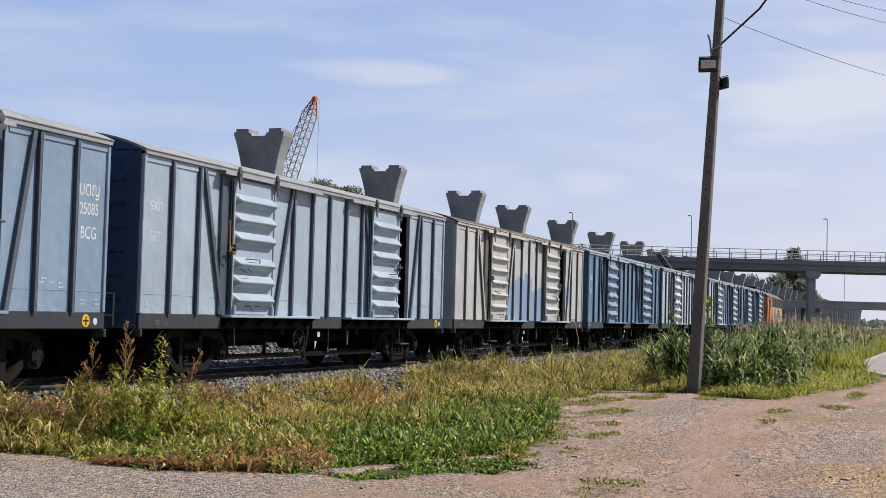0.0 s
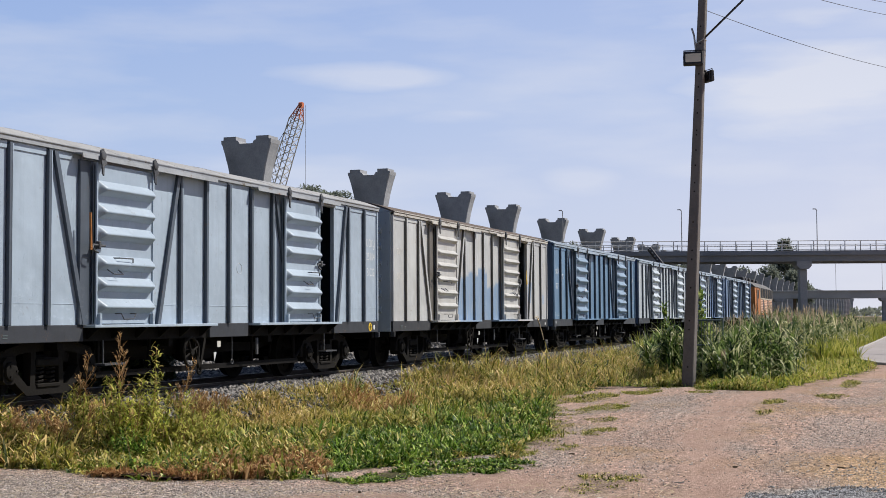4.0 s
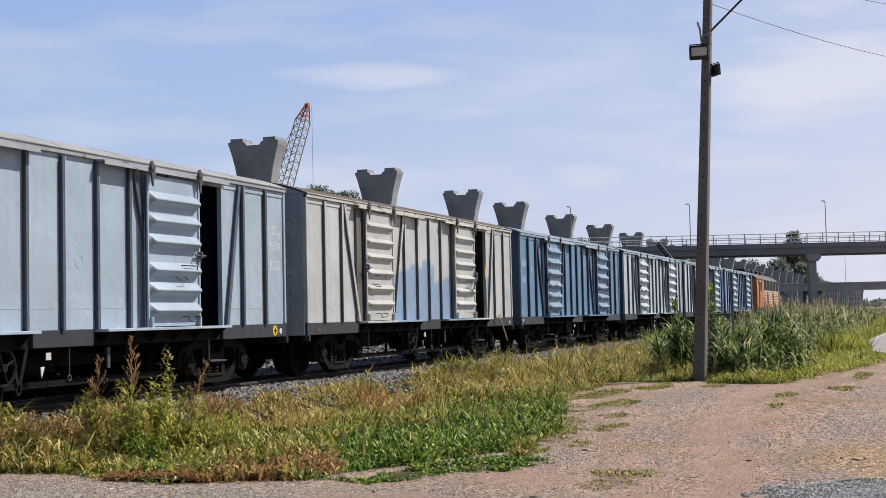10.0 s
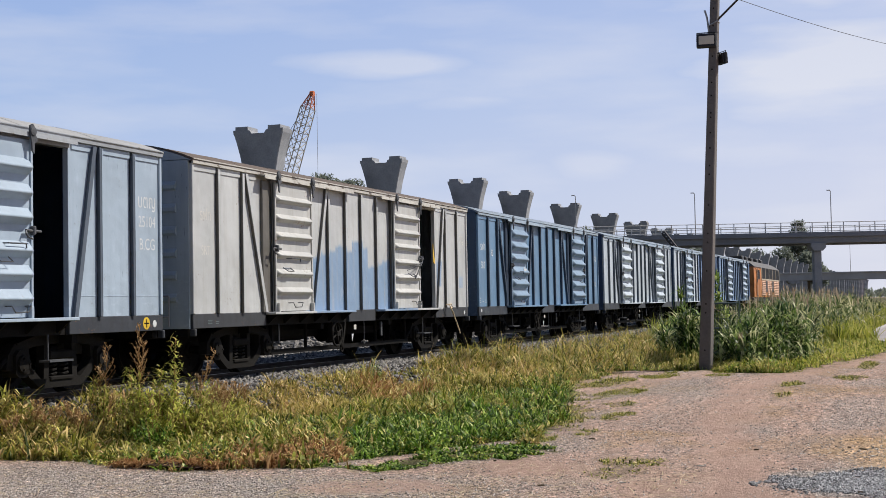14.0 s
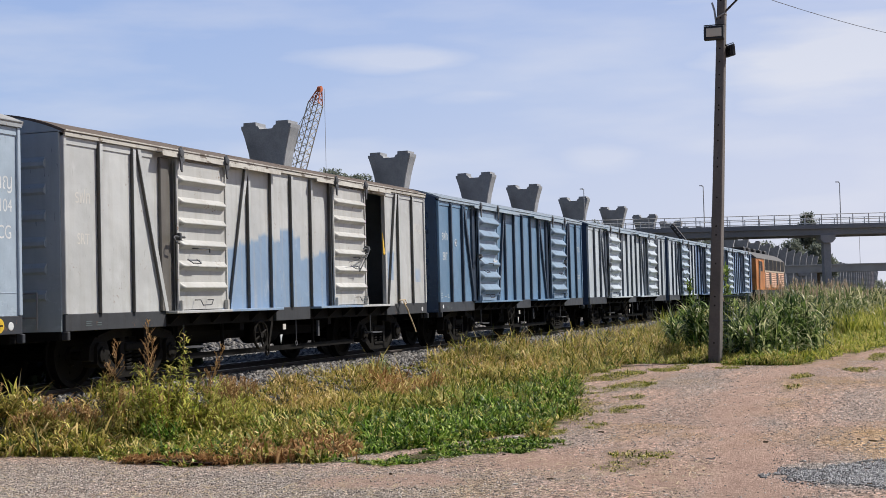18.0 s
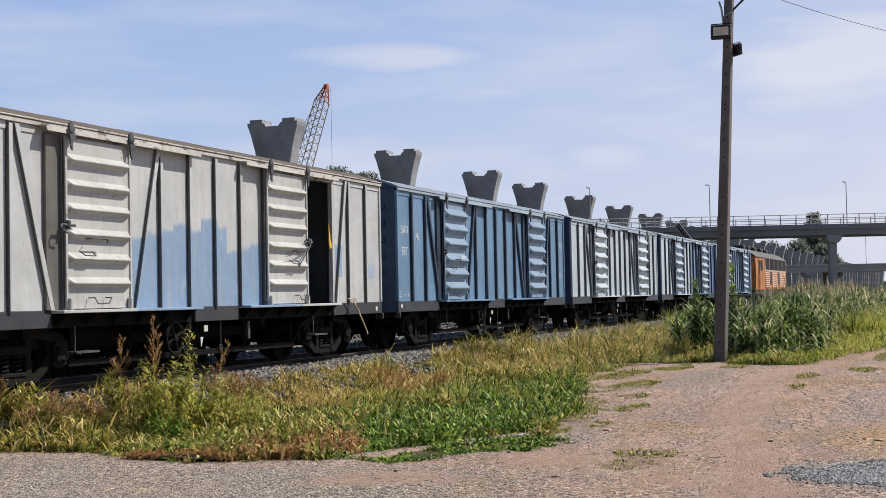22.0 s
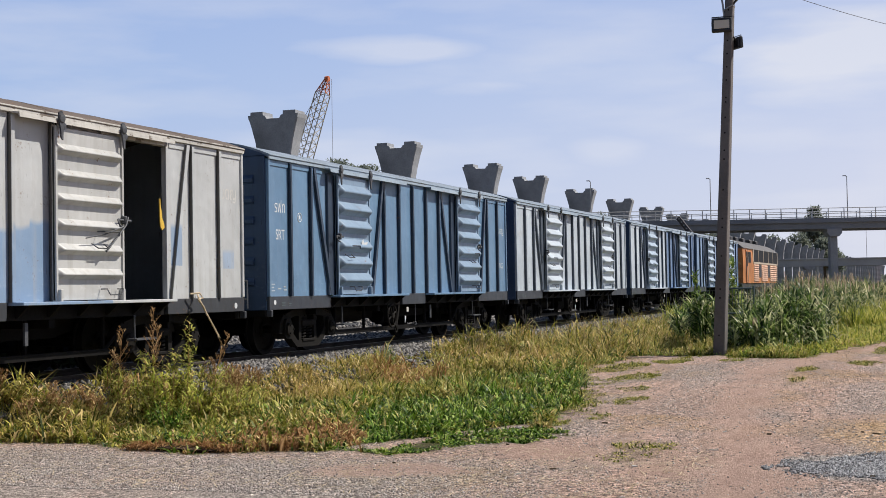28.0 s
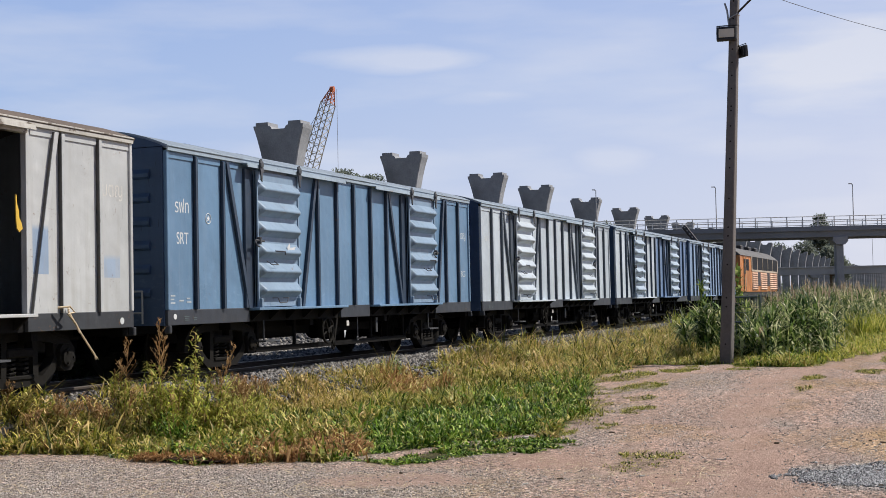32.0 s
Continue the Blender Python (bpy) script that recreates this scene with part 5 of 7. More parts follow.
def locomotive():
    w = thing("locomotive", Matrix.Identity(4), "orange diesel locomotive with louvred sides", "locomotive")
    n, h = 16.8, 8.4
    P = lambda nm, bm, mat, label="", parent=w: part(nm, bm, mat, parent, label)
    P("frame", boxed(-h, h, -1.30, 1.30, 0.85, 1.12, 0.03), M["loco_black"], "black frame")
    hull = [(-1.34, 1.12), (-1.36, 2.30), (-1.33, 3.02), (-1.16, 3.12), (1.16, 3.12), (1.33, 3.02), (1.36, 2.30), (1.34, 1.12)]
    P("body", prism(bmesh.new(), hull[::-1], -h + 0.15, h - 0.9), M["orange"], "orange body shell")
    nose = bmesh.new()
    a = [nose.verts.new((h - 0.9, y, z)) for y, z in hull]
    b = [nose.verts.new((h - (0.35 if z > 2.2 else 0.05), y * 0.86, min(z, 3.0))) for y, z in hull]
    for i in range(8):
        nose.faces.new((a[i], a[(i + 1) % 8], b[(i + 1) % 8], b[i]))
    nose.faces.new(b)
    P("nose", nose, M["orange"], "rounded orange cab nose")
    arc = [(-1.385 + 2.77 * i / 12, 3.02 + 0.55 * (1 - abs(-1 + i / 6) ** 2.4)) for i in range(13)]
    P("roof", prism(bmesh.new(), arc[::-1], -h + 0.1, h - 0.7), M["loco_roof"], "dusty grey curved roof")
    for x in (-5.6, -3.4, -0.6, 2.6, 5.4):
        bm = boxed(x - 0.5, x + 0.5, -0.4, 0.4, 3.50, 3.78, 0.05)
        P("exhaust_hatch", bm, M["loco_black"], "sooty roof hatch")
    P("window_band", boxed(-4.1, h - 1.0, -1.364, -1.30, 2.32, 3.03), M["glass"], "dark side windows")
    for i in range(6):
        x = -4.2 + 2.3 * i
        P("window_pillar", boxed(x, x + (0.26 if i in (0, 5) else 0.12), -1.378, -1.30, 2.30, 3.04), M["loco_cream"], "pale window pillar")
    P("waist_band", boxed(-4.2, h - 1.0, -1.385, -1.33, 2.22, 2.32), M["loco_cream"], "pale waist band")
    for x0, x1 in ((-4.0, -1.75), (-0.55, 2.35), (3.55, 7.2)):
        P("louvre_panel", boxed(x0, x1, -1.366, -1.33, 1.22, 2.20, 0.01), M["loco_panel"], "faded salmon louvre panel")
        for k in range(8):
            P("louvre", prism(bmesh.new(), [(-1.36, 1.25 + k * 0.12), (-1.405, 1.26 + k * 0.12), (-1.36, 1.32 + k * 0.12)][::-1], x0 + 0.1, x1 - 0.1), M["loco_panel"], "")
    for x0 in (-1.7, 2.4):
        P("side_grille", boxed(x0, x0 + 1.1, -1.372, -1.33, 1.45, 2.20), M["loco_black"], "dark tall grille")
    P("cab_corner", boxed(h - 1.15, h - 0.85, -1.372, -1.30, 1.15, 3.0), M["loco_black"], "dark corner pillar")
    P("cab_door", boxed(-7.2, -6.5, -1.372, -1.33, 1.15, 2.95, 0.01), M["orange"], "orange cab door")
    P("door_window", boxed(-7.12, -6.58, -1.378, -1.34, 2.05, 2.85), M["glass"], "dark door window")
    P("door_edge", boxed(-6.48, -6.40, -1.385, -1.33, 1.15, 2.95), M["loco_cream"], "pale worn door edge")
    P("cab_window", boxed(-6.2, -5.2, -1.368, -1.33, 2.25, 2.85), M["glass"], "dark cab window")
    for s in (-1, 1):
        P("handrail", chain(bmesh.new(), [(-7.4, -1.42, 1.2), (-7.4, -1.42, 2.6)], 0.02), M["steel"])
        bf = bmesh.new()
        for y in (-0.85, 0.85):
            tube(bf, (s * h, y, 0.95), (s * (h + 0.35), y, 0.95), 0.09, 10)
        P("buffer_beam", bf, M["loco_black"])
    P("fuel_tank", boxed(-2.2, 2.2, -1.2, 1.2, 0.28, 0.85, 0.06), M["loco_black"], "black fuel tank")
    for x in (-5.0, 5.0):
        bogie(w, x)
    return w


TRAIN.append(locomotive())


# ---- the unfinished viaduct ----
def pier_mesh(top):
    """A flared railway pier: front towards the line's length, pads on its head. Built with its foot at 0."""
    bm = bmesh.new()
    levels = [(0.0, 1.55, 0.86), (top - 8.0, 1.55, 0.86), (top - 5.6, 1.64, 0.88), (top - 3.8, 1.86, 0.92), (top - 2.3, 2.14, 0.97), (top - 0.9, 2.50, 1.03), (top, 2.78, 1.08)]
    rings = []
    for z, hy, hx in levels:
        c = 0.10
        rings.append([bm.verts.new((sx, sy, z)) for sx, sy in ((-hx, -hy + c), (-hx + c, -hy), (hx - c, -hy), (hx, -hy + c), (hx, hy - c), (hx - c, hy), (-hx + c, hy), (-hx, hy - c))])
    for a, b in zip(rings, rings[1:]):
        for i in range(8):
            bm.faces.new((a[i], a[(i + 1) % 8], b[(i + 1) % 8], b[i]))
    bm.faces.new(rings[-1])
    return finish("shaft", bm, M["concrete"])


PIER_TOP = 19.75
SHAFT = pier_mesh(PIER_TOP - 0.4)
HEAD_LEFT = [(0.72, PIER_TOP - 0.4), (2.78, PIER_TOP - 0.4), (2.83, PIER_TOP), (2.56, PIER_TOP), (2.54, PIER_TOP + 0.34), (1.15, PIER_TOP + 0.34), (1.13, PIER_TOP - 0.02), (0.90, PIER_TOP - 0.1)]
LIP = finish("head_block", prism(bmesh.new(), HEAD_LEFT, -1.08, 1.08), M["concrete"])
LIP2 = finish("head_block", prism(bmesh.new(), [(-y, z) for y, z in HEAD_LEFT][::-1], -1.08, 1.08), M["concrete"])


def build_piers():
    x, first = 122.6, None
    for i in range(46):
        if first is None:
            first = thing("viaduct_pier", pose(x, 63.34, 0), "bare flared concrete viaduct pier", "viaduct pier", "piers of the unfinished viaduct")
            for nm, me in (("shaft", SHAFT), ("head_block", LIP), ("head_block", LIP2)):
                o = new(nm, me)
                o.parent = first
        else:
            copy_thing(first, pose(x, 63.34, 0))
        x += 24.7 if i == 2 else 32.7


build_piers()


# ---- road bridge across the line ----
def bridge(name, label, p, q, top, under, width, rail, shafts, lamps, shaft_w, lamp_h, skin="bridge"):
    """A girder bridge from p to q, seen side on; its parts are laid along its own x axis."""
    d = Vector((q[0] - p[0], q[1] - p[1], 0))
    n = d.length
    br = thing(name, Matrix.Translation((p[0], p[1], 0)) @ Matrix.Rotation(math.atan2(d.y, d.x), 4, "Z"), label, "bridge")
    P = lambda nm, bm, mat, lb="": part(nm, bm, mat, br, lb)
    P("deck", boxed(0, n, -width, 0, top - 0.35, top, 0.02), M[skin], "grey concrete deck edge")
    for y in (-width + 0.9, -0.9):
        P("girder", boxed(0, n, y - 0.45, y + 0.45, under, top - 0.35), M[skin], "deep concrete girder")
    if rail:
        for y in (-width + 0.15, -0.15):
            P("parapet", boxed(0, n, y - 0.12, y + 0.12, top, top + 0.25), M["bridge"])
            for z in (top + rail * 0.55, top + rail):
                P("handrail", tube(bmesh.new(), (0, y, z), (n, y, z), 0.05, 6), M["bridge_rail"], "pale steel handrail")
            post = finish("post", boxed(-0.05, 0.05, -0.06, 0.06, 0, rail - 0.2), M["bridge_rail"])
            for i in range(int(n / 2.0)):
                o = new("post", post)
                o.parent, o.location = br, (i * 2.0 + 0.5, y, top + 0.2)
    for x in shafts:
        cap = prism(bmesh.new(), [(x - shaft_w * 0.95, under), (x + shaft_w * 0.95, under), (x + shaft_w * 0.95, under - 0.55), (x + shaft_w * 0.55, under - 1.0), (x - shaft_w * 0.55, under - 1.0), (x - shaft_w * 0.95, under - 0.55)][::-1], -2.6, -0.3, "y")
        P("pier_cap", cap, M["concrete"], "flared concrete pier cap")
        P("pier_shaft", boxed(x - shaft_w / 2, x + shaft_w / 2, -2.0, -0.9, 0, under - 1.0, 0.08), M["concrete"], "concrete bridge pier")
    for x in lamps:
        bm = tube(bmesh.new(), (x, -0.3, top), (x, -0.3, top + lamp_h), 0.07, 8, 0.05)
        tube(bm, (x, -0.3, top + lamp_h), (x + 0.25, -0.3, top + lamp_h + 0.1), 0.05, 6)
        box(bm, x + 0.1, x + 0.5, -0.4, -0.2, top + lamp_h + 0.05, top + lamp_h + 0.16)
        P("lamp_post", bm, M["steel"], "slim grey lamp post")
    return br


bridge("road_bridge", "grey concrete road bridge with pale railings", (196, -40), (148, 100), 9.68, 8.55, 9.0, 1.5, (22, 55.7, 82, 110), (54.0, 71.4, 86.7), 1.0, 5.5)
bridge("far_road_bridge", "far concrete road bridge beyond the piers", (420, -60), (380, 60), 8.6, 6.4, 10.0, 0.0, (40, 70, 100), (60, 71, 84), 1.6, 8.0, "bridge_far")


# ---- cranes ----
def lattice(bm, p, q, w0, w1, r, bays):
    """Four chords and zigzag lacing from p to q."""
    p, q = Vector(p), Vector(q)
    d = (q - p).normalized()
    u = Vector((0, 1, 0)).cross(d).normalized()
    v = d.cross(u)
    pt = lambda t, a, b: p + (q - p) * t + (a * u + b * v) * (w0 + (w1 - w0) * t) / 2
    for a in (-1, 1):
        for b in (-1, 1):
            tube(bm, pt(0, a, b), pt(1, a, b), r, 5)
    for i in range(bays):
        t, s = i / bays, (i + 1) / bays
        for a, b, c, e in ((-1, -1, 1, -1), (1, -1, 1, 1), (1, 1, -1, 1), (-1, 1, -1, -1)):
            tube(bm, pt(t, a, b), pt(s, c, e), r * 0.6, 4)
            tube(bm, pt(s, c, e), pt(s, a, b), r * 0.5, 4)
    return bm


def build_crane():
    c = thing("crawler_crane", pose(155.2, 81.9, 0), "crawler crane with pale lattice boom and red tip", "crane")
    foot, tip = Vector((0.5, 0.5, 2.0)), Vector((4.4, -6.8, 29.6))
    k = foot.lerp(tip, 0.93)
    part("boom", lattice(bmesh.new(), foot, k, 2.1, 1.45, 0.075, 24), M["crane_yellow"], c, "pale lattice boom")
    tb = lattice(bmesh.new(), k, tip, 1.35, 0.4, 0.08, 3)
    lathe_y(tb, [(0.38, -0.25), (0.38, 0.25)], tip, 12)
    part("boom_tip", tb, M["crane_red"], c, "orange-red boom tip")
    hc = tube(bmesh.new(), tip + Vector((0.3, -0.5, 0)), tip + Vector((0.3, -0.5, -14)), 0.03, 5)
    part("hoist_cable", hc, M["steel"], c)
    hk = box(bmesh.new(), tip.x, tip.x + 0.6, tip.y - 0.8, tip.y - 0.2, tip.z - 15.2, tip.z - 14, 0.1)
    part("hook_block", hk, M["boom"], c)
    part("pendant", chain(bmesh.new(), [tip, (-3.5, 5.0, 6.5), (-3.0, 4.5, 3.2)], 0.035, 5), M["cable"], c)
    part("cab", boxed(-4.0, 2.0, -1.6, 1.9, 1.3, 3.4, 0.1), M["crane_red"], c, "orange crane house")
    for y in (-2.4, 1.7):
        part("crawler", boxed(-3.4, 3.4, y, y + 0.9, 0, 1.3, 0.3), M["boom"], c, "dark crawler track")


build_crane()


def build_loader():
    """A dark boom that rises over the wagons on its frame."""
    c = thing("conveyor", pose(104, 18.68, 0.25), "dark steel conveyor boom on a frame behind the train", "conveyor")
    b = bmesh.new()
    tube(b, (0, 0.45, 6.62), (0, -0.55, 5.3), 0.20, 6)
    part("boom", b, M["boom"], c, "dark sloping boom")
    for i in range(5):
        t = i / 5
        part("idler", boxed(-0.20, -0.15, 0.36 - t * 0.95 - 0.05, 0.36 - t * 0.95 + 0.05, 6.48 - t * 1.25, 6.56 - t * 1.25), M["steel"], c)
    part("frame", chain(bmesh.new(), [(0, -0.55, 5.3), (0, -0.3, 2.5), (0, 0.2, -0.27)], 0.09), M["boom"], c, "dark supporting leg")


build_loader()


# ---- pole ----
def build_pole():
    p = thing("utility_pole", Matrix.Translation((30.85, 4.80, -0.05)) @ Matrix.Rotation(radians(2.95), 4, "X") @ Matrix.Rotation(radians(-8), 4, "Z"), "leaning square concrete utility pole with bolt holes", "utility pole")
    H = 9.4
    bm = bmesh.new()
    rings = []
    for z, a in ((0, 0.132), (0.05, 0.132), (H, 0.085)):
        c = 0.018
        rings.append([bm.verts.new(v) for v in ((-a + c, -a, z), (a - c, -a, z), (a, -a + c, z), (a, a - c, z), (a - c, a, z), (-a + c, a, z), (-a, a - c, z), (-a, -a + c, z))])
    for a, b in zip(rings, rings[1:]):
        for i in range(8):
            bm.faces.new((a[i], a[(i + 1) % 8], b[(i + 1) % 8], b[i]))
    bm.faces.new(rings[-1])
    part("shaft", bm, M["pole"], p, "weathered grey-brown concrete shaft")
    hole = bmesh.new()
    bmesh.ops.create_circle(hole, cap_ends=True, radius=0.020, segments=10, matrix=Matrix.Rotation(radians(-90), 4, "Y"))
    hole = finish("bolt_hole", hole, M["hole"])
    zs = [0.5, 1.35, 1.55, 2.3, 2.95, 3.15, 3.8, 4.5, 4.7, 5.1, 5.45, 5.8, 5.9, 6.3, 6.6, 6.9, 7.2, 7.9, 8.3]
    for z in zs:
        o = new("bolt_hole", hole)
        o.parent = p
        o.location = (-(0.132 - 0.047 * z / H) - 0.002, 0.0, z)
    # flood lamp to the left of the shaft, a second one behind to the right
    def flood(name, m, label):
        f = thing(name, m, label, "flood lamp", "flood lamps on the pole")
        part("housing", boxed(-0.06, 0.05, -0.225, 0.225, -0.165, 0.165, 0.02), M["black"], f, "black metal housing")
        part("diffuser", boxed(-0.068, -0.058, -0.172, 0.172, -0.102, 0.102, 0.003), M["lens"], f, "pale glass front")
        part("bracket", chain(bmesh.new(), [(0.0, -0.22, 0.0), (0.0, -0.22, 0.20), (0.0, 0.22, 0.20), (0.0, 0.22, 0.0)], 0.014), M["black"], f, "bent steel bracket")
        fin = finish("fin", boxed(0.05, 0.10, -0.004, 0.004, -0.13, 0.13), M["black"])
        for i in range(9):
            o = new("fin", fin)
            o.parent, o.location = f, (0, -0.18 + i * 0.045, 0)
    flood("flood_lamp", pose(30.60, 4.54, 7.47, 0, 12, 4), "black flood lamp with pale glass on the pole")
    flood("flood_lamp", pose(30.95, 4.25, 7.10, 0, 4, 130) @ Matrix.Scale(0.78, 4), "black flood lamp turned away on the pole")
    a = chain(bmesh.new(), [(0.0, -0.08, 8.05), (0.0, -0.92, 8.85), (0.0, -1.2, 9.25)], 0.024)
    part("stay_arm", a, M["black"], p, "dark steel strut")
    part("clamp", chain(bmesh.new(), [(-0.1, -0.09, 8.0), (0.1, -0.09, 8.0), (0.1, 0.11, 7.9), (-0.1, 0.11, 7.9), (-0.1, -0.09, 8.0)], 0.016), M["steel"], p)
    part("lamp_arm", chain(bmesh.new(), [(0.0, 0.1, 7.6), (-0.05, 0.12, 7.85), (-0.05, 0.16, 8.1), (-0.05, 0.22, 8.27)], 0.022), M["steel"], p, "bent grey pipe")
    part("lamp_arm", chain(bmesh.new(), [(0.0, -0.1, 7.3), (0.05, -0.2, 7.18), (0.05, -0.30, 7.12)], 0.022), M["black"], p)
    xa = boxed(-0.06, 0.06, -1.25, 0.05, 9.28, 9.38, 0.01)
    part("cross_arm", xa, M["pole"], p, "cross arm at the top")


build_pole()


def build_cables():
    """Three wires from the pole's head to the next pole down the lane."""
    end = (58.0, -2.2)
    for p, q, sag in (((30.8, 4.30, 8.62), (*end, 11.14), 0.30), ((30.7, 3.45, 9.3), (*end, 13.44), 0.25), ((30.7, 3.2, 9.4), (*end, 13.95), 0.2)):
        p, q = Vector(p), Vector(q)
        pts = [p.lerp(q, i / 16) - Vector((0, 0, 4 * sag * (i / 16) * (1 - i / 16))) for i in range(17)]
        tagged(new("overhead_cable", finish("overhead_cable", chain(bmesh.new(), pts, 0.008, 5), M["cable"])), "thin black overhead cable from the pole", "cable", "overhead cables")
    mast = tube(bmesh.new(), (*end, 0), (*end, 14.2), 0.15, 10, 0.1)
    tagged(new("cable_pole", finish("cable_pole", mast, M["pole"])), "grey concrete pole carrying the cables", "utility pole")


build_cables()


def build_mesh_fence():
    f = thing("mesh_gate", pose(33.0, 4.62, 0, 0, 0, 82), "weathered steel mesh gate among the reeds", "gate")
    for x in (-0.34, 0.34):
        part("gate_post", tube(bmesh.new(), (x, 0, 0), (x, 0, 1.55), 0.026, 8), M["mesh"], f)
    for z in (0.3, 0.9, 1.5):
        part("gate_rail", tube(bmesh.new(), (-0.34, 0, z), (0.34, 0, z), 0.022, 6), M["mesh"], f)
    wires = bmesh.new()
    for i in range(10):
        x = -0.33 + 0.66 * i / 9
        tube(wires, (x, 0, 0.2), (x, 0, 1.5), 0.006, 4)
    for i in range(12):
        tube(wires, (-0.33, 0, 0.25 + i * 0.11), (0.33, 0, 0.25 + i * 0.11), 0.006, 4)
    part("wire_mesh", wires, M["mesh"], f, "grey-green wire mesh")


build_mesh_fence()


# ---- plants ----
def blades(roots, length, width, lean, curl, rng, seg=3, out_az=None):
    """Grass blades as tapering strips. roots n x 3; the rest n-long arrays. Gives verts and quads."""
    n = len(roots)
    az = rng.uniform(0, 2 * math.pi, n) if out_az is None else out_az + rng.uniform(-0.8, 0.8, n)
    tw = az + math.pi / 2 + rng.uniform(-0.6, 0.6, n)
    side = np.stack((np.cos(tw), np.sin(tw), np.zeros(n)), -1)
    fwd = np.stack((np.cos(az), np.sin(az), np.zeros(n)), -1)
    pos, out = roots.copy(), []
    ang = lean.copy()
    for k in range(seg + 1):
        wk = width * (1.0, 0.95, 0.7, 0.42, 0.2, 0.08)[k if seg > 3 else (k if k < 3 else 5)]
        if k == seg:
            wk = width * 0.08
        out.append(np.stack((pos - side * wk[:, None] / 2, pos + side * wk[:, None] / 2), 1))
        step = (length / seg)[:, None] * (np.cos(ang)[:, None] * np.array((0, 0, 1.0)) + np.sin(ang)[:, None] * fwd)
        pos = pos + step
        ang = np.minimum(ang + curl / seg, 2.6)
    v = np.stack(out, 1).reshape(n, -1, 3)
    per = 2 * (seg + 1)
    q = np.array([(2 * k, 2 * k + 1, 2 * k + 3, 2 * k + 2) for k in range(seg)])
    quads = (q[None] + per * np.arange(n)[:, None, None]).reshape(-1, 4)
    return v.reshape(-1, 3), quads


def grass(name, label, roots, size, mat, rng, wide=0.011, lean=0.45, curl=1.1, seg=3, category="grass", leafy_share=0.0, out_az=None):
    roots = np.array(roots, float)
    n = len(roots)
    ln = np.asarray(size) * rng.uniform(0.55, 1.2, n)
    wd = wide * rng.uniform(0.6, 1.4, n)
    le = rng.uniform(0.02, lean, n)
    broad = rng.random(n) < leafy_share
    ln[broad] *= 0.55
    wd[broad] *= 1.15
    le[broad] = rng.uniform(0.5, 1.4, broad.sum())
    roots[broad, 2] += np.asarray(size)[broad] * rng.uniform(0.0, 0.55, broad.sum())
    v, q = blades(roots, ln, wd, le, rng.uniform(0.2, curl, n), rng, seg, out_az)
    return tagged(new(name, raw_mesh(name, v, q, mat)), label, category, kind="stuff")


def in_blob(x, y, cx, cy, a, b, s=1.0):
    return ((x - cx) / a) ** 2 + ((y - cy) / b) ** 2 < 1 + 0.8 * wob(x, y, 1.6, s)


TUFT = 6                           # blades that spring from one root


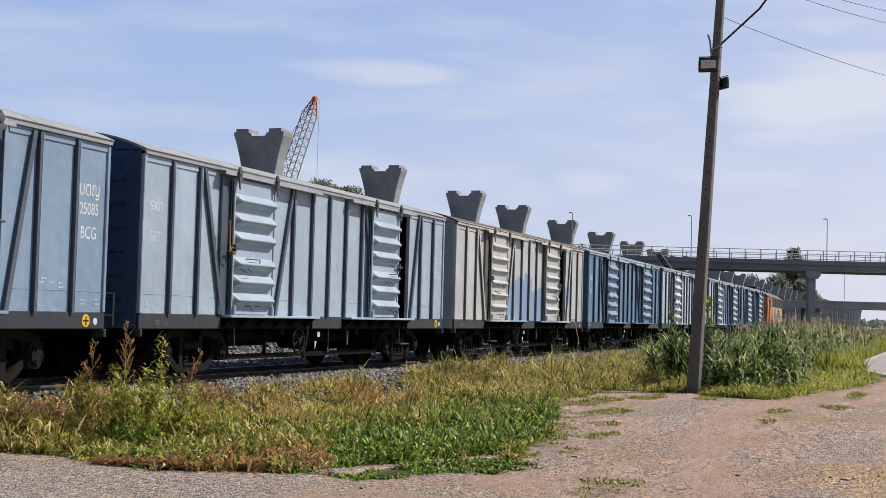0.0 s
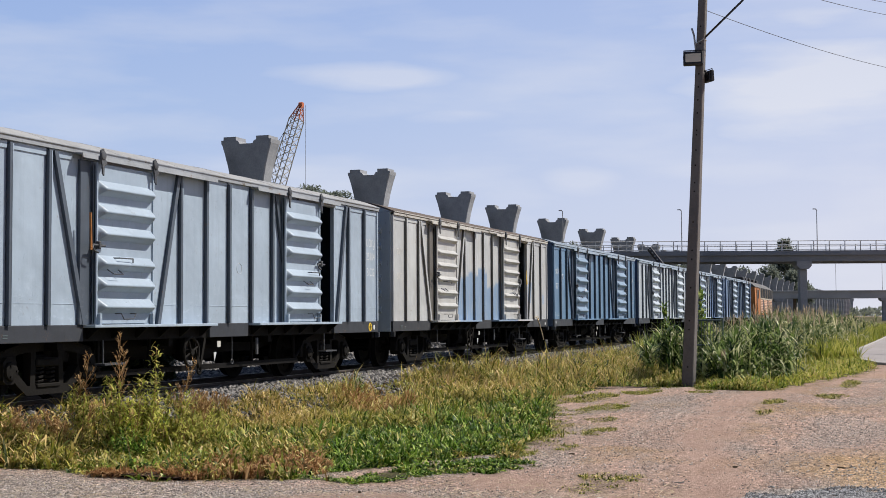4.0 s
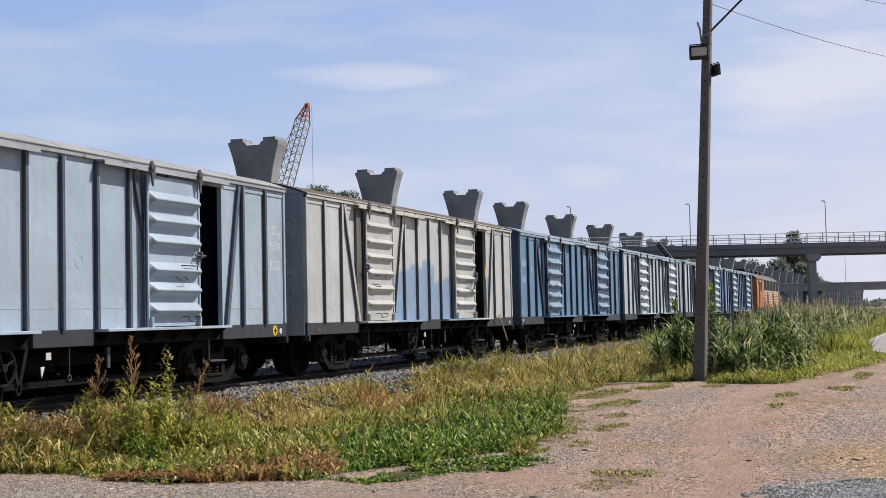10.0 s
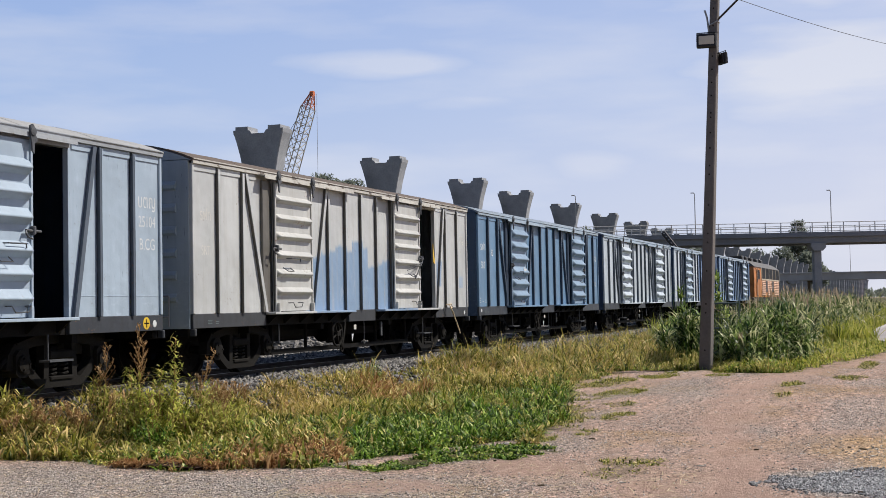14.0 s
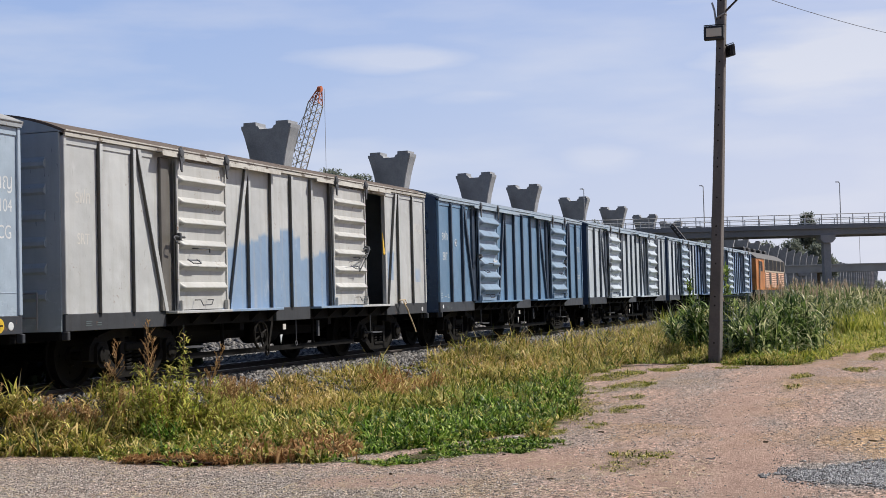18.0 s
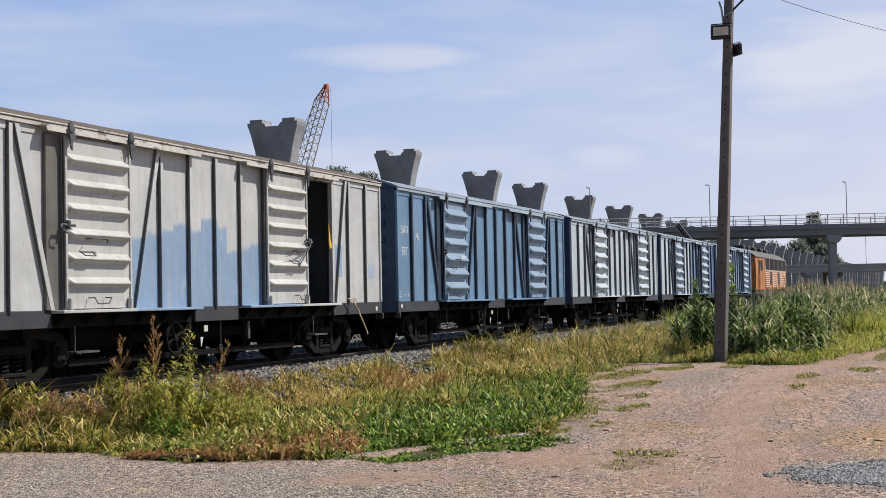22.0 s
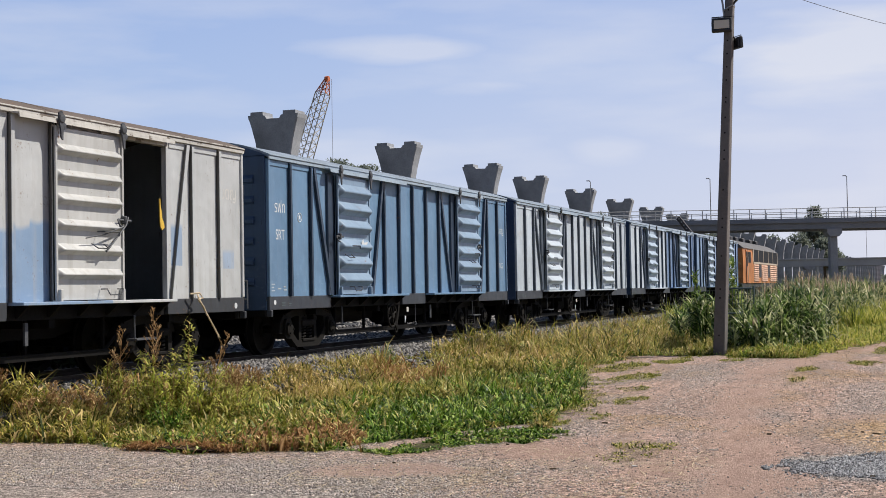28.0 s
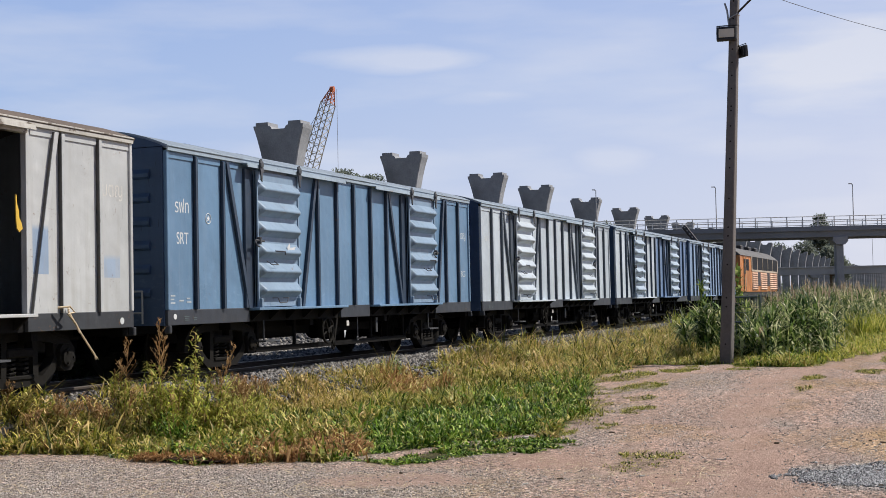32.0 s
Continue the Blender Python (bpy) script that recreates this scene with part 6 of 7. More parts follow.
def build_grass():
    rng = np.random.default_rng(11)
    sets = {k: ([], [], []) for k in ("grass", "lush", "dry", "dead", "tuft", "verge")}
    def grow(x0, x1, y0, y1, n, far):
        n //= TUFT
        xs, ys = rng.uniform(x0, x1, n), rng.uniform(y0, y1, n)
        for x, y in zip(xs, ys):
            d = y - TRACK_Y - curve_y(x)
            if d > (-1.65 if x > 18.5 else (-0.85 if x < 16.4 else -0.85 - 0.38 * (x - 16.4))) - 0.35 * wob(x, y, 0.8, 6.0):
                continue
            c = cover(x, y)
            gap = wob(x, y, 3.2, 2.5)
            if c > 0.9 and gap < -0.18 and rng.random() < 0.75:
                continue
            if c < 0.05 or rng.random() > (1.0 if c > 0.9 else (c * 2.2 if c > 0.3 else (0.12 if c > 0.05 else 0.0))):
                continue
            z = ground_z(x, y) - 0.01
            clump = 0.78 + 0.8 * max(-0.45, wob(x, y, 1.1, 8.0)) + 0.55 * gap
            u = wob(x, y, 0.55, 12.0)
            if c < 0.9:
                k, s = "tuft", 0.085
            elif in_blob(x, y, 13.05, 6.45, 1.05, 0.62, 3.0):
                k, s = ("dead" if rng.random() < 0.72 else "grass"), 0.25
            elif in_blob(x, y, 12.2, 7.2, 0.45, 0.7, 4.0) and rng.random() < 0.6:
                k, s = "dead", 0.18
            elif in_blob(x, y, 16.2, 5.75, 3.6, 1.15, 2.0) or (x < 14.6 and y < 5.4):
                k, s = "lush", 0.12 if x < 15.6 and y < band_y(x) else (0.22 if x > 14.4 else 0.14)
            elif in_blob(x, y, 21.4, 8.65, 1.0, 0.55, 5.0):
                k, s = ("dry" if rng.random() < 0.5 else "dead"), 0.62
            elif 20 < x < 31 and y < 7.4 and rng.random() < 0.6:
                k, s = "lush", 0.26
            elif x > 30.0 and y < 4.2:
                k, s = ("verge" if rng.random() < 0.85 else "dry"), 0.30
            elif y > 8.3 - 0.02 * (x - 20) and x > 17 or x > 24:
                k, s = ("dry" if rng.random() < 0.62 + u * 0.5 else "grass"), (0.52 if x > 27 else 0.40)
            else:
                k, s = ("dry" if rng.random() < 0.16 + 0.5 * u else ("lush" if rng.random() < 0.25 else "grass")), 0.25
            if x < 17.0 and y > 8.7:
                k, s = ("dry" if rng.random() < 0.45 else "grass"), 0.38 * max(0.35, 1.0 - max(0, x - 15.6) / 1.6)
            if y > 8.2 and x > 16.5 and x < 26:
                s *= 0.62
            if k == "lush" and rng.random() < 0.15:
                k = "grass"
            edge = 1.0 if inside_grass(x - 0.5, y - 0.3) else 0.75
            tall, wide = s * clump * edge * (1.0 + 0.3 * far) * rng.uniform(0.65, 1.3), 0.035 + 0.05 * far
            for _ in range(TUFT):
                a, r = rng.uniform(0, 2 * math.pi), wide * math.sqrt(rng.random())
                sets[k][0].append((x + r * math.cos(a), y + r * math.sin(a), z))
                sets[k][1].append(tall)
                sets[k][2].append(a)
    grow(10.5, 20.5, 3.6, 11.0, 150000, 0.0)
    grow(20.5, 31.5, 4.2, 10.0, 52000, 0.25)
    grow(28.5, 31.5, 2.6, 4.2, 9000, 0.25)
    grow(31.5, 48.0, 1.0, 10.0, 30000, 0.5)
    for px, py, a, c in PATCHES:
        grow(px - a * 1.5, px + a * 1.5, py - c * 1.5, py + c * 1.5, int(3800 * a * c * 4), 0.0)
    grow(11.5, 16.0, 3.4, 5.7, 26000, 0.0)
    for k, label, mat, w in (("grass", "mixed green and yellow meadow grass", "grass", 0.021), ("lush", "bright green lush grass", "lush", 0.023), ("dry", "yellowed dry grass by the track", "dry", 0.019),
                             ("verge", "bright yellow-green grass on the lane's verge", "verge", 0.030),
                             ("dead", "reddish-brown dead grass", "dead", 0.018), ("tuft", "short sparse grass on the dirt", "grass", 0.013)):
        grass(k + "_grass" if k != "grass" else "meadow_grass", label, sets[k][0], sets[k][1], M[mat], rng, w, 1.35, 3.2, leafy_share=0.30, out_az=np.array(sets[k][2]))
    # far growth along the line, coarser blades
    far, size = [], []
    for _ in range(26000):
        x = 48 + 130 * rng.random() ** 1.6
        y = rng.uniform(np.interp(x, EDGE_X, EDGE_Y) + 0.1, TRACK_Y - 1.9 + curve_y(x))
        far.append((x, y, ground_z(x, y)))
        size.append(0.5 + 0.4 * rng.random())
    grass("far_grass", "yellow-green grass along the line far off", far, size, M["verge"], rng, 0.035, 0.5, 1.2)
    # the field beyond the line and far to the sides
    wide, size = [], []
    for _ in range(9000):
        x, y = rng.uniform(20, 320), rng.uniform(18, 60)
        wide.append((x, y, 0.0))
        size.append(0.5 + 0.7 * rng.random())
    grass("field_grass", "rough green field grass behind the line", wide, size, M["grass"], rng, 0.06, 0.6, 1.2)


build_grass()


def reed_bank():
    """Tall reeds behind the pole and along the line, with pale plumes."""
    rng = np.random.default_rng(21)
    beds = [  # x, y, spread x, spread y, stems, height
        (33.3, 5.55, 0.6, 0.22, 18, 1.95), (34.6, 6.05, 0.8, 0.25, 20, 1.8), (36.4, 6.65, 1.0, 0.3, 20, 1.55), (33.2, 4.75, 0.8, 0.4, 18, 1.25), (31.7, 4.15, 0.6, 0.35, 44, 1.35), (32.6, 3.85, 0.7, 0.4, 52, 1.75), (33.8, 3.55, 0.8, 0.4, 56, 2.15), (35.0, 3.3, 0.9, 0.4, 56, 2.1), (36.6, 3.4, 1.0, 0.5, 44, 1.8),
        (38.5, 4.9, 1.6, 0.7, 90, 1.8), (42.0, 4.6, 2.5, 1.0, 130, 1.75), (47.0, 4.9, 3.0, 1.2, 150, 1.85), (54.0, 5.0, 4.0, 1.5, 170, 1.95), (54, 7.5, 4, 0.8, 60, 1.5),
        (62, 5.2, 5, 1.6, 180, 2.05), (72, 5.6, 6, 1.9, 180, 2.1), (84, 6.0, 7, 2.1, 170, 2.3), (98, 7.0, 8, 2.6, 170, 2.3), (114, 8, 10, 3.2, 170, 2.3), (135, 10, 12, 4, 170, 2.3)]
    root, ln, wd, le, cu, pale = [], [], [], [], [], []
    pr, pl = [], []
    stems = bmesh.new()
    for cx, cy, sx, sy, n, h in beds:
        s = 1.0 + max(0, cx - 40) / 60
        for _ in range(n):
            x, y = cx + sx * rng.normal() * 0.6, cy + sy * rng.normal() * 0.6
            if x < 44 and not inside_grass(x - 0.4, y - 0.25):
                continue
            z0 = ground_z(x, y)
            top = h * rng.uniform(0.40, 1.0)
            for k in range(int(7 + top * 6.0)):
                t = rng.uniform(0.45 if cy > 5.4 and cx < 38 else 0.05, 0.92)
                root.append((x + rng.normal() * 0.03, y + rng.normal() * 0.03, z0 + top * t * 0.72))
                ln.append(rng.uniform(0.28, 0.80) * (0.8 if t > 0.7 else 1.0) * (1.0 if cx < 60 else 1.4))
                wd.append(rng.uniform(0.03, 0.07) * s)
                le.append(rng.uniform(0.2, 1.3))
                cu.append(rng.uniform(0.5, 2.5))
                pale.append(cx > 36.5)
            root.append((x, y, z0)); ln.append(top); wd.append(0.022 * s); le.append(rng.uniform(0, 0.12)); cu.append(rng.uniform(0, 0.25)); pale.append(cx > 36.5)
            if rng.random() < (0.03 if cx < 40 else (0.06 if cx < 60 else 0.15)):
                for k in range(9):
                    pr.append((x + rng.normal() * 0.015, y + rng.normal() * 0.015, z0 + top * (0.80 + 0.02 * k)))
                    pl.append(rng.uniform(0.12, 0.24) * s ** 0.5)
    arr = lambda v: np.array(v, float)
    pale = np.array(pale)
    for keep, nm, mat, label in ((~pale, "reeds", "reed", "tall dark green reeds beside the pole"), (pale, "far_reeds", "reed_pale", "pale yellow-green reeds along the line")):
        v, q = blades(arr(root)[keep], arr(ln)[keep], arr(wd)[keep], arr(le)[keep], arr(cu)[keep], rng, 4)
        tagged(new(nm, raw_mesh(nm, v, q, M[mat])), label, "reeds", kind="stuff")
    v, q = blades(arr(pr), arr(pl), np.full(len(pr), 0.022) * rng.uniform(0.7, 1.6, len(pr)), rng.uniform(0.05, 0.5, len(pr)), rng.uniform(0.2, 1.0, len(pr)), rng, 3)
    tagged(new("reed_plumes", raw_mesh("reed_plumes", v, q, M["plume"])), "pale pinkish-brown reed plumes", "reeds", kind="stuff")


reed_bank()


def weed(x, y, h, stems, label, spikes, rng, spread=0.3, lean=(0.0, 0.0), leaf="weed", dense=1.0, leafy_to=0.95):
    """A bushy weed: bent stems with small curled leaves all the way, some ending in feathery seed spikes."""
    w = thing("weed", pose(x, y, ground_z(x, y) - 0.02), label, "weed", "weeds by the track")
    sb = bmesh.new()
    lr, ll, lw = [], [], []
    heads = []
    for k in range(stems):
        spike = k < spikes
        a = rng.uniform(0, 2 * math.pi)
        out = spread * math.sqrt(rng.random()) * (0.35 if spike else 1.0)
        hh = h * (1.0 if k == 0 else (rng.uniform(0.72, 0.92) if spike else rng.uniform(0.45, 0.8)))
        bend = rng.uniform(0.05, 0.3)
        def at(t):
            q = 0.25 + 0.75 * t ** 0.8
            return Vector((out * q * math.cos(a) + lean[0] * t * t * hh + bend * 0.3 * t * t * math.cos(a * 2.3), out * q * math.sin(a) + lean[1] * t * t * hh + bend * 0.3 * t * t * math.sin(a * 2.3), hh * t))
        for i in range(5):
            tube(sb, at(i / 5), at((i + 1) / 5), 0.006 - 0.0007 * i, 4, 0.0053 - 0.0007 * i)
        top = 0.58 if spike else leafy_to
        for i in range(int(130 * dense * hh * top)):
            t = rng.uniform(0.05, top)
            p = at(t)
            lr.append((p.x + rng.normal() * 0.035, p.y + rng.normal() * 0.035, p.z + rng.normal() * 0.02))
            ll.append(rng.uniform(0.06, 0.15))
            lw.append(rng.uniform(0.012, 0.026))
        if spike:
            sr, sl, sw = [], [], []
            for i in range(15):
                t = 0.56 + 0.44 * (i + rng.random()) / 15.5
                p, reach, az = at(t), 0.15 * (1.08 - t) / 0.5 + 0.025, rng.uniform(0, 2 * math.pi)
                tip = p + Vector((math.cos(az) * reach * 0.75, math.sin(az) * reach * 0.75, reach * 1.0))
                tube(sb, p, tip, 0.003, 4, 0.002)
                for j in range(11):
                    sr.append(p.lerp(tip, rng.uniform(0.15, 1.05)))
                    sl.append(rng.uniform(0.018, 0.05))
                    sw.append(rng.uniform(0.007, 0.014))
            heads.append((sr, sl, sw))
    tagged(part("stem", sb, M["seed"], w), "thin branching brown stems", kind="stuff")
    arr = lambda v: np.array(v, float)
    big = 2.0 if leaf == "sapling" else 1.0
    v, q = blades(arr(lr), arr(ll) * big, arr(lw) * big * big ** 0.4, rng.uniform(0.4, 1.5, len(lr)), rng.uniform(0.2, 2.0, len(lr)), rng, 3)
    o = new("foliage", raw_mesh("foliage", v, q, M[leaf]))
    o.parent = w
    tagged(o, "small curled leaves", kind="stuff")
    for sr, sl, sw in heads:
        v, q = blades(arr(sr), arr(sl), arr(sw), rng.uniform(0.1, 1.2, len(sr)), rng.uniform(0.2, 1.3, len(sr)), rng, 3)
        o = new("seed_head", raw_mesh("seed_head", v, q, M["seed"]))
        o.parent = w
        tagged(o, "feathery rusty brown seed spike", kind="stuff")
    return w


def build_weeds():
    rng = np.random.default_rng(31)
    weed(13.9, 8.92, 1.46, 5, "tall weed with a feathery brown seed spike", 2, rng, 0.25)
    weed(13.7, 9.32, 1.20, 5, "weed with a broad rusty seed spike", 2, rng, 0.22)
    weed(14.25, 8.68, 1.28, 6, "tall green leafy weed by the track", 0, rng, 0.22, (0.0, -0.05), "weed", 0.9, 1.0)
    weed(14.45, 8.5, 1.10, 6, "weed leaning over with a brown tip", 2, rng, 0.25, (0.12, -0.18))
    weed(13.95, 8.75, 0.92, 22, "wide bushy olive weed by the track", 0, rng, 0.55, (0, 0), "weed_olive", 0.8)
    weed(14.35, 8.55, 0.78, 16, "wide bushy olive weed by the track", 0, rng, 0.5, (0, 0), "weed_olive", 0.75)
    weed(13.45, 8.45, 0.42, 14, "low dark green weed in the grass", 0, rng, 0.3, (0, 0), "lush", 1.2)
    weed(14.75, 8.2, 0.62, 14, "low leafy weed with dry tips", 1, rng, 0.4)
    weed(15.2, 8.6, 0.70, 12, "leafy weed with dry tips", 2, rng, 0.4)
    weed(15.9, 8.9, 0.66, 8, "thin dry weed by the ballast", 3, rng, 0.3)
    for wx, wy, wh in ((13.0, 9.5, 0.62), (13.25, 9.85, 0.70), (12.75, 9.9, 0.5), (13.0, 10.35, 0.45), (13.7, 9.75, 0.62), (13.35, 9.3, 0.55), (14.3, 9.6, 0.66), (14.7, 9.2, 0.68)):
        weed(wx, wy, wh * 0.8, 9, "brown-tipped olive weed under the wagons' edge", 2, rng, 0.32, (0, 0), "weed_brown", 0.8)
    weed(17.2, 9.3, 0.5, 6, "thin dry weed by the ballast", 2, rng, 0.25)
    weed(22.0, 9.3, 0.45, 9, "dark leafy weed by the ballast", 0, rng, 0.3, (0, 0), "reed")
    weed(33.5, 5.68, 1.9, 4, "tall leafy sapling behind the pole", 0, rng, 0.3, (0, 0), "sapling", 0.55, 1.0)
    weed(33.7, 4.9, 2.2, 4, "tall leafy sapling behind the pole", 0, rng, 0.2, (0, 0), "sapling", 0.6, 1.0)


build_weeds()


def filler_bushes():
    """Added unseen bushes in the train's shade that darken the view below the wagons."""
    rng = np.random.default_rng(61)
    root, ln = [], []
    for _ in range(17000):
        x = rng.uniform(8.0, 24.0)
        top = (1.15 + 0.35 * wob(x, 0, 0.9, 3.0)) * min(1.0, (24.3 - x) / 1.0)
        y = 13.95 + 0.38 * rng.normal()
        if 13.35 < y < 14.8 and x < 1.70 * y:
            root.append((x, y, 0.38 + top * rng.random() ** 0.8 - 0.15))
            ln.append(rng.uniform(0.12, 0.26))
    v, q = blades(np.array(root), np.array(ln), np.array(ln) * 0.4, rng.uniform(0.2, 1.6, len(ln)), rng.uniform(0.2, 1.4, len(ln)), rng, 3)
    tagged(new("filler_bushes", raw_mesh("filler_bushes", v, q, M["shade_leaf"])), "added bushes that darken the view under the wagons", "bushes", kind="stuff")


filler_bushes()


def far_tree(x, y, h, r, seed, label, low=0.55):
    """A far tree: trunk, limbs, crown of many leaf clumps with gaps."""
    rng = np.random.default_rng(seed)
    t = thing("tree", pose(x, y, 0), label, "tree", "far trees")
    tb = tube(bmesh.new(), (0, 0, 0), (0.1, 0, h * 0.55), r * 0.09, 8, r * 0.05)
    tips = []
    for i in range(16 if low < 0.5 else 9):
        a, e = rng.uniform(0, 2 * math.pi), rng.uniform(0.2, 1.2)
        q = (math.cos(a) * r * 0.6 * math.cos(e), math.sin(a) * r * 0.6 * math.cos(e), h * low * rng.uniform(0.6, 1.0) + math.sin(e) * h * 0.38 * (1.55 - low))
        tube(tb, (0.1, 0, h * rng.uniform(0.35, 0.55)), q, r * 0.035, 5, r * 0.012)
        tips.append(q)
    part("trunk", tb, M["bark"], t, "brown trunk with limbs")
    root, ln = [], []
    for q in tips + [(0, 0, h * 0.8), (0, 0, h * 0.65)]:
        cr = r * rng.uniform(0.32, 0.55)
        for _ in range(620):
            d = rng.normal(size=3)
            d /= np.linalg.norm(d)
            root.append(np.array(q) + d * cr * rng.uniform(0.35, 1.05) * np.array((1, 1, 0.75)))
            ln.append(r * rng.uniform(0.07, 0.135))
    v, qd = blades(np.array(root), np.array(ln), np.array(ln) * 0.55, rng.uniform(0.3, 2.2, len(ln)), rng.uniform(0.1, 0.8, len(ln)), rng, 3)
    o = new("crown", raw_mesh("crown", v, qd, M["tree"]))
    o.parent = t
    tagged(o, "dark green leafy crown")


far_tree(188, 87.0, 25.6, 5.0, 1, "dark leafy tree behind the train")
far_tree(193, 85.0, 24.9, 4.6, 2, "dark leafy tree behind the train")
far_tree(215, 52.2, 15.8, 3.6, 3, "round leafy tree behind the wagons")
far_tree(860, 73.6, 58, 13.0, 4, "pointed dark tree behind the road bridge", 0.3)
far_tree(240, 38.5, 12.4, 3.4, 8, "dark tree behind the road bridge")
far_tree(236, 42.5, 12.8, 3.4, 9, "dark tree behind the road bridge")
far_tree(780, 62.0, 30, 13, 5, "great dark tree far beyond the bridges", 0.3)
far_tree(800, 78.0, 33, 14, 6, "great dark tree far beyond the bridges", 0.3)
far_tree(815, 94.0, 34, 13, 7, "great dark tree far beyond the bridges", 0.3)


def far_woods():
    rng = np.random.default_rng(41)
    root, ln = [], []
    for i in range(15000):
        x, y = rng.uniform(1500, 1600), rng.uniform(-60, 900)
        root.append((x, y, rng.uniform(0.5, 14.0) * (0.6 + 0.4 * wob(y, x, 0.03, 2.0))))
        ln.append(rng.uniform(2.5, 5.0))
    v, q = blades(np.array(root), np.array(ln), np.array(ln) * 0.6, rng.uniform(0.3, 2.0, len(ln)), rng.uniform(0.1, 0.8, len(ln)), rng, 3)
    tagged(new("far_woods", raw_mesh("far_woods", v, q, M["tree"])), "low dark woods on the horizon", "woods", kind="stuff")


far_woods()


def sod_lip():
    """A small cut bank of dark earth where the turf ends, with roots hanging over it."""
    rng = random.Random(19)
    bm = bmesh.new()
    rows = []
    for i in range(24):
        y = 6.80 + 1.0 * i / 23
        x = 11.90 + 0.07 * math.sin(y * 5.0) + rng.uniform(-0.02, 0.02)
        h = 0.035 * math.sin(math.pi * min(1, max(0, (i + 0.5) / 24))) ** 0.5 + rng.uniform(0, 0.012)
        z = ground_z(x, y)
        rows.append([bm.verts.new(p) for p in ((x + 0.05, y, z - 0.02), (x + 0.02, y, z + h * 0.5), (x - 0.03, y, z + h), (x + 0.12, y, z + h + 0.02), (x + 0.45, y, z))])
    for a, b in zip(rows, rows[1:]):
        for k in range(4):
            bm.faces.new((a[k], a[k + 1], b[k + 1], b[k]))
    nr = np.random.default_rng(23)
    root = np.array([(11.93 + nr.uniform(-0.03, 0.25), nr.uniform(6.7, 8.0), 0.03) for _ in range(1100)])
    root[:, 2] += [ground_z(float(x), float(y)) for x, y, _ in root]
    v, q = blades(root, nr.uniform(0.05, 0.16, len(root)), nr.uniform(0.010, 0.022, len(root)), nr.uniform(0.6, 1.6, len(root)), nr.uniform(0.3, 2.0, len(root)), nr, 3, np.full(len(root), math.pi))
    tagged(new("overhanging_grass", raw_mesh("overhanging_grass", v, q, M["dead"])), "dead reddish grass hanging over the turf's edge", "grass", kind="stuff")
    tagged(new("earth_bank", finish("earth_bank", bm, M["earth"])), "low dark cut bank of earth at the turf's edge", "earth bank", kind="structure")


sod_lip()


def build_litter():
    rng = np.random.default_rng(51)
    pts, size, heap, hs = [], [], [], []
    for _ in range(85000):
        x = 9.5 + 26 * rng.random() ** 1.7
        y = rng.uniform(0.0, 10.0)
        if cover(x, y) > 0.3:
            continue
        g = gravelly(x, y)
        if rng.random() > (0.25 + 0.75 * g) * (1.0 - 0.8 * trodden(x, y)):
            continue
        pts.append((x, y, ground_z(x, y) + 0.002))
        size.append(rng.uniform(0.004, 0.013) * (1.0 if x < 14 else 1.15))
    for _ in range(21000):
        a, r = rng.uniform(0, 2 * math.pi), rng.random() ** 0.6
        x, y = 12.2 + 1.02 * r * math.cos(a), 0.5 + 1.08 * r * math.sin(a)
        if wob(x, y, 3.0, 2.2) + 1.15 - r < 0.25 or rng.random() > 1.25 - r * r + 0.8 * wob(x, y, 4.0, 7.2):
            continue
        heap.append((x, y, ground_z(x, y) + 0.006))
        hs.append(0.004 + 0.012 * rng.random() ** 2)
    scatter_stones("pebbles", "loose pinkish-grey pebbles on the dirt", np.array(pts), np.array(size), M["pebble"], rng)
    scatter_stones("blue_gravel", "spread of bluish-grey crushed gravel", np.array(heap), np.array(hs), M["blue_gravel"], rng)
    root, ln = [], []
    for _ in range(1500):
        x = 9.6 + 3.4 * rng.random()
        y = rng.uniform(2.0, 9.8)
        if cover(x, y) < 0.3:
            root.append((x, y, ground_z(x, y) + 0.006))
            ln.append(rng.uniform(0.06, 0.30))
    v, q = blades(np.array(root), np.array(ln), np.full(len(ln), 0.010), np.full(len(ln), 1.52), rng.uniform(0.0, 0.1, len(ln)), rng, 3)
    tagged(new("straw_litter", raw_mesh("straw_litter", v, q, M["straw"])), "pale straw bits lying on the dirt", "straw", kind="stuff")


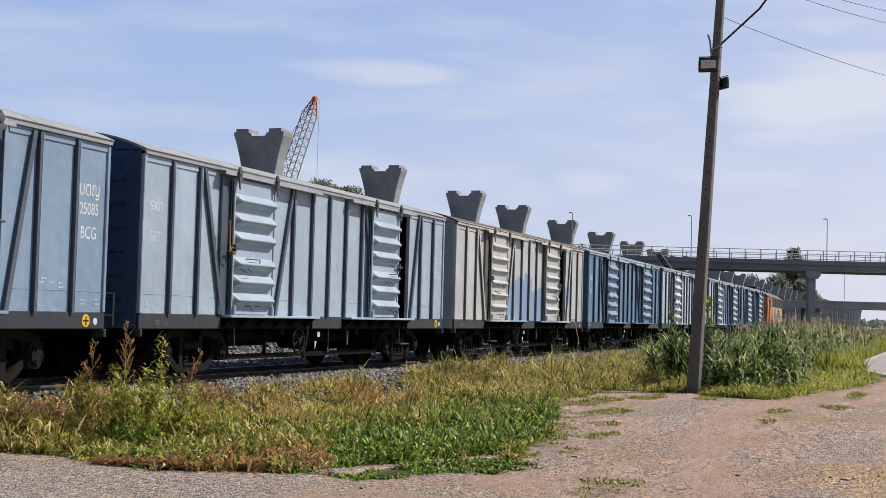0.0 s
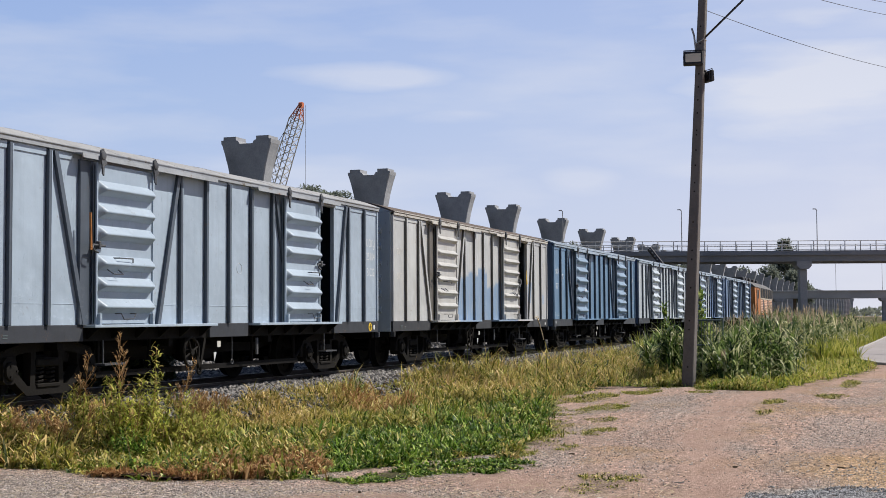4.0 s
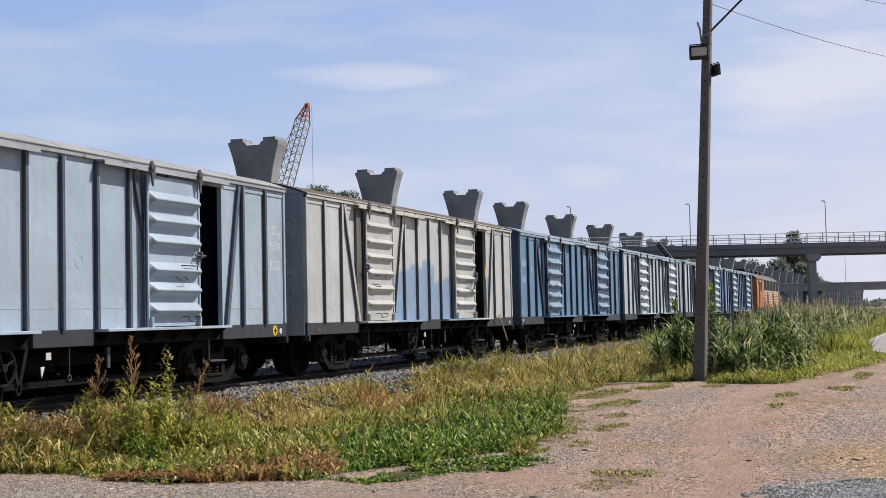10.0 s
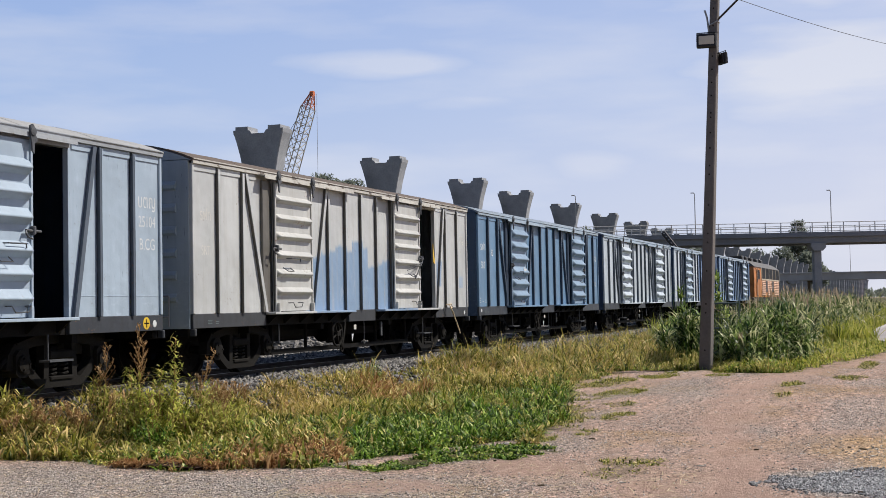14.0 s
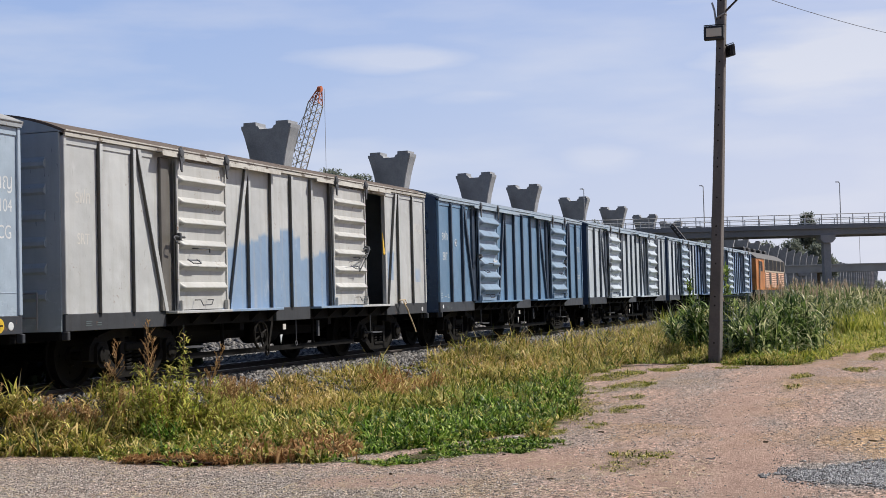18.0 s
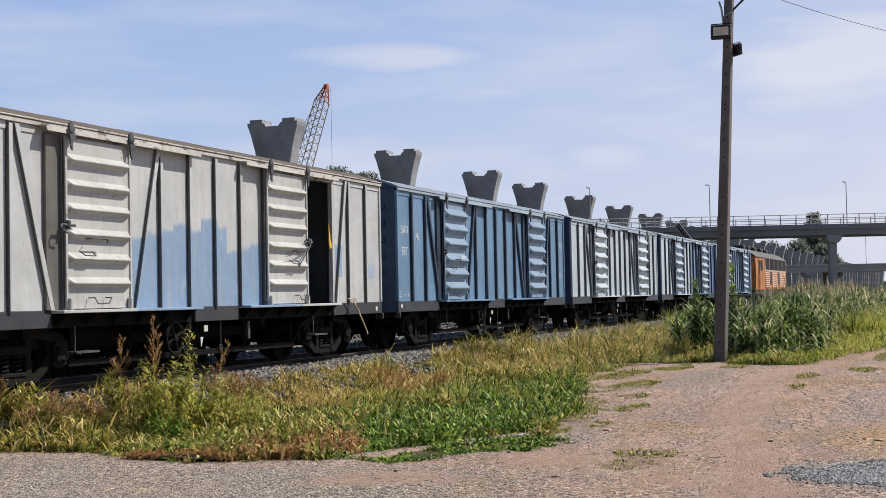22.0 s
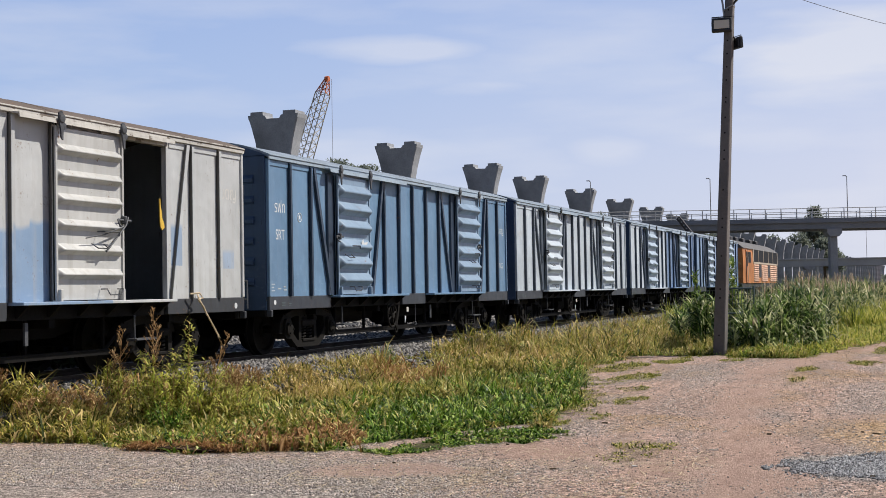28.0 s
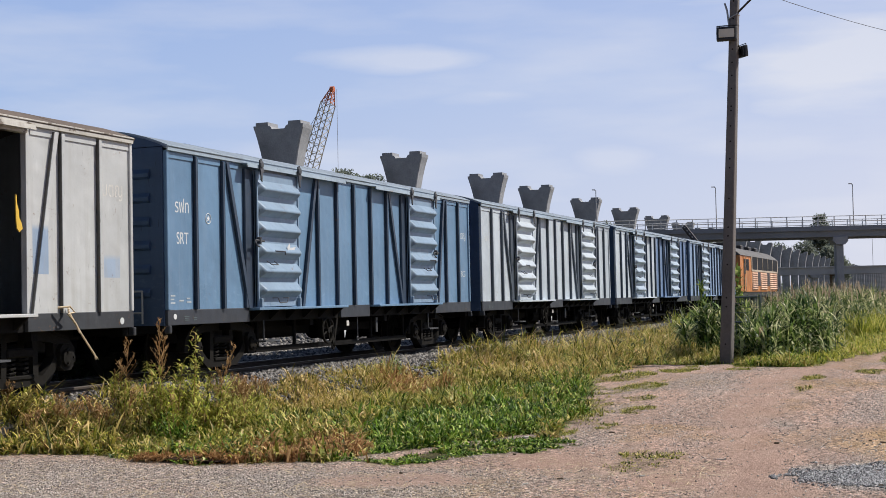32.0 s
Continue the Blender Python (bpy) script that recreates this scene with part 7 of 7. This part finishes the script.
def chips():
    """Odd bits on the dirt: pale flakes, dark twigs."""
    rng = random.Random(77)
    for i in range(26):
        x, y = rng.uniform(10.6, 15.5), rng.uniform(0.2, 5.0)
        if cover(x, y) > 0.3:
            continue
        a, b = rng.uniform(0.02, 0.06), rng.uniform(0.008, 0.02)
        dark = rng.random() < 0.5
        m = pose(x, y, ground_z(x, y) + 0.004, rng.uniform(-8, 8), rng.uniform(-8, 8), rng.uniform(0, 180))
        ob = new("twig" if dark else "wood_chip", finish("chip", prism(bmesh.new(), [(-a, -b), (a * 0.6, -b * 0.7), (a, b * 0.2), (-a * 0.5, b)], 0, 0.008 if not dark else 0.014, "z"), M["bark"] if dark else M["letter_cream"]))
        ob.matrix_basis = m
        tagged(ob, "short dark twig lying on the dirt" if dark else "pale flat chip lying on the dirt", "twig" if dark else "chip", "bits on the dirt")


build_litter()
chips()


# ---- what moves ----
TRAVEL = ((0, -0.08), (1, 0.90), (2, 1.80), (3, 2.64), (4, 3.36), (5, 4.05), (6, 4.76), (7, 5.54), (8, 6.30), (9, 7.08), (10, 7.96), (11, 8.95), (12, 10.00), (13, 11.07), (14, 12.06), (15, 12.96), (16, 13.80),
          (17, 14.62), (18, 15.33), (19, 15.97), (20, 16.59), (21, 17.27), (22, 18.02), (23, 18.78), (24, 19.60), (25, 20.49), (26, 21.45), (27, 22.43), (28, 23.42), (29, 24.29), (30, 25.10), (31, 25.88), (32, 26.58))


def motions():
    """The train is pushed towards the camera's side, its wheels rolling on the rails."""
    half = []
    for (t, s), (t2, s2) in zip(TRAVEL, TRAVEL[1:]):
        half += [(t, s), ((t + t2) / 2, (s + s2) / 2)]
    half.append(TRAVEL[-1])
    for k, v in enumerate(TRAIN):
        mid = FIRST_X + k * PITCH + LENGTH / 2 if k < 7 else FIRST_X + 7 * PITCH + 0.6 + 8.4
        rows = []
        for t, s in TRAVEL:
            x = mid - s
            rows.append((t, pose(x, TRACK_Y + curve_y(x), RAIL_Z, 0, 0, math.degrees(math.atan((curve_y(x + 5) - curve_y(x - 5)) / 10)))))
        walk(v, rows)
    for w in ROLLING:
        at = w.location.copy()
        walk(w, [(t, Matrix.Translation(at) @ Matrix.Rotation(-s / 0.425, 4, "Y")) for t, s in half])


motions()
